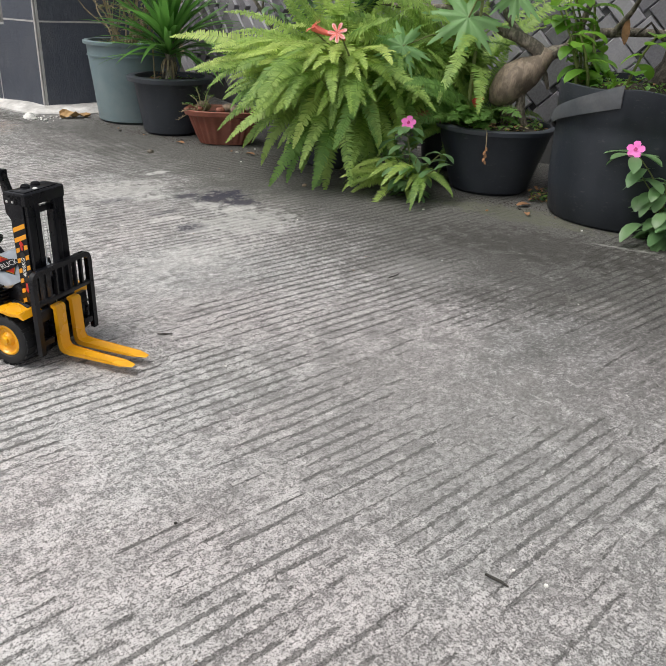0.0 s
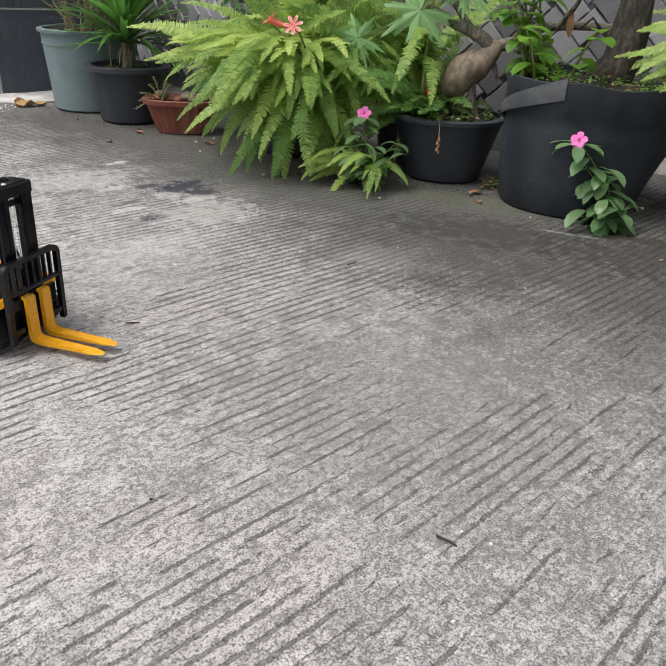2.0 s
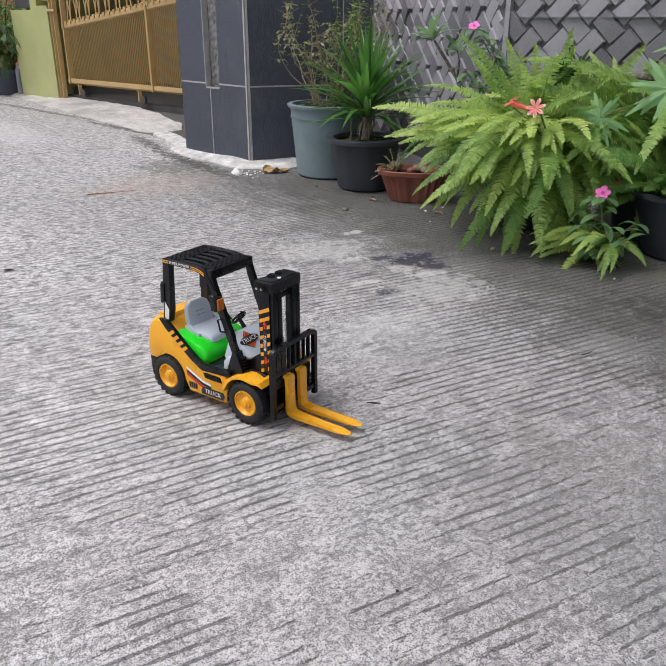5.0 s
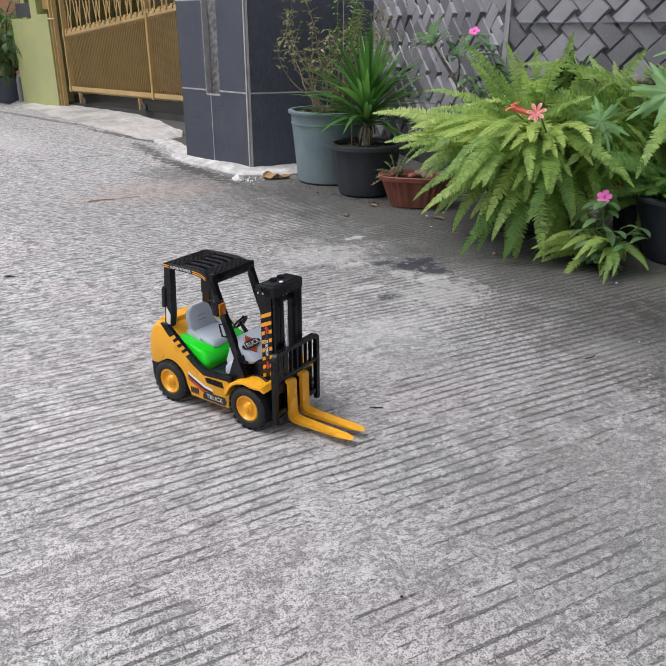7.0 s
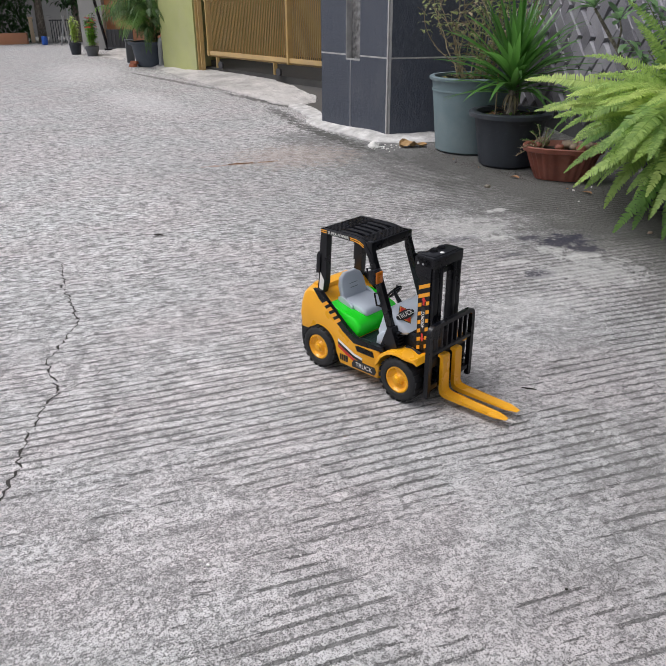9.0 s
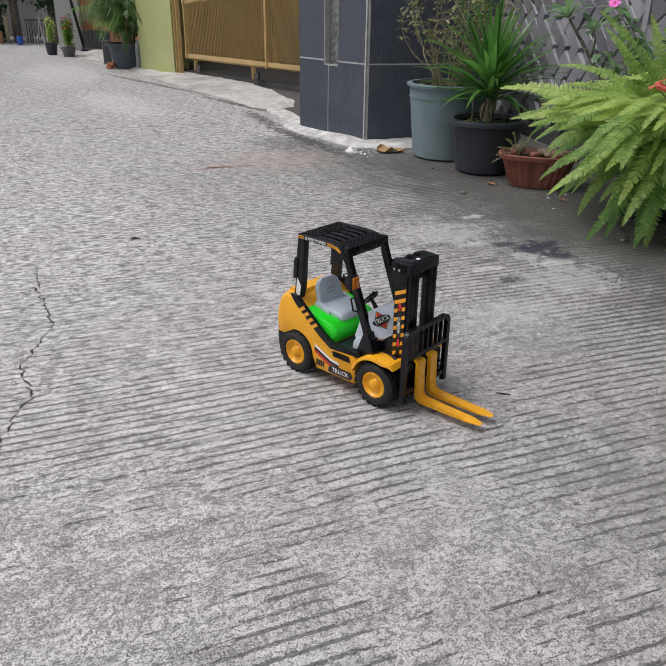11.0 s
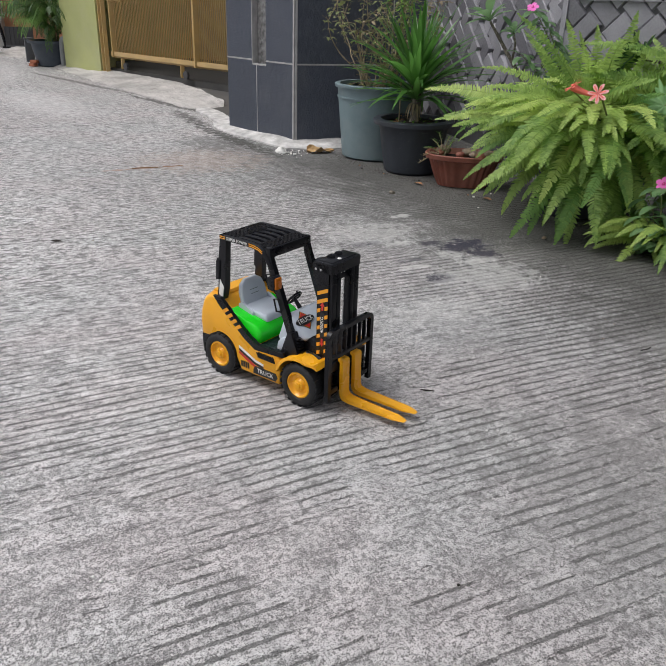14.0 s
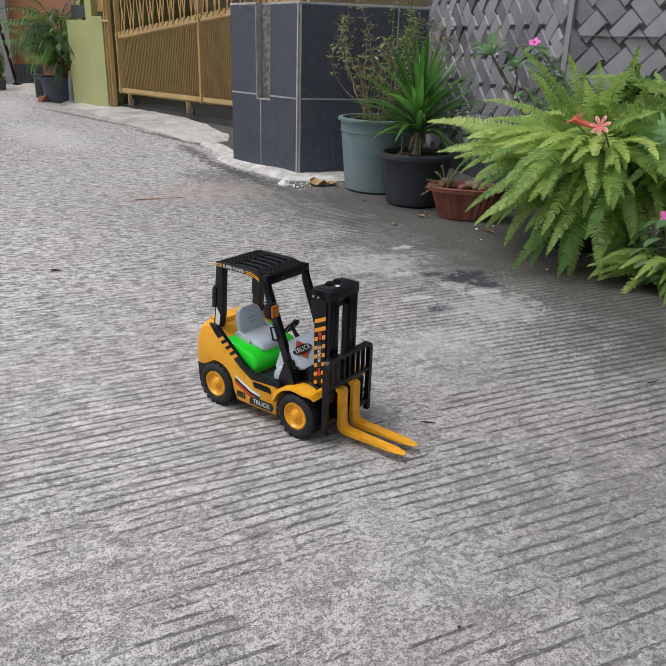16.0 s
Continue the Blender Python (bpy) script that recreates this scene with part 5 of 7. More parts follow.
        blade(bm, Vector(at) - w * 0.02 * (1 - i / count), d, w, length * rng.uniform(0.75, 1.1), width * rng.uniform(0.8, 1.1), droop * rng.uniform(0.4, 1.3), 0.3, 6,
              lambda q: (0.15, 0.4, 0.7, 0.95, 1.0, 0.8, 0.05)[round(q * 6)])
        part(name, bm, mat, parent, label if i == 0 else "", smooth=50)


def adenium():
    t = thing("desert_rose", "desert rose bonsai with a swollen brown trunk in the basin", "bonsai", pose(BA[0], BA[1], -0.02))
    bm = bmesh.new()
    pts = [(0.008, -0.009, 0.338), (0.008, -0.009, 0.350), (0.009, -0.005, 0.369), (0.025, 0.007, 0.401), (0.048, 0.023, 0.433), (0.084, 0.047, 0.464), (0.110, 0.066, 0.489), (0.124, 0.075, 0.515), (0.132, 0.080, 0.540)]
    tube(pts, [0.016, 0.036, 0.053, 0.064, 0.067, 0.057, 0.041, 0.032, 0.024], 32, bm)
    for v in bm.verts:
        v.co += Vector((noise.noise(v.co * 14), noise.noise(v.co * 14 + Vector((5, 0, 0))), noise.noise(v.co * 14 + Vector((0, 7, 0))))) * 0.010 + Vector((noise.noise(v.co * 45), noise.noise(v.co * 45 + Vector((3, 0, 0))), 0)) * 0.0015
    part("caudex", bm, "caudex", t, "swollen brown trunk", smooth=70)
    for a, b, c, r in (((0.068, 0.030, 0.385), (0.076, 0.036, 0.347), (0.050, 0.020, 0.285), 0.022), ((0.072, 0.035, 0.345), (0.085, 0.04, 0.30), (0.115, 0.066, 0.225), 0.019), ((0.030, 0.006, 0.345), (0.036, 0.004, 0.30), (0.045, -0.01, 0.235), 0.026), ((0.104, 0.060, 0.500), (0.132, 0.080, 0.455), (0.148, 0.090, 0.404), 0.013)):
        part("root", tube([a, b, c], [r, r * 0.8, r * 0.45], 10), "bark", t, smooth=70)
    def limb(points, r0, r1):
        k = len(points)
        return part("limb", tube(points, [r0 + (r1 - r0) * i / (k - 1) for i in range(k)], 8), "bark", t, smooth=70)
    limb([(0.113, 0.068, 0.515), (0.098, 0.056, 0.540), (0.078, 0.044, 0.555), (0.037, 0.015, 0.579), (-0.003, -0.003, 0.592)], 0.027, 0.020)
    limb([(0.0, 0.0, 0.585), (-0.10, -0.02, 0.635), (-0.22, -0.05, 0.660), (-0.34, -0.09, 0.662), (-0.44, -0.12, 0.660), (-0.52, -0.14, 0.668)], 0.018, 0.007)
    limb([(0.060, 0.033, 0.565), (0.0, 0.05, 0.60), (-0.06, 0.06, 0.65), (-0.10, 0.06, 0.74)], 0.016, 0.010)
    limb([(0.113, 0.068, 0.515), (0.146, 0.092, 0.533), (0.173, 0.112, 0.541), (0.215, 0.15, 0.58), (0.261, 0.185, 0.603), (0.34, 0.24, 0.612), (0.42, 0.30, 0.612), (0.68, 0.40, 0.63)], 0.026, 0.011)
    limb([(0.173, 0.12, 0.545), (0.22, 0.11, 0.60), (0.25, 0.10, 0.68), (0.30, 0.08, 0.82)], 0.016, 0.008)
    limb([(0.30, 0.21, 0.608), (0.33, 0.20, 0.64), (0.37, 0.18, 0.68), (0.42, 0.14, 0.74)], 0.013, 0.006)
    rosette("leaf", "leaf_dark", t, (-0.53, -0.143, 0.672), (-0.65, -0.35, 0.65), 20, 0.120, 0.044, 31, 0.9, "dark waxy leaf")
    rosette("young_leaf", "fern_yellow", t, (-0.565, -0.16, 0.690), (-0.5, -0.3, 0.7), 14, 0.062, 0.011, 35, 0.4, "narrow pale young leaf")
    rosette("leaf", "leaf_dark", t, (-0.10, 0.06, 0.75), (-0.1, -0.2, 1), 9, 0.10, 0.038, 32)
    rosette("leaf", "leaf", t, (0.30, 0.04, 0.83), (0.1, -0.2, 1), 9, 0.10, 0.04, 33)
    rosette("leaf", "leaf", t, (0.46, -0.06, 0.75), (0.2, -0.2, 1), 9, 0.10, 0.04, 34)
    bm = bmesh.new()
    blade(bm, (0.355, 0.19, 0.655), (0.1, -0.1, -1), (0, -1, 0.1), 0.085, 0.03, 0.1, 0.3, 5)
    part("dead_leaf", bm, "dry", t, "hanging dry orange leaf", smooth=50)
    for x, y, z in ((-0.040, -0.080, 0.352), (-0.026, -0.076, 0.358), (-0.055, -0.070, 0.346), (-0.033, -0.088, 0.338)):
        bm = bmesh.new()
        petals(bm, (x, y, z), (0.4, -0.8, 0.4), 0.013, 0.011)
        part("red_flower", bm, "red", t, "small red flower", smooth=50)
    hook = part("dead_stalk", tube([(0.095, -0.165, 0.255), (0.098, -0.192, 0.278), (0.116, -0.202, 0.266), (0.121, -0.205, 0.215)], 0.0018, 5), "straw", t)
    bm = bmesh.new()
    for k in range(7):
        a = k * 2.1
        blade(bm, (0.121, -0.205, 0.22 - 0.008 * k), (math.cos(a), math.sin(a), -1.6), (0, -1, 0.2), 0.018, 0.009, 0.3, 0.5, 3)
    part("dead_leaf", bm, "dry", hook, "shrivelled brown leaf", smooth=50)


adenium()


def papaya():
    t = thing("papaya_seedling", "young papaya with large lobed leaves in the basin", "plant", pose(BA[0] - 0.06, BA[1] - 0.10, 0.25))
    st = [part("stem", tube([(x, y, 0), (x * 1.1, y, 0.2), (x * 1.2 + 0.01, y, h)], [0.008, 0.007, 0.005], 8), "stem", t) for x, y, h in ((0.0, 0.0, 0.46), (-0.09, 0.02, 0.30))]
    def lobed(at, n, facing, radius, stalk_from, seed):
        """A papaya leaf: seven long lobes, each cut again, cupped a little."""
        rng = random.Random(seed)
        n, f = Vector(n).normalized(), Vector(facing).normalized()
        f = (f - n * f.dot(n)).normalized()
        s = n.cross(f)
        size = [rng.uniform(0.88, 1.1) for _ in range(8)]
        bm = bmesh.new()
        rings, count = [], 252
        for q in (0.12, 0.4, 0.7, 1.0):
            row = []
            for i in range(count):
                a = -math.pi + 2 * math.pi * i / count
                w = a / radians(46)
                k = max(-3, min(3, round(w)))
                off = abs(w - k)
                lobe = max(0.0, 1 - (off / 0.5) ** 1.25) if off < 0.5 else 0.0
                teeth = 0.5 + 0.5 * math.cos(off * 2 * math.pi / 0.26)
                r = radius * (0.32 + size[k + 3] * (0.70 - 0.05 * abs(k)) * lobe ** 0.6 * (0.54 + 0.46 * teeth) * (1 - 0.9 * max(0.0, off - 0.1)))
                if abs(a) > radians(165):
                    r = radius * 0.12
                reach = min(r * q / radius, r / radius)
                d = f * math.cos(a) + s * math.sin(a)
                row.append(bm.verts.new(Vector(at) + d * radius * reach + n * radius * (0.10 * math.cos(w * 2 * math.pi) * reach - 0.30 * reach * reach)))
            rings.append(row)
        bm.faces.new(rings[0])
        for a, b in zip(rings, rings[1:]):
            for i in range(count):
                bm.faces.new((a[i], a[(i + 1) % count], b[(i + 1) % count], b[i]))
        lf = part("leaf", bm, "papaya", t, "large deeply lobed papaya leaf", smooth=60)
        mid = (Vector(stalk_from) + Vector(at)) / 2 + Vector((0, 0, 0.03))
        part("leaf_stalk", tube([stalk_from, mid, at], [0.0045, 0.0038, 0.003], 6), "stem", lf)
    lobed((-0.015, -0.04, 0.365), (0.5, -0.62, 0.55), (-0.5, -0.5, -0.55), 0.175, (0.012, 0.0, 0.42), 1)
    lobed((-0.150, -0.225, 0.262), (0.5, -0.62, 0.6), (-0.6, -0.5, -0.35), 0.13, (-0.10, 0.02, 0.28), 2)
    lobed((0.09, 0.08, 0.45), (0.45, -0.6, 0.6), (0.5, 0.1, -0.4), 0.13, (0.012, 0.0, 0.45), 3)
    lobed((0.02, 0.02, 0.52), (0.3, -0.5, 0.8), (-0.6, -0.4, -0.1), 0.14, (0.012, 0.0, 0.46), 5)


papaya()


def shrub():
    """Broad-leaved shrub and an old trunk in the nursery pot."""
    t = thing("leafy_shrub", "broad-leaved green shrub in the nursery pot", "plant", pose(-1.14, 2.525, 0.39))
    rng = random.Random(44)
    for i in range(10):
        az = radians(rng.uniform(120, 330))
        x, y = -0.08 + 0.10 * math.cos(az), -0.10 + 0.08 * math.sin(az)
        h = rng.uniform(0.10, 0.40)
        pts = [Vector((x + 0.10 * u * u * math.cos(az), y + 0.07 * u * u * math.sin(az), h * u)) for u in (0, 0.35, 0.7, 1.0)]
        st = part("stem", tube(pts, [0.0055, 0.005, 0.004, 0.003], 6), "stem", t)
        for k in range(6):
            u = 0.3 + 0.7 * k / 5
            a = k * 2.3 + i
            bm = bmesh.new()
            ln = rng.uniform(0.070, 0.115)
            blade(bm, Vector((x + 0.10 * u * u * math.cos(az), y + 0.07 * u * u * math.sin(az), h * u)), (math.cos(a), math.sin(a), rng.uniform(0.1, 0.7)), (0, 0, 1), ln, ln * 0.68, rng.uniform(0.4, 1.2), 0.2, 6,
                  lambda q: math.sin(math.pi * min(1, 0.12 + 0.88 * q)) ** 0.6)
            part("leaf", bm, "leaf", st, smooth=50)
    o = thing("old_tree", "thick rough-barked small tree in the nursery pot", "tree", pose(BG0[0] + 0.01, BG0[1], 0.40))
    bm = bmesh.new()
    tube([(0.0, 0.0, -0.03), (0.005, 0.0, 0.0), (0.015, 0.005, 0.05), (0.035, 0.015, 0.10), (0.045, 0.02, 0.18), (0.045, 0.03, 0.30), (0.06, 0.03, 0.42), (0.08, 0.03, 0.56), (0.08, 0.03, 0.80)], [0.100, 0.092, 0.076, 0.064, 0.057, 0.053, 0.05, 0.046, 0.042], 30, bm)
    for v in bm.verts:
        v.co += Vector((noise.noise(v.co * 16), noise.noise(v.co * 16 + Vector((5, 0, 0))), 0)) * 0.016 + Vector((noise.noise(v.co * 60), noise.noise(v.co * 60 + Vector((5, 0, 0))), 0)) * 0.005
    part("trunk", bm, "bark_dark", o, smooth=60)
    part("limb", tube([(0.03, -0.02, 0.14), (-0.02, -0.07, 0.20), (-0.04, -0.09, 0.23), (-0.08, -0.10, 0.19)], [0.008, 0.006, 0.005, 0.003], 6), "bark_dark", o)
    part("limb", tube([(0.05, 0.0, 0.33), (-0.02, -0.06, 0.38), (-0.10, -0.10, 0.50), (-0.14, -0.1, 0.62)], [0.02, 0.015, 0.011, 0.007], 8), "bark", o)
    for i in range(40):
        a = i * 2.4
        bm = bmesh.new()
        blade(bm, (0.08 + 0.12 * math.cos(a) * (i % 5) / 4, 0.03 + 0.12 * math.sin(a) * (i % 5) / 4, 0.66 + 0.006 * i), (math.cos(a), math.sin(a), rng.uniform(-0.2, 0.7)), (0, 0, 1), rng.uniform(0.06, 0.10), rng.uniform(0.03, 0.05), 0.8, 0.2, 5)
        part("leaf", bm, "leaf_dark", o, smooth=50)


shrub()


def coral_flowers():
    t = thing("flowering_stalk", "coral pink trumpet flowers rising from the fern", "flower", pose(-1.93, 1.90, 0.285) @ Matrix.Diagonal((1.08, 1.08, 1.08, 1)))
    part("stem", tube([(-0.04, 0.12, 0.0), (-0.02, 0.05, 0.14), (0.0, -0.03, 0.238)], [0.004, 0.0035, 0.003], 6), "stem", t)
    part("stem", tube([(-0.02, 0.05, 0.12), (-0.07, -0.01, 0.20), (-0.10, -0.06, 0.245)], [0.003, 0.003, 0.0025], 6), "stem", t)
    bm = bmesh.new()
    petals(bm, (0.005, -0.05, 0.245), (0.45, -0.75, 0.45), 0.033, 0.0125, 7, 0.3)
    f = part("flower", bm, "rose", t, "pale pink flower edged in coral", smooth=50)
    bm = bmesh.new()
    petals(bm, (0.007, -0.054, 0.247), (0.45, -0.75, 0.45), 0.026, 0.0045, 7, 0.3)
    part("flower_streak", bm, "coral", f, smooth=50)
    part("trumpet", tube([(-0.02, -0.0, 0.225), (-0.005, -0.03, 0.236), (0.005, -0.05, 0.245)], [0.006, 0.009, 0.013], 10), "coral", f)
    part("bud", tube([(-0.03, -0.03, 0.236), (-0.05, -0.045, 0.242), (-0.075, -0.06, 0.25), (-0.092, -0.07, 0.258)], [0.005, 0.008, 0.011, 0.013], 10), "coral", t, "coral red trumpet flower")
    bm = bmesh.new()
    petals(bm, (-0.088, -0.07, 0.258), (-0.25, -0.5, 0.8), 0.033, 0.011, 6)
    part("flower", bm, "coral", t, "coral red flower", smooth=50)


coral_flowers()


def in_planter():
    rng = random.Random(12)
    base = pose(TP[0], TP[1], 0, 0, 0, 50)
    for i in range(11):
        r = rng.uniform(0.018, 0.036)
        bm = bmesh.new()
        bmesh.ops.create_icosphere(bm, subdivisions=2, radius=r)
        for v in bm.verts:
            v.co *= 1 + 0.25 * noise.noise(v.co * 40 + Vector((i, 0, 0)))
            v.co.z *= 0.75
        s = part("stone", bm, ("pebble", "terracotta", "pebble")[i % 3], smooth=60)
        s.matrix_basis = base @ Matrix.Translation((rng.uniform(-0.12, 0.12), rng.uniform(-0.055, 0.055), 0.148 + r * 0.4))
        tagged(s, "brown stone lying in the terracotta planter", "stone", "stones in the planter")
    t = thing("succulent", "small spiky succulent trailing over the planter", "plant", base @ Matrix.Translation((-0.10, -0.02, 0.13)))
    for dx, dy, h in ((-0.03, 0.0, 0.12), (0.02, 0.03, 0.10), (-0.09, -0.04, 0.05), (-0.11, -0.06, -0.02), (0.05, -0.02, 0.09), (-0.06, 0.03, 0.08), (-0.09, -0.08, 0.02)):
        pts = [Vector((dx * u, dy * u, 0.02 * math.sin(3.1 * u) + h * u)) for u in (0, 0.3, 0.6, 1)]
        st = part("stem", tube(pts, 0.0025, 5), "straw", t)
        bm = bmesh.new()
        for k in range(26):
            u = 0.2 + 0.8 * k / 25
            a = k * 2.4
            blade(bm, (dx * u, dy * u, 0.02 * math.sin(3.1 * u) + h * u), (math.cos(a), math.sin(a), 0.6), (0, 0, 1), 0.016, 0.004, 0.2, 0.2, 2)
        part("leaves", bm, "fern_dark" if h > 0.03 else "straw", st, smooth=50)["kind"] = "stuff"


in_planter()


def weeds(label, x, y, z, r, count, seed, mats):
    """Low tangle of small leaves and bits over the soil of a pot."""
    rng = random.Random(seed)
    t = thing("weeds", label, "weeds", pose(x, y, z))
    for mat, share in mats:
        bm = bmesh.new()
        for k in range(int(count * share)):
            a, d, b = rng.uniform(0, 6.28), r * math.sqrt(rng.random()), rng.uniform(0, 6.28)
            s = rng.uniform(0.012, 0.030)
            blade(bm, (d * math.cos(a), d * math.sin(a), rng.uniform(0.0, 0.035)), (math.cos(b), math.sin(b), rng.uniform(-0.1, 1.0)), (0, 0, 1), s, s * 0.5, 0.6, 0.25, 3)
        part("leaves", bm, mat, t, smooth=50)["kind"] = "stuff"


weeds("low weeds and dry bits in the basin", BA[0], BA[1], 0.232, 0.18, 420, 3, (("fern_dark", 0.4), ("leaf", 0.25), ("dry", 0.2), ("straw", 0.15)))
weeds("low weeds over the soil of the nursery pot", -1.07, 2.53, 0.425, 0.29, 380, 4, (("leaf", 0.4), ("fern_dark", 0.4), ("dry", 0.2)))
weeds("moss and tiny weeds between the basin and nursery pot", -1.40, 2.47, 0.0, 0.07, 120, 5, (("leaf_dark", 0.4), ("fern_dark", 0.3), ("dry", 0.3)))
weeds("low weeds in the black pot under the pandan", BP[0], BP[1], 0.235, 0.12, 120, 6, (("leaf", 0.5), ("dry", 0.5)))
weeds("dry grass and weeds in the grey pot", GP[0], GP[1], 0.37, 0.17, 260, 7, (("straw", 0.6), ("fern_yellow", 0.4)))


def young_rose():
    t = thing("young_desert_rose", "slim young desert rose rising behind the fern", "plant", pose(-2.68, 2.37, 0.20))
    part("stem", tube([(0, 0, 0), (-0.08, -0.05, 0.18), (-0.20, -0.14, 0.38), (-0.25, -0.19, 0.48), (-0.285, -0.225, 0.55)], [0.012, 0.011, 0.009, 0.008, 0.006], 8), "bark", t)
    part("twig", tube([(-0.20, -0.14, 0.38), (-0.19, -0.14, 0.46), (-0.20, -0.15, 0.51)], [0.006, 0.005, 0.003], 6), "bark", t)
    rosette("leaf", "leaf_blue", t, (-0.29, -0.23, 0.57), (-0.2, -0.2, 1), 16, 0.125, 0.036, 41)
    rosette("leaf", "leaf_blue", t, (-0.20, -0.15, 0.515), (0.1, -0.3, 1), 10, 0.085, 0.03, 42)


young_rose()


# ---- toy forklift ----
def arc(cx, cz, r, a0, a1, k):
    return [(cx + r * math.cos(radians(a0 + (a1 - a0) * i / k)), cz + r * math.sin(radians(a0 + (a1 - a0) * i / k))) for i in range(k + 1)]


def toy_wheel(parent, x, y, side):
    """side: -1 right, 1 left; the hub faces outwards."""
    w = part("wheel", lathe([(0.006, -0.017), (0.024, -0.017), (0.026, 0.005), (0.006, 0.008)], 20), "black", parent,
             at=axes((x, y, 0.0488), (1, 0, 0), (0, 0, -side)) @ Matrix.Scale(1.02, 4))
    t = lathe([(0.029, -0.021), (0.046, -0.021), (0.0495, -0.017), (0.050, 0.013), (0.0485, 0.017), (0.0445, 0.0205), (0.0375, 0.0215), (0.0325, 0.0205), (0.0300, 0.016), (0.029, -0.014)], 40)
    if "tyre_lug" not in bpy.data.meshes:
        mesh_of("tyre_lug", box(0.0485, 0.0515, -0.0046, 0.0046, 0.0, 0.019), M["tyre"])
    for i in range(20):
        for half in (-1, 1):
            lug = new("tyre_lug", bpy.data.meshes["tyre_lug"])
            lug.parent = w
            lug.matrix_basis = Matrix.Rotation(2 * math.pi * (i + 0.25 * half) / 20, 4, "Z") @ Matrix.Translation((0, 0, min(0, half) * 0.019))
    part("tyre", t, "tyre", w)
    part("rim", lathe([(0.0300, 0.004), (0.0305, 0.0185), (0.0275, 0.0195), (0.0250, 0.0150), (0.0215, 0.0125), (0.0150, 0.0125), (0.0125, 0.0155), (0.0110, 0.0185), (0.0072, 0.0195), (0.0064, 0.0225), (0.002, 0.0232)], 32), "yellow", w, "yellow plastic hub")


def forklift():
    t = thing("toy_forklift", "yellow and black plastic toy forklift standing on the road", "toy forklift")
    HW = 0.087
    round_back = lambda x, y, z: (x + (0.030 * (abs(y) / HW) ** 2.6 * max(0.0, min(1.0, (-0.01 - x) / 0.07))), y, z)
    body = [(-0.098, 0.083), (-0.101, 0.12), (-0.096, 0.155), (-0.086, 0.184), (-0.070, 0.198), (-0.05, 0.203), (-0.014, 0.203), (0.0, 0.193), (0.05, 0.150), (0.085, 0.118), (0.115, 0.1), (0.178, 0.1), (0.192, 0.092)]
    body += [(0.19, 0.06), (0.186, 0.027), (0.066, 0.027)] + arc(0, 0.052, 0.060, -12, 148, 12)
    part("body", extrude(body, -HW, HW, 0.005, 14, round_back), "yellow", t, smooth=50)
    part("counterweight", extrude([(-0.100, 0.0835), (-0.099, 0.05), (-0.090, 0.026), (-0.05, 0.022), (-0.05, 0.04), (-0.062, 0.052), (-0.06, 0.0835)], -HW, HW, 0.004, 14, round_back), "black", t, "black lower bumper", smooth=50)
    part("chassis", box(-0.06, 0.29, -0.046, 0.046, 0.03, 0.085, 0.004), "black", t)
    # black edging along the cab sill with orange hazard stripes
    for s in (-1, 1):
        y = s * (HW + 0.0008)
        sill = [(-0.022, 0.208), (0.004, 0.208), (0.055, 0.158), (0.088, 0.127), (0.118, 0.108), (0.186, 0.108), (0.2, 0.112), (0.204, 0.098), (0.112, 0.092), (0.078, 0.113), (0.046, 0.142), (0.0, 0.184)]
        part("sill", extrude(sill, min(y, y - s * 0.010), max(y, y - s * 0.010), 0.0012), "black", t)
        for k in range(4):
            x, z = 0.018 + 0.0135 * k, 0.1835 - 0.0122 * k
            st = [(x - 0.0075, z - 0.0085), (x - 0.0005, z - 0.0150), (x + 0.0140, z - 0.0035), (x + 0.0070, z + 0.0030)]
            part("hazard_stripe", extrude(st, min(y, y + s * 0.0006), max(y, y + s * 0.0006)), "sticker_orange", t, smooth=0)
        # side stickers: white, black, red swoosh, then the black name plate
        for mat, dz in (("sticker_white", 0.011), ("sticker_black", 0.004), ("sticker_red", -0.004)):
            sw = [(0.062, 0.079 + dz), (0.115, 0.056 + dz), (0.140, 0.052 + dz), (0.140, 0.046 + dz), (0.113, 0.050 + dz), (0.062, 0.072 + dz)]
            part("swoosh", extrude(sw, min(y, y + s * 0.0004), max(y, y + s * 0.0004)), mat, t, smooth=0)
        plate = [(0.108, 0.033), (0.178, 0.033), (0.184, 0.042), (0.178, 0.051), (0.115, 0.051), (0.108, 0.042)]
        part("name_plate", extrude(plate, min(y, y + s * 0.0008), max(y, y + s * 0.0008)), "sticker_black", t, smooth=0)
        letters("TRUCK", 0.0155, "sticker_white", t, axes((0.146, y + s * 0.0012, 0.042), (-s, 0, 0), (0, 0, 1)))
        for k in range(4):
            part("label_bar", box(0.068 + 0.007 * k, 0.0728 + 0.007 * k, min(y, y + s * 0.0005), max(y, y + s * 0.0005), 0.038, 0.052), "sticker_black", t, smooth=0)
        # step tread
        part("step", extrude([(0.118, 0.088), (0.172, 0.088), (0.176, 0.076), (0.124, 0.076)], s * 0.076, s * 0.0895, 0.001), "black", t)
        for k in range(8):
            part("tread_bar", box(0.125 + 0.006 * k, 0.1285 + 0.006 * k, min(s * 0.082, s * 0.0905), max(s * 0.082, s * 0.0905), 0.079, 0.090), "black", t)
        # front mudguard
        guard = arc(0.25, 0.052, 0.067, 168, 62, 10) + [(0.300, 0.118), (0.310, 0.105), (0.306, 0.103), (0.297, 0.111)] + arc(0.25, 0.052, 0.061, 62, 168, 10)
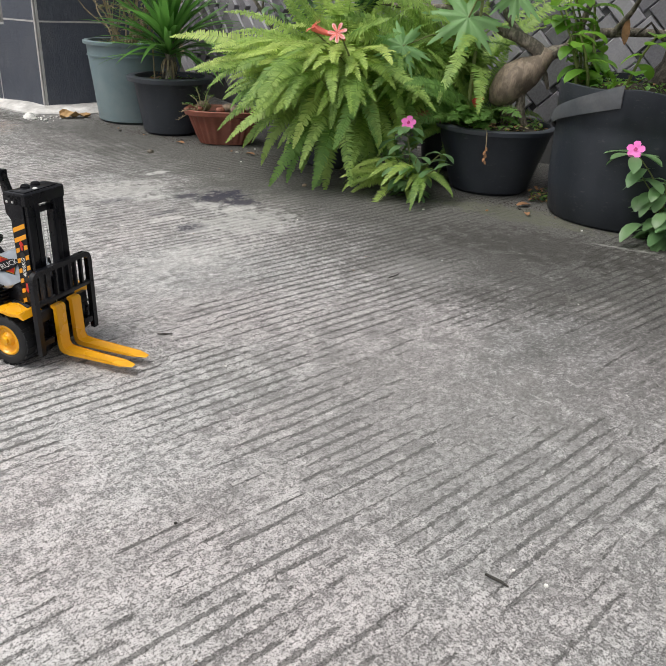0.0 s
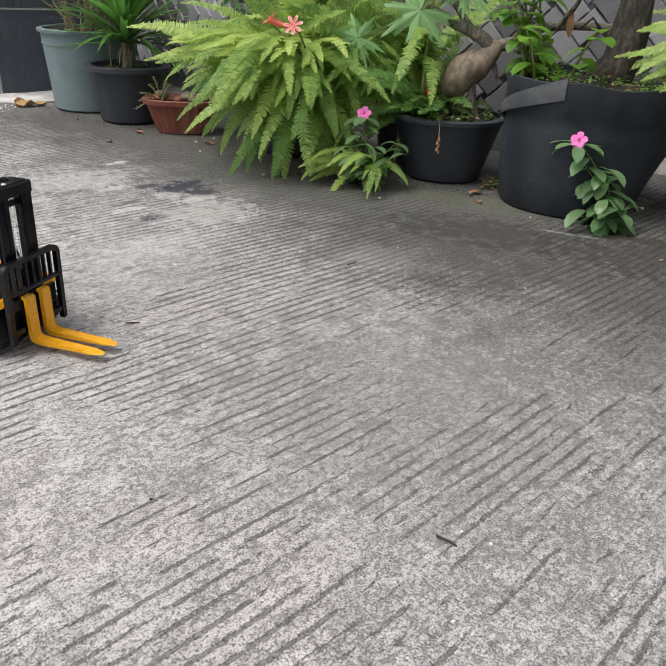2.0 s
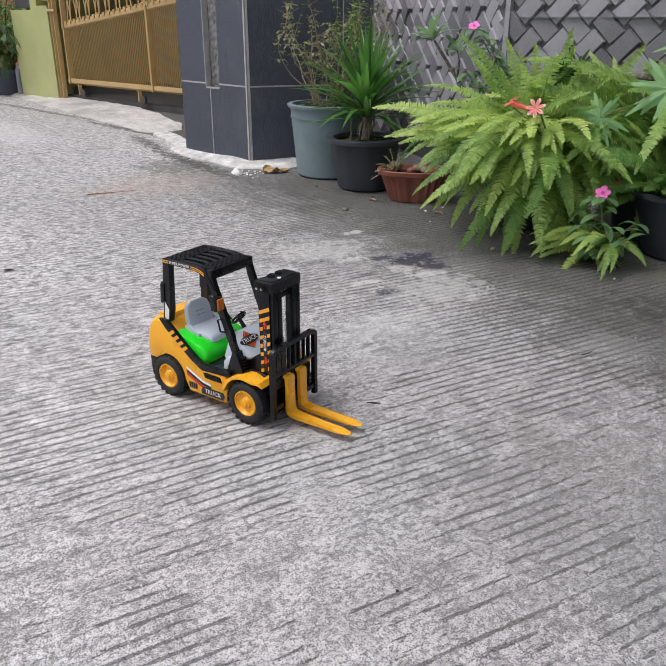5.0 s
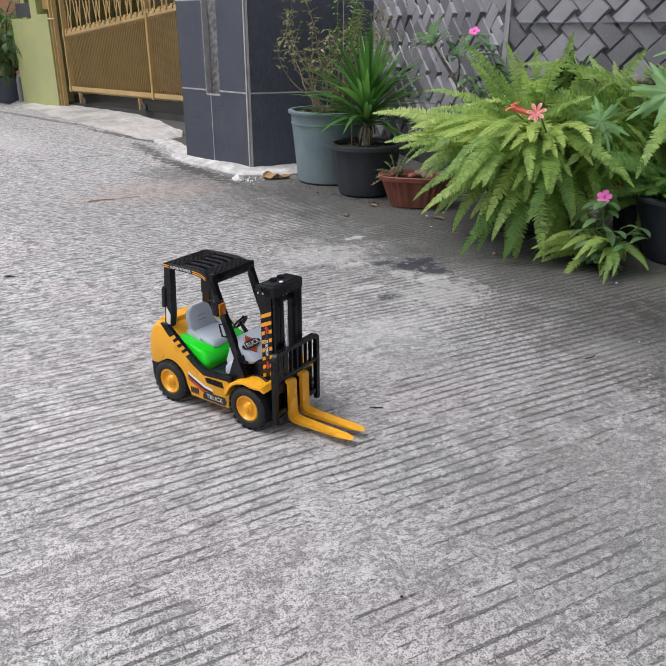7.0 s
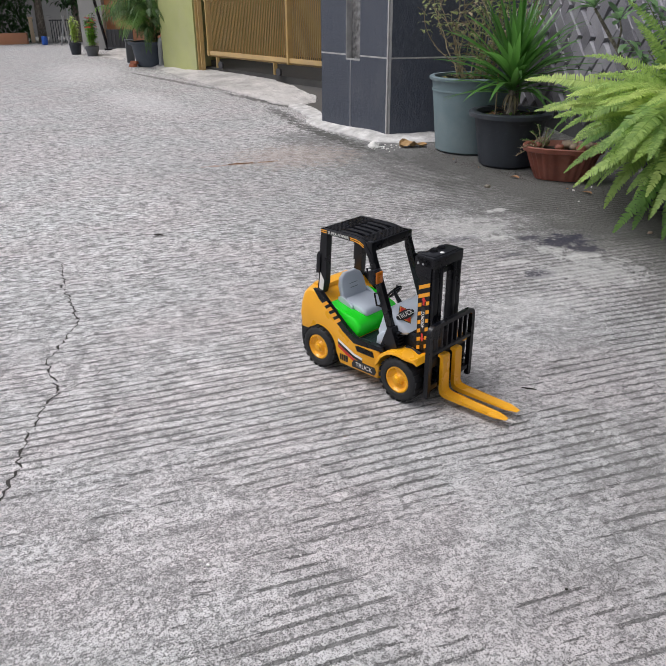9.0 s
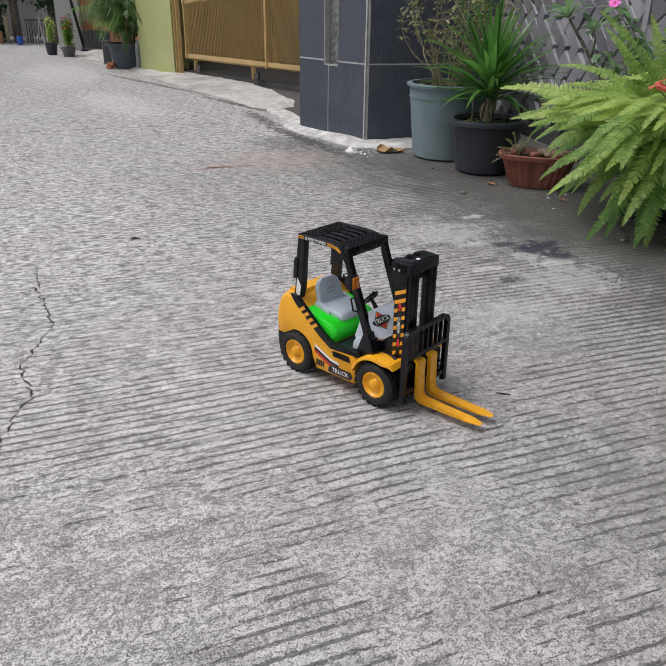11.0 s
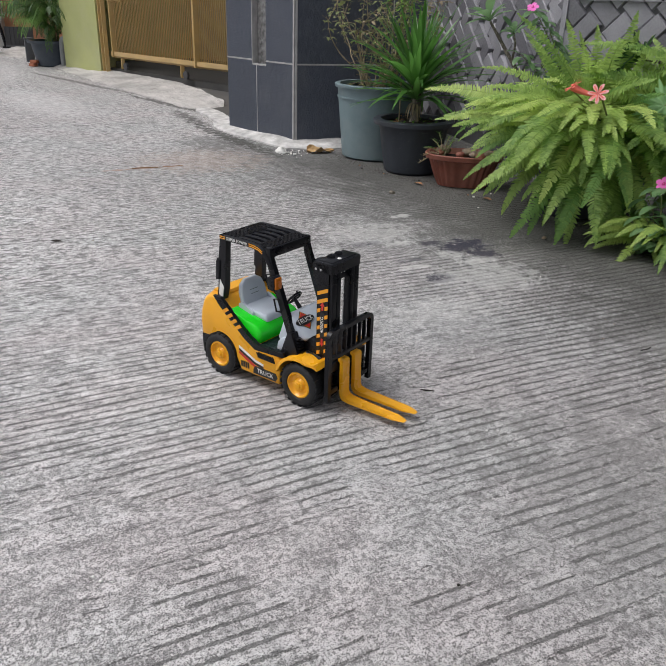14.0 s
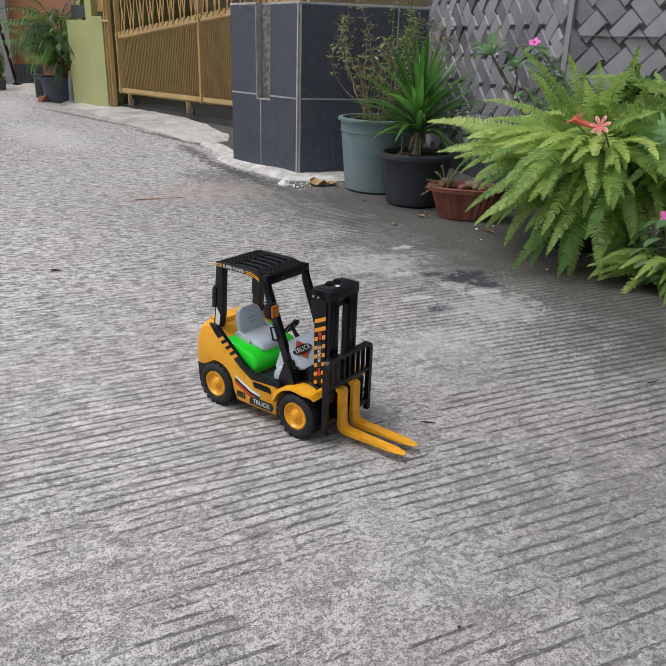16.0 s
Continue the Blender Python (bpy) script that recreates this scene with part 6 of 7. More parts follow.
        part("mudguard", extrude(guard, min(s * 0.046, s * 0.098), max(s * 0.046, s * 0.098), 0.002), "yellow", t, smooth=40)
        # lower front cab corner
        part("cab_corner", extrude([(0.182, 0.1), (0.205, 0.168), (0.22, 0.172), (0.236, 0.112), (0.245, 0.098)], min(s * 0.050, s * 0.080), max(s * 0.050, s * 0.080), 0.003), "black", t)
        for k in range(5):
            part("vent_bar", box(0.222, 0.2345, min(s * 0.056, s * 0.074), max(s * 0.056, s * 0.074), 0.122 + 0.007 * k, 0.1255 + 0.007 * k), "black", t, at=Matrix.Translation((-0.0018 * k - 0.0004, 0, 0)))
        for x in (0.0, 0.25):
            toy_wheel(t, x, s * 0.074, s)
    part("cab_floor", box(0.07, 0.20, -0.072, 0.072, 0.094, 0.101, 0.001), "floor_green", t)
    for k in range(9):
        part("floor_rib", box(0.118 + 0.008 * k, 0.121 + 0.008 * k, -0.06, 0.06, 0.101, 0.1022), "floor_green", t)
    part("front_body", extrude([(0.19, 0.03), (0.19, 0.10), (0.206, 0.146), (0.246, 0.157), (0.266, 0.150), (0.276, 0.125), (0.278, 0.06), (0.272, 0.03)], -0.050, 0.050, 0.004), "black", t)
    part("dashboard", extrude([(0.164, 0.101), (0.165, 0.14), (0.173, 0.184), (0.182, 0.204), (0.198, 0.209), (0.226, 0.182), (0.248, 0.158), (0.240, 0.148), (0.212, 0.142), (0.200, 0.101)], -0.061, 0.061, 0.010, segments=3), "toy_grey", t, "grey plastic dashboard cowl", smooth=60)
    for s in (-1, 1):
        part("dash_wing", extrude([(0.160, 0.101), (0.163, 0.125), (0.178, 0.142), (0.204, 0.150), (0.222, 0.125), (0.215, 0.101)], min(s * 0.040, s * 0.066), max(s * 0.040, s * 0.066), 0.006, segments=3), "toy_grey", t, smooth=60)
    # diamond badge on the front slope of the cowl
    n0 = axes((0.2190, -0.034, 0.1914), (0, 1, 0), (-0.028, 0, 0.029))
    for r, mat, h in ((0.0235, "sticker_black", 0.0004), (0.0215, "sticker_orange", 0.0008), (0.0195, "sticker_red", 0.0012)):
        part("badge", slab([(r, 0), (0, r), (-r, 0), (0, -r)], 0, h), mat, t, at=n0, smooth=0)
    part("badge_plate", slab([(0.030 * math.cos(a), 0.0102 * math.sin(a)) for a in (2 * math.pi * i / 20 for i in range(20))], 0, 0.0017), "sticker_black", t, at=n0, smooth=0)
    letters("TRUCK", 0.0158, "sticker_white", t, n0 @ Matrix.Translation((0, 0, 0.002)))
    # seat
    green = extrude([(0.002, 0.101), (-0.002, 0.165), (0.004, 0.180), (0.06, 0.164), (0.100, 0.154), (0.117, 0.140), (0.121, 0.120), (0.112, 0.101)], -0.076, 0.076, 0.010, segments=3)
    part("seat_base", green, "toy_green", t, "glossy bright green seat base", smooth=60)
    part("seat_cushion", extrude([(0.030, 0.156), (0.032, 0.181), (0.06, 0.177), (0.096, 0.171), (0.107, 0.164), (0.107, 0.150)], -0.042, 0.042, 0.008, segments=3), "toy_grey", t, "grey plastic seat", smooth=60)
    back = extrude([(-0.037, 0.0), (-0.042, 0.02), (-0.041, 0.042), (-0.034, 0.060), (-0.018, 0.070), (0.018, 0.070), (0.034, 0.060), (0.041, 0.042), (0.042, 0.02), (0.037, 0.0)], -0.007, 0.007, 0.005, segments=3)
    part("seat_back", back, "toy_grey", t, at=axes((0.034, 0, 0.166), (0, -1, 0), (0.96, 0, 0.28)), smooth=60)
    for k in range(2):
        part("seat_seam", box(-0.013, 0.013, 0.0068, 0.0078, 0.030 + 0.010 * k, 0.0312 + 0.010 * k), "toy_dark_grey", t, at=axes((0.034, 0, 0.166), (0, -1, 0), (0.96, 0, 0.28)))
    for s in (-1, 1):
        part("armrest", extrude([(0.022, 0.166), (0.024, 0.184), (0.034, 0.190), (0.044, 0.184), (0.07, 0.170), (0.07, 0.160)], min(s * 0.040, s * 0.048), max(s * 0.040, s * 0.048), 0.002), "toy_grey", t)
    # steering wheel, column, levers
    sw = part("steering_wheel", ring(0.0185, 0.0028, 28, 8), "black", t, at=axes((0.158, 0, 0.222), (0, 1, 0), (0.62, 0, 0.78)))
    for k in range(3):
        a = 2 * math.pi * k / 3 + 0.5
        part("spoke", tube([(0, 0, 0), (0.0185 * math.cos(a), 0.0185 * math.sin(a), 0)], 0.0022, 6), "black", sw)
    part("knob", tube([(0.0185, 0, 0), (0.0185, 0, -0.012)], 0.003, 8), "black", sw)
    part("column", tube([(0.158, 0, 0.222), (0.178, 0, 0.196), (0.186, 0, 0.182)], [0.004, 0.006, 0.008], 10), "black", t)
    for y in (-0.030, -0.042):
        lv = part("lever", tube([(0.178, y, 0.160), (0.164, y, 0.187), (0.156, y, 0.196)], 0.0018, 6), "black", t)
        part("lever_knob", lathe([(0.001, -0.004), (0.0036, -0.002), (0.0036, 0.003), (0.001, 0.005)], 10), "black", lv, at=Matrix.Translation((0.155, y, 0.198)))
    part("handbrake", tube([(0.150, 0.020, 0.102), (0.140, 0.020, 0.135), (0.128, 0.020, 0.142)], 0.002, 6), "black", t)
    part("rear_deck_ridge", extrude([(-0.058, 0.2025), (-0.05, 0.210), (-0.014, 0.210), (-0.010, 0.2025)], -0.058, 0.058, 0.003), "yellow", t)
    # rear face: yellow sticker band, warning triangle, two silver grilles
    def rear(y, z, lift=0.0):
        x = -0.1012 + (0.0 if z < 0.12 else (z - 0.12) * 0.18 if z < 0.158 else 0.0068 + (z - 0.158) * 0.38)
        return round_back(x - lift, y, z)
    def patch(y0, y1, z0, z1, mat, name, lift=0.0012):
        bm = bmesh.new()
        cols = [[bm.verts.new(rear(y0 + (y1 - y0) * i / 8, z, l)) for z, l in ((z0, lift), (z1, lift), (z1, lift - 0.0008), (z0, lift - 0.0008))] for i in range(9)]
        for a, b in zip(cols, cols[1:]):
            for k in range(4):
                bm.faces.new((a[k], a[(k + 1) % 4], b[(k + 1) % 4], b[k]))
        bm.faces.new(cols[0])
        bm.faces.new(cols[-1][::-1])
        return part(name, bm, mat, t, smooth=30)
    patch(-0.068, 0.068, 0.157, 0.177, "sticker_yellow", "rear_band")
    patch(-0.068, 0.068, 0.157, 0.1595, "sticker_red", "rear_stripe", 0.0018)
    patch(-0.068, 0.068, 0.1605, 0.1625, "sticker_black", "rear_stripe", 0.0018)
    for y, w in ((0.042, "SUPER"), (-0.042, "POWER")):
        p0, p1 = Vector(rear(y + 0.01, 0.1695, 0.002)), Vector(rear(y - 0.01, 0.1695, 0.002))
        letters(w, 0.0095, "sticker_black", t, axes((p0 + p1) / 2 + Vector((-0.0012, 0, 0)), p1 - p0, (0.3, 0, 1)))
    tri = axes(Vector(rear(0, 0.170, 0.003)), (0, -1, 0), (0.34, 0, 1))
    part("warning_sign", slab([(-0.013, -0.008), (0.013, -0.008), (0, 0.014)], 0, 0.0008), "sticker_red", t, at=tri, smooth=0)
    part("warning_mark", slab([(-0.0015, -0.004), (0.0015, -0.004), (0.0022, 0.006), (-0.0022, 0.006)], 0, 0.0013), "sticker_white", t, at=tri, smooth=0)
    letters("WARNING", 0.0042, "sticker_red", t, tri @ Matrix.Translation((0, -0.0105, 0.001)))
    for s in (-1, 1):
        w = Vector(rear(s * 0.055, 0.124)) - Vector(rear(s * 0.020, 0.124))
        part("grille_frame", extrude([(0.0, 0.012), (0.030, 0.009), (0.027, -0.011), (0.018, -0.012), (0.004, 0.0)], -0.0012, 0.0012, 0.0005), "yellow", t,
             at=axes(Vector(rear(s * 0.020, 0.124, 0.0008)), w, Vector((0, 0, 1)).cross(w)))
        for k in range(9):
            y = s * (0.024 + 0.003 * k)
            b = Vector(rear(y, 0.122, 0.0022))
            part("grille_bar", tube([b + Vector((0, 0, 0.010 - 0.0003 * k)), b + Vector((0, 0, 0.002 - 0.0016 * k))], 0.0011, 5), "silver", t)
    patch(-0.020, 0.020, 0.112, 0.113, "yellow", "seam", 0.0008)
    patch(-0.008, 0.008, 0.052, 0.054, "toy_grey", "tow_slot", 0.001)
    return t


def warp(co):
    """Stretches length and height to fit the toy to the camera's view."""
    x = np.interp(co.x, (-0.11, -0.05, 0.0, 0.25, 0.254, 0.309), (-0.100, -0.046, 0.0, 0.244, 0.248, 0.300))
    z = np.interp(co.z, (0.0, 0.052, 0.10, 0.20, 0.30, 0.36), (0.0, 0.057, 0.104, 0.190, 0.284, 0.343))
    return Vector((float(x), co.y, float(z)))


def overhead_guard(t):
    """Posts, side rails with the curved front corner, ribbed roof and the lamps on the front posts."""
    for s in (-1, 1):
        lo, hi = lambda a, b: min(s * a, s * b), lambda a, b: max(s * a, s * b)
        part("rear_post", extrude([(-0.026, 0.180), (-0.004, 0.180), (0.004, 0.215), (0.011, 0.331), (0.011, 0.342), (-0.008, 0.342), (-0.012, 0.300), (-0.018, 0.215)], lo(0.054, 0.0705), hi(0.054, 0.0705), 0.002), "black", t, smooth=30)
        part("post_cover", extrude([(-0.024, 0.232), (-0.012, 0.234), (-0.008, 0.282), (-0.016, 0.286), (-0.021, 0.278)], lo(0.056, 0.0735), hi(0.056, 0.0735), 0.0015), "black", t)
        part("post_label", extrude([(-0.016, 0.196), (-0.004, 0.190), (0.000, 0.218), (-0.012, 0.236)], lo(0.0706, 0.0714), hi(0.0706, 0.0714)), "sticker_white", t, "white sticker", smooth=0)
        rail = [(-0.008, 0.3432), (0.090, 0.3432), (0.112, 0.3405), (0.128, 0.3330), (0.139, 0.3220), (0.152, 0.296), (0.144, 0.292), (0.131, 0.315), (0.121, 0.3245), (0.107, 0.3305), (0.090, 0.3325), (-0.008, 0.3325)]
        part("side_rail", extrude(rail, lo(0.061, 0.0715), hi(0.061, 0.0715), 0.0012), "black", t, smooth=30)
        letters("SUPER POWER", 0.0098, "sticker_white", t, axes((0.047, s * 0.0720, 0.3378), (-s, 0, 0), (0, 0, 1)))
        for dz in (-0.0022, 0.0022):
            part("stripe", extrude([(-0.006, 0.3370 + dz), (0.011, 0.3370 + dz), (0.011, 0.3392 + dz), (-0.006, 0.3392 + dz)], lo(0.0716, 0.0721), hi(0.0716, 0.0721)), "sticker_orange", t, smooth=0)
            part("stripe", extrude([(0.083, 0.3368 + dz), (0.098, 0.3358 + dz), (0.110, 0.3332 + dz), (0.122, 0.3270 + dz), (0.1235, 0.3288 + dz), (0.111, 0.3352 + dz), (0.098, 0.3378 + dz), (0.083, 0.3390 + dz)], lo(0.0716, 0.0721), hi(0.0716, 0.0721)), "sticker_orange", t, smooth=0)
        part("front_post", extrude([(0.129, 0.336), (0.1425, 0.336), (0.1475, 0.308), (0.214, 0.150), (0.192, 0.150), (0.134, 0.300)], lo(0.057, 0.0690), hi(0.057, 0.0690), 0.0018), "black", t, smooth=30)
        for x, z in ((0.143, 0.268), (0.166, 0.216)):
            part("grab_loop", tube([(x + 0.004, s * 0.066, z + 0.016), (x - 0.008, s * 0.074, z + 0.014), (x, s * 0.075, z - 0.012), (x + 0.012, s * 0.066, z - 0.014)], 0.0024, 6), "black", t)
        lamp = part("lamp_housing", extrude([(0.156, 0.258), (0.170, 0.256), (0.174, 0.260), (0.174, 0.285), (0.170, 0.289), (0.154, 0.285)], lo(0.068, 0.092), hi(0.068, 0.092), 0.002), "black", t)
        part("lamp_lens", box(0.1735, 0.1785, lo(0.070, 0.0905), hi(0.070, 0.0905), 0.2595, 0.2865, 0.0025), "amber", lamp, "amber ribbed lamp lens")
    part("roof_rear_plate", box(-0.008, 0.040, -0.0610, 0.0610, 0.3355, 0.3425, 0.0012), "black", t)
    part("roof_front_plate", box(0.100, 0.1425, -0.0610, 0.0610, 0.3350, 0.3415, 0.0012), "black", t)
    for k in range(6):
        y = -0.0555 + 0.0222 * k
        part("roof_bar", extrude([(0.036, 0.3425), (0.050, 0.3450), (0.090, 0.3448), (0.105, 0.3415), (0.105, 0.3355), (0.036, 0.3355)], y - 0.0058, y + 0.0058, 0.001), "black", t)
    for k in range(21):
        y = -0.058 + 0.0058 * k
        part("roof_rib", box(-0.007, 0.039, y - 0.0014, y + 0.0014, 0.3424, 0.3440), "black", t)
        part("roof_rib", box(0.106, 0.141, y - 0.0014, y + 0.0014, 0.3414, 0.3430), "black", t)
    part("roof_beam", box(0.1300, 0.1440, -0.0700, 0.0700, 0.3190, 0.3412, 0.002), "black", t)
    for y in (-0.045, -0.036, -0.006, 0.006, 0.036, 0.045):
        part("rivet_block", box(0.1438, 0.1458, y - 0.003, y + 0.003, 0.3255, 0.3295), "black", t)
    part("roof_tail_beam", box(-0.009, 0.002, -0.061, 0.061, 0.3280, 0.3356, 0.002), "black", t)


def mast_and_forks(t):
    """An open mast of two channels a side with striped cheek plates, then the carriage, load backrest and forks."""
    mast = part("mast", extrude([(0.247, 0.312), (0.298, 0.312), (0.298, 0.332), (0.295, 0.335), (0.252, 0.335), (0.247, 0.330)], -0.051, 0.051, 0.0015), "black", t)
    part("top_cover", box(0.256, 0.292, -0.043, 0.043, 0.3348, 0.3366, 0.0008), "black", mast)
    for s in (-1, 1):
        lo, hi = lambda a, b: min(s * a, s * b), lambda a, b: max(s * a, s * b)
        part("outer_channel", box(0.272, 0.296, lo(0.035, 0.0475), hi(0.035, 0.0475), 0.020, 0.313, 0.0012), "black", mast)
        part("channel_lip", box(0.2935, 0.2975, lo(0.031, 0.0475), hi(0.031, 0.0475), 0.022, 0.313, 0.0008), "black", mast)
        part("inner_channel", box(0.279, 0.2985, lo(0.0185, 0.0300), hi(0.0185, 0.0300), 0.024, 0.313, 0.001), "black", mast)
        part("side_plate", extrude([(0.2600, 0.095), (0.2600, 0.284), (0.249, 0.296), (0.249, 0.331), (0.2900, 0.331), (0.2900, 0.095)], lo(0.0475, 0.0510), hi(0.0475, 0.0510), 0.0006), "black", mast)
        ya, yb = lo(0.0510, 0.0515), hi(0.0510, 0.0515)
        for k in range(9):
            z = 0.100 + 0.0200 * k
            for x0, x1, dz in (((0.2610, 0.2695, 0.0), (0.2808, 0.2893, 0.0088)) if 1 <= k <= 6 else ((0.2610, 0.2893, 0.0),)):
                rise = (x1 - x0) * 0.45
                part("hazard_stripe", extrude([(x0, z + dz), (x1, z + dz + rise), (x1, z + dz + rise + 0.0088), (x0, z + dz + 0.0088)], ya, yb), "sticker_orange", mast, smooth=0)
        part("load_label", extrude(arc(0.2752, 0.218, 0.0058, 0, 180, 8) + arc(0.2752, 0.172, 0.0058, 180, 360, 8), lo(0.0512, 0.0518), hi(0.0512, 0.0518)), "sticker_black", mast, "black pill-shaped load label", smooth=0)
        letters("4000KG", 0.0112, "sticker_white", mast, axes((0.2752, s * 0.0521, 0.195), (0, 0, 1), (s, 0, 0)))
        for z, d in ((0.236, 1), (0.154, -1)):
            ar = [(0.2752, z + d * 0.011), (0.2812, z + d * 0.002), (0.2776, z + d * 0.002), (0.2776, z - d * 0.008), (0.2728, z - d * 0.008), (0.2728, z + d * 0.002), (0.2692, z + d * 0.002)]
            part("arrow", extrude(ar, lo(0.0512, 0.0519), hi(0.0512, 0.0519)), "sticker_red", mast, smooth=0)
        for x in (0.2555, 0.2685):
            part("screw", lathe([(0.0005, 0), (0.0028, 0), (0.0024, 0.0012), (0.0005, 0.0014)], 10), "silver", mast, at=axes((x, s * 0.0508, 0.318), (1, 0, 0), (0, 0, -s)))
        part("tilt_arm", tube([(0.236, s * 0.054, 0.118), (0.276, s * 0.054, 0.112)], 0.0055, 8), "black", mast)
        part("tilt_bolt", lathe([(0.0005, 0), (0.0042, 0), (0.0036, 0.003), (0.0005, 0.0035)], 10), "silver", mast, at=axes((0.242, s * 0.0590, 0.117), (1, 0, 0), (0, 0, -s)))
        part("chain", tube([(0.288, s * 0.0055, 0.05), (0.288, s * 0.0055, 0.315)], 0.0011, 5), "silver", mast, "thin silver chain")
        part("pulley_cover", extrude(arc(0.266, 0.336, 0.0078, 0, 180, 8), lo(0.008, 0.018), hi(0.008, 0.018), 0.0006), "black", mast)
    part("mast_hanger", box(0.282, 0.290, -0.0185, 0.0185, 0.292, 0.304, 0.001), "black", mast)
    part("lower_beam", box(0.274, 0.296, -0.036, 0.036, 0.026, 0.046, 0.001), "black", mast)
    part("cap", lathe([(0.0005, 0), (0.0048, 0), (0.0044, 0.0016), (0.0005, 0.0022)], 12), "sticker_white", mast, "white plastic cap", at=Matrix.Translation((0.286, -0.010, 0.3364)))
    car = part("carriage", box(0.2985, 0.3080, -0.070, 0.070, 0.090, 0.112, 0.001), "black", t)
    part("carriage_bar", box(0.2985, 0.3080, -0.070, 0.070, 0.040, 0.056, 0.001), "black", car)
    for s in (-1, 1):
        lo, hi = lambda a, b: min(s * a, s * b), lambda a, b: max(s * a, s * b)
        part("carriage_side", box(0.2975, 0.3080, lo(0.020, 0.034), hi(0.020, 0.034), 0.038, 0.126, 0.001), "black", car)
        part("side_cheek", box(0.2990, 0.3060, lo(0.056, 0.072), hi(0.056, 0.072), 0.056, 0.090, 0.001), "black", car)
        part("backrest_foot", box(0.3090, 0.3180, lo(0.044, 0.080), hi(0.044, 0.080), 0.046, 0.058, 0.001), "black", car)
        y = s * 0.0225
        fork = [(0.3085, 0.1120), (0.3085, 0.1180), (0.3200, 0.1180), (0.3235, 0.1140), (0.3235, 0.036), (0.3280, 0.0280), (0.3400, 0.0255), (0.4575, 0.0232), (0.4580, 0.0232), (0.474, 0.0225), (0.482, 0.0205), (0.4580, 0.0195), (0.4575, 0.0195), (0.340, 0.0165), (0.324, 0.0175), (0.3165, 0.0240), (0.3150, 0.036), (0.3150, 0.1110)]

        def taper(x, yy, z, y=y):
            k = 1.0 if x < 0.4578 else 1.0 - 0.42 * (x - 0.4578) / 0.024
            return (x, y + (yy - y) * k, z)
        part("fork", extrude(fork, y - 0.0125, y + 0.0125, 0.0012, 2, taper), "yellow", car, "yellow plastic lifting fork", smooth=30)

    def arch(w, h, r):
        return [(-w, 0.030), (-w, h - r)] + [(-w + r - r * math.cos(a), h - r + r * math.sin(a)) for a in (0.39, 0.79, 1.18)] + [(-w + r, h)]
    outer, inner = arch(0.0825, 0.1975, 0.018), arch(0.0715, 0.1880, 0.009)
    outer, inner = outer + [(-y, z) for y, z in outer[::-1]], inner + [(-y, z) for y, z in inner[::-1]]
    bm = bmesh.new()
    rows = [[bm.verts.new((x, y, z)) for x, (y, z) in ((0.3090, o), (0.3195, o), (0.3195, i), (0.3090, i))] for o, i in zip(outer, inner)]
    for a, b in zip(rows, rows[1:]):
        for k in range(4):
            bm.faces.new((a[k], a[(k + 1) % 4], b[(k + 1) % 4], b[k]))
    bm.faces.new(rows[0])
    bm.faces.new(rows[-1][::-1])
    bmesh.ops.bevel(bm, geom=[e for e in bm.edges if len(e.link_faces) == 2 and e.calc_face_angle(0) > 1.0], offset=0.0014, segments=2, affect="EDGES", profile=0.5)
    part("backrest_frame", bm, "black", car, smooth=40)
    part("backrest_rail", box(0.3095, 0.3185, -0.074, 0.074, 0.128, 0.1365, 0.001), "black", car)
    for k in range(7):
        y = -0.0534 + 0.0178 * k
        part("backrest_bar", box(0.3100, 0.3180, y - 0.0022, y + 0.0022, 0.1355, 0.1900), "black", car)


truck = forklift()
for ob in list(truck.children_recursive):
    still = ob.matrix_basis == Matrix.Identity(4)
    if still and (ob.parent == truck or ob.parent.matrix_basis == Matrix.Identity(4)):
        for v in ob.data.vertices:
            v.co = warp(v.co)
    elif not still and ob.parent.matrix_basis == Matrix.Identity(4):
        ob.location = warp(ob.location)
overhead_guard(truck)
mast_and_forks(truck)
truck.matrix_basis = pose(-1.507, 0.408, 0.0, 0, 0, 26.8) @ Matrix.Scale(0.985, 4)


# ---- litter and marks on the road ----
def litter(name, label, category, points, r, mat, group=""):
    return tagged(part(name, tube([Vector(p) for p in points], r, 6), mat), label, category, group)


litter("stick", "short dark dry stick on the road", "stick", [(-0.318, 0.704, 0.004), (-0.308, 0.704, 0.006), (-0.296, 0.708, 0.005), (-0.286, 0.710, 0.003)], [0.0018, 0.0022, 0.002, 0.0012], "crack")
litter("twig", "small dark twig on the road", "twig", [(-1.205, 0.724, 0.003), (-1.192, 0.738, 0.004), (-1.186, 0.750, 0.003)], [0.0012, 0.0020, 0.0010], "bark_dark")
litter("twig", "small dark twig on the road", "twig", [(-2.675, 0.080, 0.004), (-2.662, 0.095, 0.006), (-2.655, 0.115, 0.004)], [0.0015, 0.0042, 0.0014], "bark_dark")
litter("twig", "thin reddish twig near the kerb", "twig", [(-3.803, 0.600, 0.003), (-3.797, 0.66, 0.005), (-3.797, 0.735, 0.003)], 0.0026, "dry")
litter("twig", "thin reddish twig near the kerb", "twig", [(-3.80, 0.76, 0.003), (-3.792, 0.81, 0.004), (-3.80, 0.87, 0.003)], 0.0016, "dry")
litter("twig", "thin dark curved twig", "twig", [(-1.157, 1.376, 0.003), (-1.153, 1.396, 0.005), (-1.161, 1.416, 0.003)], 0.0016, "crack")


def pebble(x, y, r, mat, seed, label="small white pebble on the road"):
    bm = bmesh.new()
    bmesh.ops.create_icosphere(bm, subdivisions=1, radius=r)
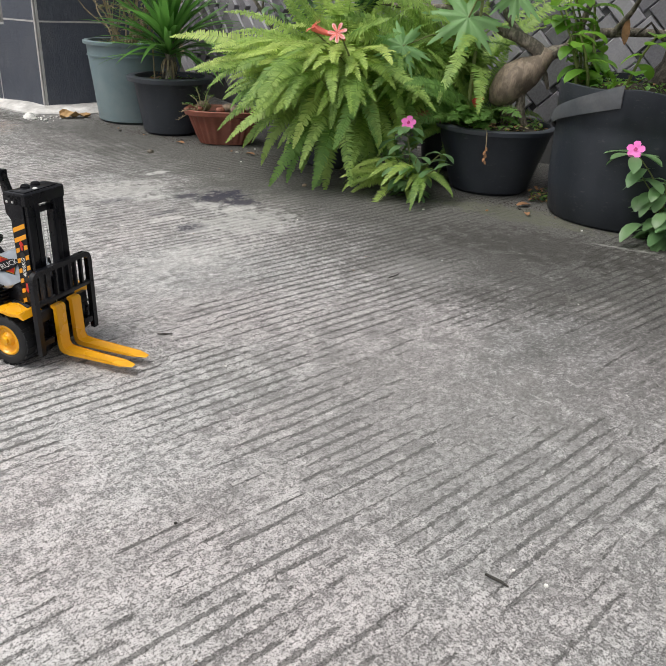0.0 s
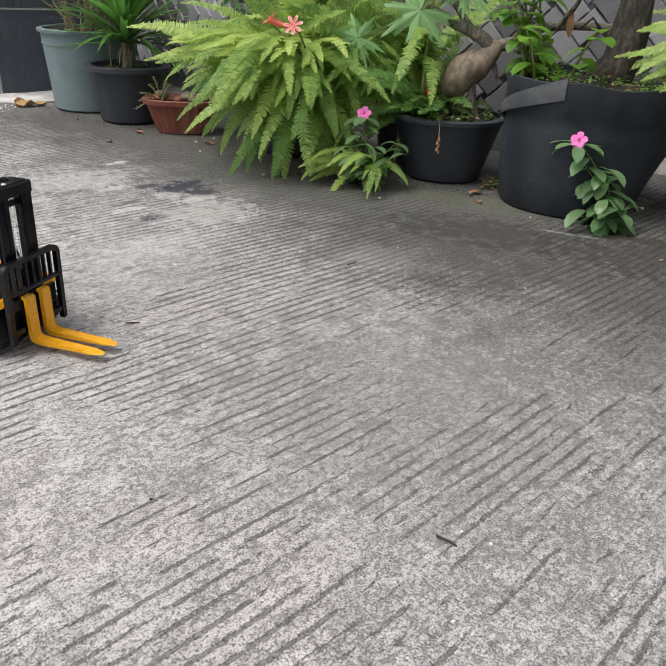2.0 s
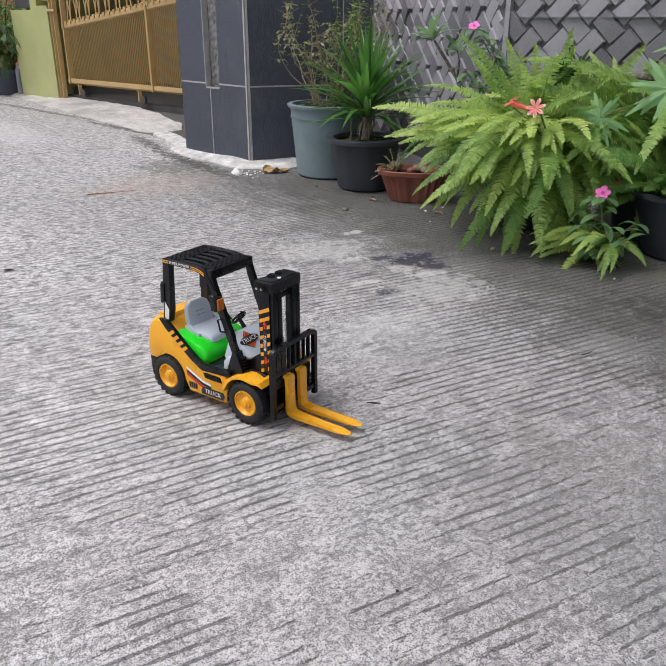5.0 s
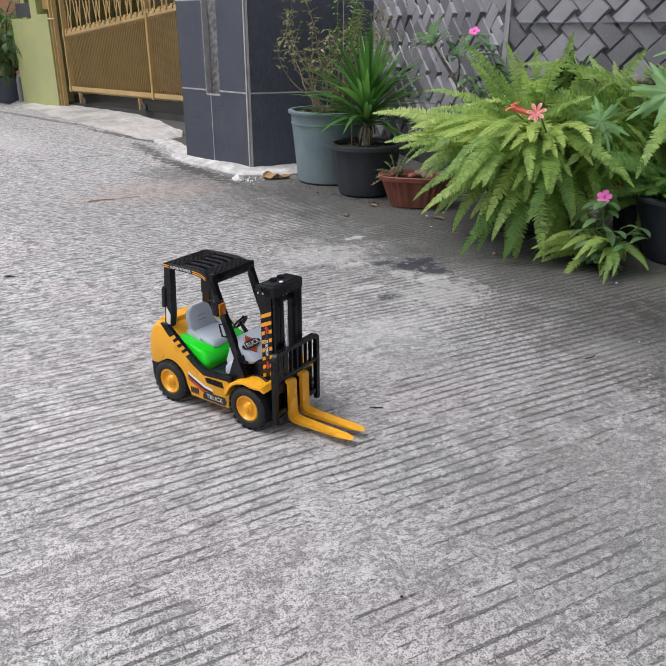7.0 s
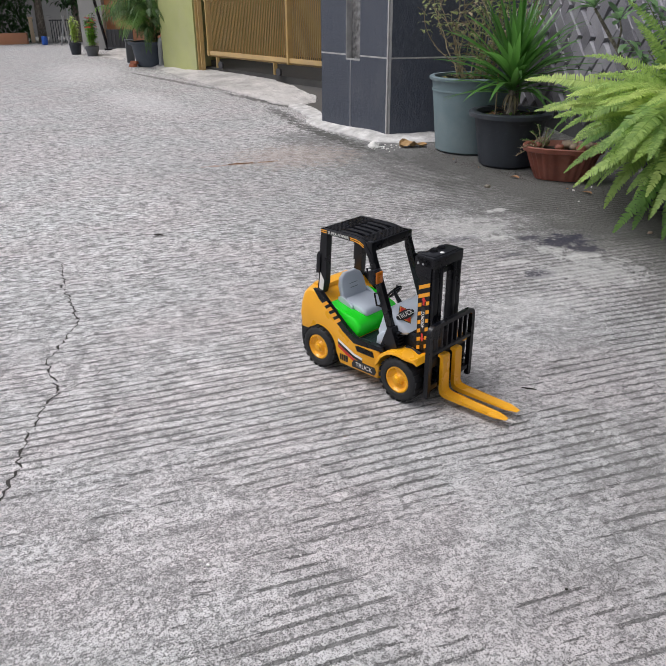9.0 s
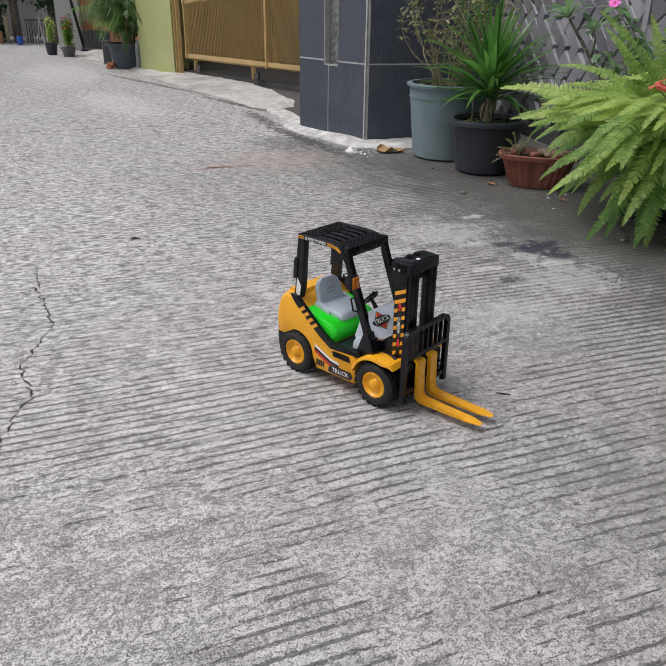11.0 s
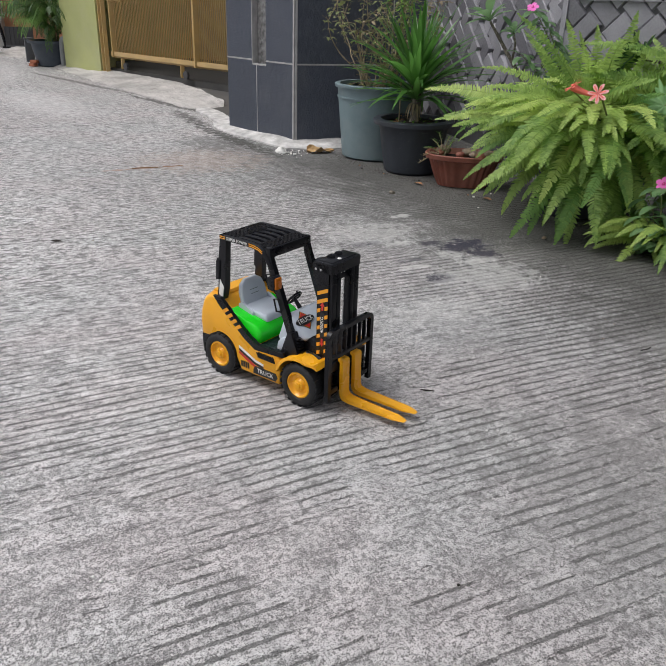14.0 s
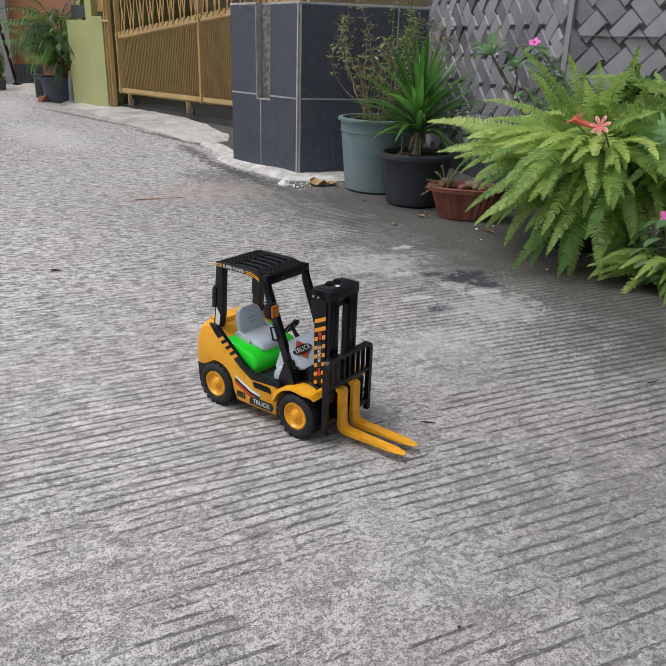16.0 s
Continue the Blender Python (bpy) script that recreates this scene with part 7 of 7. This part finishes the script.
    for v in bm.verts:
        v.co *= 1 + 0.5 * noise.noise(v.co * (0.9 / r) + Vector((seed, 0, 0)))
        v.co.z *= 0.6
    ob = part("pebble", bm, mat, at=Matrix.Translation((x, y, r * 0.45)), smooth=60)
    return tagged(ob, label, "pebble", "grit on the road")


rng = random.Random(77)
for i, (x, y, r) in enumerate(((-0.258, 0.751, 0.0032), (-0.301, 0.741, 0.0026), (-0.21, 0.60, 0.003), (-1.00, 0.76, 0.003), (-0.885, -0.05, 0.0036), (-0.878, -0.035, 0.0024), (-0.90, -0.06, 0.0028))):
    pebble(x, y, r, "chalk", i)
for i in range(46):
    pebble(rng.uniform(-3.4, -0.2), rng.uniform(-0.2, 1.8), rng.uniform(0.0014, 0.003), rng.choice(("chalk", "pebble", "crack", "pebble")), 20 + i, "tiny loose grit on the road")
for i in range(26):
    u = rng.random()
    pebble(-3.6 + 3.0 * u + rng.uniform(-0.2, 0.2), 1.70 + 0.55 * u + rng.uniform(-0.1, 0.25), rng.uniform(0.003, 0.008), rng.choice(("pebble", "chalk", "crack", "dry")), 90 + i, "small stone beside the plant pots")
pebble(-2.885, 1.619, 0.016, "bark", 5, "brown pebble near the planter")
pebble(-2.05, 1.82, 0.010, "pebble", 9, "brown pebble near the fern")


def heap(name, label, category, x, y, r, h, mat, count, seed):
    """A small heap of lumps, as one mesh."""
    bm = bmesh.new()
    rng = random.Random(seed)
    for i in range(count):
        d, a = r * rng.random() ** 0.8, rng.uniform(0, 6.28)
        q = h * (1 - d / r) * 0.5 + 0.004
        m = Matrix.Translation((x + d * 1.6 * math.cos(a), y + d * math.sin(a), q * 0.8)) @ Matrix.Diagonal((1.2, 1, 0.7, 1))
        bmesh.ops.create_icosphere(bm, subdivisions=1, radius=rng.uniform(0.3, 1.0) * (0.005 + q * 0.42), matrix=m)
    return tagged(part(name, bm, mat, smooth=70), label, category)


heap("lime_mound", "small mound of white lime powder by the pillar", "powder", -3.985, 1.505, 0.032, 0.055, "chalk", 220, 1)
heap("lime_crumbs", "scattered white lime crumbs", "powder", -3.95, 1.56, 0.09, 0.008, "chalk", 34, 2)
bm = bmesh.new()
grid = []
for i in range(9):
    u = i / 8
    half = 0.045 * (math.sin(math.pi * (0.08 + 0.86 * u)) ** 0.8) * (1 + 0.25 * math.sin(7 * u))
    grid.append([bm.verts.new((0.16 * u - 0.08, half * (j / 2 - 1) + 0.012 * math.sin(3 * u), 0.022 + 0.030 * noise.noise((u * 3.1, j * 0.9, 4)) + 0.014 * abs(j - 2) / 2)) for j in range(5)])
for a, b in zip(grid, grid[1:]):
    for j in range(4):
        bm.faces.new((a[j], a[j + 1], b[j + 1], b[j]))
tagged(part("fallen_leaf", bm, "orange_leaf", at=pose(-3.90, 1.72, -0.012, 5, 0, 72), smooth=0), "large crumpled dry tan leaf by the pot", "leaf")
for x, y, a, s in ((-3.02, 1.83, 20, 0.05), (-1.40, 2.28, 70, 0.06), (-1.30, 2.20, 130, 0.04), (-2.60, 1.98, 200, 0.05), (-1.33, 2.45, 10, 0.08), (-1.36, 2.60, 60, 0.09)):
    bm = bmesh.new()
    blade(bm, (x, y, 0.006), (math.cos(radians(a)), math.sin(radians(a)), 0.1), (0, 0, 1), s, s * 0.5, 0.1, 0.5, 4)
    tagged(part("fallen_leaf", bm, "dry", smooth=50), "small dry brown leaf lying on the ground", "leaf", "fallen leaves")


def crack(points, width, seed):
    """A jagged dark split in the concrete: a narrow sunk strip."""
    rng = random.Random(seed)
    line = []
    for (x0, y0), (x1, y1) in zip(points, points[1:]):
        k = max(2, int(math.hypot(x1 - x0, y1 - y0) / 0.011))
        for i in range(k):
            u = i / k
            line.append((x0 + (x1 - x0) * u + rng.uniform(-0.005, 0.005), y0 + (y1 - y0) * u + 0.016 * noise.noise((x0 * 9 + u * 4, seed, 0)) + rng.uniform(-0.006, 0.006)))
    bm, rows = bmesh.new(), []
    for i, (x, y) in enumerate(line):
        w = width * (0.15 + 0.85 * rng.random() ** 1.6)
        rows.append((bm.verts.new((x, y - w, 0.0009)), bm.verts.new((x, y + w, 0.0009))))
    for a, b in zip(rows, rows[1:]):
        bm.faces.new((a[0], a[1], b[1], b[0]))
    return tagged(part("crack", bm, "crack", smooth=0), "thin jagged crack in the concrete road", "crack", kind="structure")


crack([(-0.9, -0.42), (-1.2, -0.36), (-1.375, -0.324), (-1.465, -0.309), (-1.546, -0.267), (-1.719, -0.29), (-1.946, -0.21), (-2.208, -0.245), (-2.474, -0.248)], 0.0042, 3)
crack([(-1.546, -0.267), (-1.58, -0.20), (-1.66, -0.15)], 0.0016, 4)
crack([(-0.55, 0.42), (-0.60, 0.46), (-0.63, 0.53), (-0.70, 0.56)], 0.0005, 5)

def dirt(label, lines, count, seed):
    """Loose dark crumbs of soil swept against the pots and the wall foot."""
    rng, verts, faces = random.Random(seed), [], []
    for k in range(count):
        (x0, y0), (x1, y1), wide = rng.choice(lines)
        u, r = rng.random(), rng.uniform(0.001, 0.0032)
        x, y = x0 + (x1 - x0) * u + rng.gauss(0, wide), y0 + (y1 - y0) * u + rng.gauss(0, wide)
        o = len(verts)
        for q in range(4):
            a = q * 1.571 + rng.uniform(-0.4, 0.4)
            verts.append((x + r * math.cos(a) * rng.uniform(0.6, 1.5), y + r * math.sin(a), 0.0))
        verts.append((x, y, r * rng.uniform(0.5, 1.0)))
        faces += [(o + q, o + (q + 1) % 4, o + 4) for q in range(4)]
    me = bpy.data.meshes.new("soil_crumbs")
    me.from_pydata(verts, [], faces)
    me.materials.append(M["soil"])
    return tagged(new("soil_crumbs", me), label, "soil", kind="stuff")


dirt("dark soil crumbs swept round the feet of the plant pots", (((-3.86, 1.76), (-3.35, 1.80), 0.035), ((-3.38, 1.79), (-3.05, 1.88), 0.03), ((-3.0, 1.90), (-2.60, 2.0), 0.045), ((-2.6, 1.98), (-1.9, 2.10), 0.07), ((-1.75, 2.2), (-1.2, 2.35), 0.05)), 1500, 6)

# ledge at the foot of the garden wall
tagged(part("ledge", slab([(-1.45, 3.16), (1.6, 4.28), (1.55, 4.42), (-1.5, 3.30)], 0.0, 0.075, 0.02), "mortar"), "pale cement ledge at the foot of the garden wall", "ledge", kind="structure")


# straight joint between two road slabs
bm, rows = bmesh.new(), []
rng = random.Random(9)
for i in range(60):
    y = -3.0 + 4.1 * i / 59
    w = rng.uniform(0.003, 0.008)
    rows.append((bm.verts.new((-5.285 - w + rng.uniform(-0.004, 0.004), y, 0.0008)), bm.verts.new((-5.285 + w, y, 0.0008))))
for a, b in zip(rows, rows[1:]):
    bm.faces.new((a[0], a[1], b[1], b[0]))
tagged(part("slab_joint", bm, "dark_floor", smooth=0), "thin dirt-filled joint across the concrete road", "joint", kind="structure")


# ---- farther down the road ----
def palm(at):
    t = thing("potted_palm", "feathery palm in a large dark blue-grey pot", "palm", pose(*at))
    part("pot", lathe([(0.205, 0.0), (0.222, 0.01), (0.245, 0.12), (0.272, 0.25), (0.277, 0.262), (0.312, 0.264), (0.315, 0.296), (0.28, 0.296), (0.2, 0.05)], 32), "pot_blue", t, "dark blue-grey plastic pot")
    part("soil", lathe([(0.05, 0.23), (0.225, 0.25), (0.01, 0.27)], 16), "soil", t)
    rng = random.Random(3)
    for k in range(6):
        x, y = rng.uniform(-0.08, 0.08), rng.uniform(-0.08, 0.08)
        part("cane", tube([(x, y, 0.28), (x * 1.4, y * 1.4, 0.5), (x * 1.8, y * 1.8, 0.68)], [0.016, 0.014, 0.010], 7), "stem", t)
    for k in range(120):
        az, e0 = radians(k * 137.5), rng.uniform(25, 80)
        bm, p, n = bmesh.new(), Vector((0.05 * math.cos(az), 0.05 * math.sin(az), rng.uniform(0.32, 0.85))), 16
        ln, bend, pts = rng.uniform(0.42, 0.72), rng.uniform(60, 130), []
        for i in range(n + 1):
            el = radians(e0 - bend * (i / n) ** 1.3)
            d = Vector((math.cos(az) * math.cos(el), math.sin(az) * math.cos(el), math.sin(el)))
            pts.append((p.copy(), d))
            p = p + d * ln / n
        tube([q for q, d in pts], 0.004, 4, bm)
        for i in range(4, n + 1):
            q, d = pts[i]
            s = d.cross(Vector((0, 0, 1))).normalized()
            for w in (-1, 1):
                blade(bm, q, s * w + d * 0.7, s.cross(d), 0.16 * (1 - 0.5 * i / n), 0.012, 0.9, 0.2, 3)
        part("frond", bm, "fern_yellow" if k == 20 else "fern_dark" if k % 3 == 0 else "palm", t, smooth=50)
    bm = bmesh.new()
    for k in range(160):
        a, r = rng.uniform(0, 6.28), rng.uniform(0.05, 0.24)
        b = rng.uniform(0, 6.28)
        blade(bm, (r * math.cos(a), r * math.sin(a), rng.uniform(0.32, 0.55)), (math.cos(b), math.sin(b), rng.uniform(-0.2, 0.6)), (0, 0, 1), 0.05, 0.025, 0.5, 0.2, 3)
    part("undergrowth", bm, "leaf_dark", t, smooth=50)["kind"] = "stuff"


palm((-10.05, 0.98, 0.0))
pp = thing("drain_pipe", "grey plastic drain pipe bend on the wall", "pipe")
part("pipe", tube([on_gate(-0.93, 0.335, -0.02), on_gate(-1.00, 0.335, -0.01), on_gate(-1.05, 0.32, 0.0), on_gate(-1.075, 0.28, 0.0), on_gate(-1.08, 0.15, 0.0), on_gate(-1.08, 0.0, 0.0)], 0.042, 12), "pipe", pp, smooth=60)
part("socket", tube([on_gate(-0.945, 0.335, -0.02), on_gate(-0.985, 0.335, -0.012)], 0.052, 12), "pipe", pp)
for x, y, z in ((-10.0, 0.70, 0.0), (-9.99, 0.72, 0.037)):
    b = part("brick", box(-0.05, 0.05, -0.03, 0.03, 0, 0.036, 0.005), "brick", at=pose(x, y, z, 0, 0, 30 + z * 300))
    tagged(b, "loose orange brick beside the palm pot", "brick", "loose bricks")
np_ = thing("neighbour_post", "short dark grey square post", "post", pose(-10.72, 0.74, 0))
part("shaft", box(-0.05, 0.05, -0.05, 0.05, 0, 0.27, 0.006), "grey_post", np_)
part("cap", box(-0.058, 0.058, -0.058, 0.058, 0.27, 0.29, 0.006), "grey_post", np_)
dg = thing("dark_gate", "dark grey sheet metal gate", "gate", pose(-13.30, 0.82, 0, 0, 0, 66))
part("panel", box(-0.22, 0.22, -0.015, 0.015, 0.05, 0.32), "roof_dark", dg)
for k in range(7):
    part("gate_rib", box(-0.21 + 0.065 * k, -0.20 + 0.065 * k, -0.024, -0.015, 0.05, 0.32), "roof_dark", dg)
part("foot_rail", box(-0.22, 0.22, -0.02, 0.02, 0.025, 0.05), "grey_post", dg)
tagged(part("wall_brick", slab([(-13.75, 0.66), (-13.2, 1.6), (-13.35, 1.7), (-13.9, 0.76)], 0, 2.4), "orange_wall", smooth=0), "orange brick house wall beyond the gate", "wall", kind="structure")
tagged(part("wall_white", slab([(-13.72, 0.24), (-13.56, 0.60), (-13.75, 0.66), (-13.9, 0.30)], 0, 2.6), "white_paint", smooth=0), "white painted house wall beside the road", "wall", kind="structure")
tagged(part("driveway", sloped([(-12.3, 0.40), (-11.87, 0.43), (-11.4, 0.58), (-11.0, 0.70)], [(-13.4, 0.62), (-13.3, 0.75), (-13.1, 0.95), (-12.6, 1.2)], 0.01, 0.035, 0.01), "mortar"), "pale cement ramp of the next house", "ramp", kind="structure")
pl = thing("black_pole", "slim black steel pole", "pole", pose(-13.45, 0.62, 0))
part("shaft", tube([(0, 0, 0), (-0.03, -0.43, 2.6)], 0.024, 8), "black", pl)
part("foot", box(-0.06, 0.06, -0.06, 0.06, 0, 0.03), "black", pl)


def street_pot(at, r, h, mat, label, leaf_mat, height, seed, blossom=0):
    t = thing("street_pot", label, "potted plant", pose(at[0], at[1], 0))
    part("pot", lathe([(r * 0.78, 0), (r * 0.8, 0.01), (r, h - 0.03), (r * 1.07, h - 0.03), (r * 1.07, h), (r * 0.9, h), (r * 0.75, h - 0.06)], 24), mat, t)
    part("soil", lathe([(0.02, h - 0.08), (r * 0.86, h - 0.05), (0.01, h - 0.04)], 12), "soil", t)
    rng = random.Random(seed)
    for k in range(9):
        a, d = rng.uniform(0, 6.28), rng.uniform(0, r * 0.6)
        top = Vector((d * 2.0 * math.cos(a), d * 2.0 * math.sin(a), h + height * rng.uniform(0.55, 1.0)))
        st = part("stem", tube([(d * math.cos(a), d * math.sin(a), h - 0.05), top * 0.6 + Vector((0, 0, h * 0.4)), top], [0.006, 0.005, 0.003], 5), "bark", t)
        bm = bmesh.new()
        for m in range(46):
            u, b = rng.uniform(0.25, 1.05), rng.uniform(0, 6.28)
            q = Vector((d * math.cos(a), d * math.sin(a), h - 0.05)).lerp(top, u)
            blade(bm, q, (math.cos(b), math.sin(b), rng.uniform(-0.1, 0.8)), (0, 0, 1), rng.uniform(0.04, 0.075), rng.uniform(0.018, 0.03), 0.6, 0.2, 3)
        part("leaves", bm, leaf_mat, st, smooth=50)["kind"] = "stuff"
        if k < blossom:
            bm = bmesh.new()
            for m in range(10):
                b = rng.uniform(0, 6.28)
                blade(bm, top + Vector((rng.uniform(-0.04, 0.04), rng.uniform(-0.04, 0.04), 0.02)), (math.cos(b), math.sin(b), 0.8), (0, 0, 1), 0.032, 0.024, 0.3, 0.2, 3)
            part("blossom", bm, "red", st, "red blossom cluster", smooth=50)
    return t


street_pot((-12.6, 0.09), 0.088, 0.165, "bpot", "black pot with a bright yellow-green croton", "fern_yellow", 0.36, 1)
street_pot((-12.15, 0.315), 0.096, 0.135, "grey_post", "dark grey pot with red-flowered crown of thorns", "leaf", 0.42, 2, 5)
street_pot((-12.42, 0.335), 0.09, 0.175, "white_paint", "pale grey pot beside the white wall", "leaf_dark", 0.40, 3, 3)

# end of the road: low orange wall, gate posts, tree, barrel, hedge
tagged(part("wall_orange", slab([(-15.7, -3.2), (-15.87, -0.70), (-16.0, -0.68), (-15.85, -3.2)], 0, 0.195), "orange_wall", smooth=0), "low faded orange wall at the road's end", "wall", kind="structure")
for x, y, h, mat, lab in ((-16.3, -0.60, 0.43, "beige", "beige stone gate post"), (-16.1, -0.26, 0.46, "white_paint", "white painted gate post"), (-15.95, -0.18, 0.42, "white_paint", "white painted gate post")):
    g = thing("gate_pillar", lab + " at the road's end", "gate post", pose(x, y, 0), "far gate posts")
    part("shaft", box(-0.035, 0.035, -0.035, 0.035, 0, h, 0.006), mat, g)
    part("cap", box(-0.05, 0.05, -0.05, 0.05, h, h + 0.03, 0.006), mat, g)
fg = thing("far_gate", "dark steel bar gate between white posts", "gate", pose(-15.8, -0.06, 0, 0, 0, 85))
for k in range(9):
    part("gate_bar", tube([(-0.18 + 0.045 * k, 0, 0.02), (-0.18 + 0.045 * k, 0, 0.42)], 0.008, 5), "roof_dark", fg)
part("gate_rail", box(-0.2, 0.2, -0.012, 0.012, 0.40, 0.42), "roof_dark", fg)
br = thing("barrel", "blue plastic barrel by the far gate", "barrel", pose(-15.5, -0.385, 0))
part("drum", lathe([(0.045, 0), (0.053, 0.005), (0.056, 0.045), (0.053, 0.07), (0.056, 0.095), (0.053, 0.13), (0.046, 0.136)], 20), "blue", br)
part("lid", lathe([(0.01, 0.134), (0.048, 0.134), (0.048, 0.146), (0.01, 0.148)], 20), "blue", br)
for k, (y0, y1, lean) in enumerate(((-0.10, 0.02, 0.5), (0.04, -0.02, 0.5), (0.10, 0.09, 0.62), (0.16, 0.20, 0.45))):
    tagged(part("leaning_pole", tube([(-15.2, y0, 0.0), (-15.3, y1, lean)], 0.014, 6), ("pipe", "white_paint", "pipe", "grey_post")[k]), "thin grey pole leaning by the far gate", "pole", "leaning poles")


def tree(at, h, r, spread, seed, leaf_mat, count=900):
    t = thing("tree", "leafy street tree with a grey trunk", "tree", pose(*at), "far trees")
    rng = random.Random(seed)
    part("trunk", tube([(0, 0, 0), (0.03, 0, h * 0.3), (-0.02, 0.03, h * 0.6), (0.05, 0, h * 0.85)], [r, r * 0.85, r * 0.65, r * 0.3], 10), "bark", t)
    tips = []
    for k in range(9):
        a, e = k * 2.4, rng.uniform(0.2, 1.0)
        b = Vector((0, 0, h * rng.uniform(0.4, 0.75)))
        tip = b + Vector((math.cos(a), math.sin(a), e)).normalized() * spread * rng.uniform(0.6, 1.0)
        part("limb", tube([b, (b + tip) / 2 + Vector((0, 0, 0.06)), tip], [r * 0.4, r * 0.28, r * 0.1], 6), "bark", t)
        tips += [b.lerp(tip, u) for u in (0.5, 0.75, 1.0)]
    bm = bmesh.new()
    for k in range(count):
        c = rng.choice(tips)
        o = Vector((rng.gauss(0, 1), rng.gauss(0, 1), rng.gauss(0, 0.8))) * spread * 0.22
        b = rng.uniform(0, 6.28)
        blade(bm, c + o, (math.cos(b), math.sin(b), rng.uniform(-0.6, 0.5)), (0, 0, 1), rng.uniform(0.10, 0.18), rng.uniform(0.05, 0.08), 0.6, 0.2, 2)
    part("crown", bm, leaf_mat, t, smooth=50)["kind"] = "stuff"


tree((-16.45, -0.42, 0), 2.2, 0.085, 0.95, 1, "leaf_dark", 1500)
tree((-16.8, -1.6, 0), 1.9, 0.12, 1.2, 2, "leaf_dark", 1800)
tree((-17.2, -3.0, 0), 2.0, 0.12, 1.3, 3, "leaf_dark", 1800)
tree((-16.2, 0.25, 0), 1.6, 0.07, 0.8, 4, "leaf_dark", 1500)


def hedge():
    bm, rng = bmesh.new(), random.Random(6)
    for k in range(8000):
        u = rng.random()
        c = Vector((-16.3 - 0.9 * rng.random() - 0.5 * u, -0.62 - 2.2 * u, rng.uniform(0.05, 1.7)))
        b = rng.uniform(0, 6.28)
        blade(bm, c, (math.cos(b), math.sin(b), rng.uniform(-0.6, 0.5)), (0, 0, 1), rng.uniform(0.06, 0.11), rng.uniform(0.035, 0.055), 0.6, 0.2, 2)
    ob = part("hedge", bm, "leaf_dark", smooth=50)
    tagged(ob, "dense dark green hedge at the road's end", "hedge", kind="stuff")


hedge()
tagged(part("wall_far_house", slab([(-19.0, -5.0), (-18.6, 3.0), (-18.9, 3.0), (-19.3, -5.0)], 0, 3.4), "white_paint", smooth=0), "pale house wall closing the far end", "wall", kind="structure")

# ---- relief tiles of the garden wall ----
relief_wall("wall_west", WALL_W, WALL_C, 1.55, 1.5, 3)
relief_wall("wall_north", WALL_C, WALL_E, 1.55, 0.5, 4)

# pale joint between two courses of panels and the strip at the inner corner
wd = (WALL_E - WALL_C).normalized()
wo = Vector((wd.y, -wd.x, 0))
north = [o for o in scene.objects if o.name == "wall_north"][0]
part("panel_joint", slab([tuple((WALL_C + wd * s + wo * o).xy) for s, o in ((0.06, 0.001), (5.1, 0.001), (5.1, 0.030), (0.06, 0.030))], 0.853, 0.857), "block", north, smooth=0)
part("corner_strip", slab([tuple((WALL_C + wd * s + wo * o).xy) for s, o in ((-0.012, -0.01), (0.014, 0.0), (0.014, 0.032), (-0.012, 0.032))], 0.0, 1.54), "block", north, smooth=0)
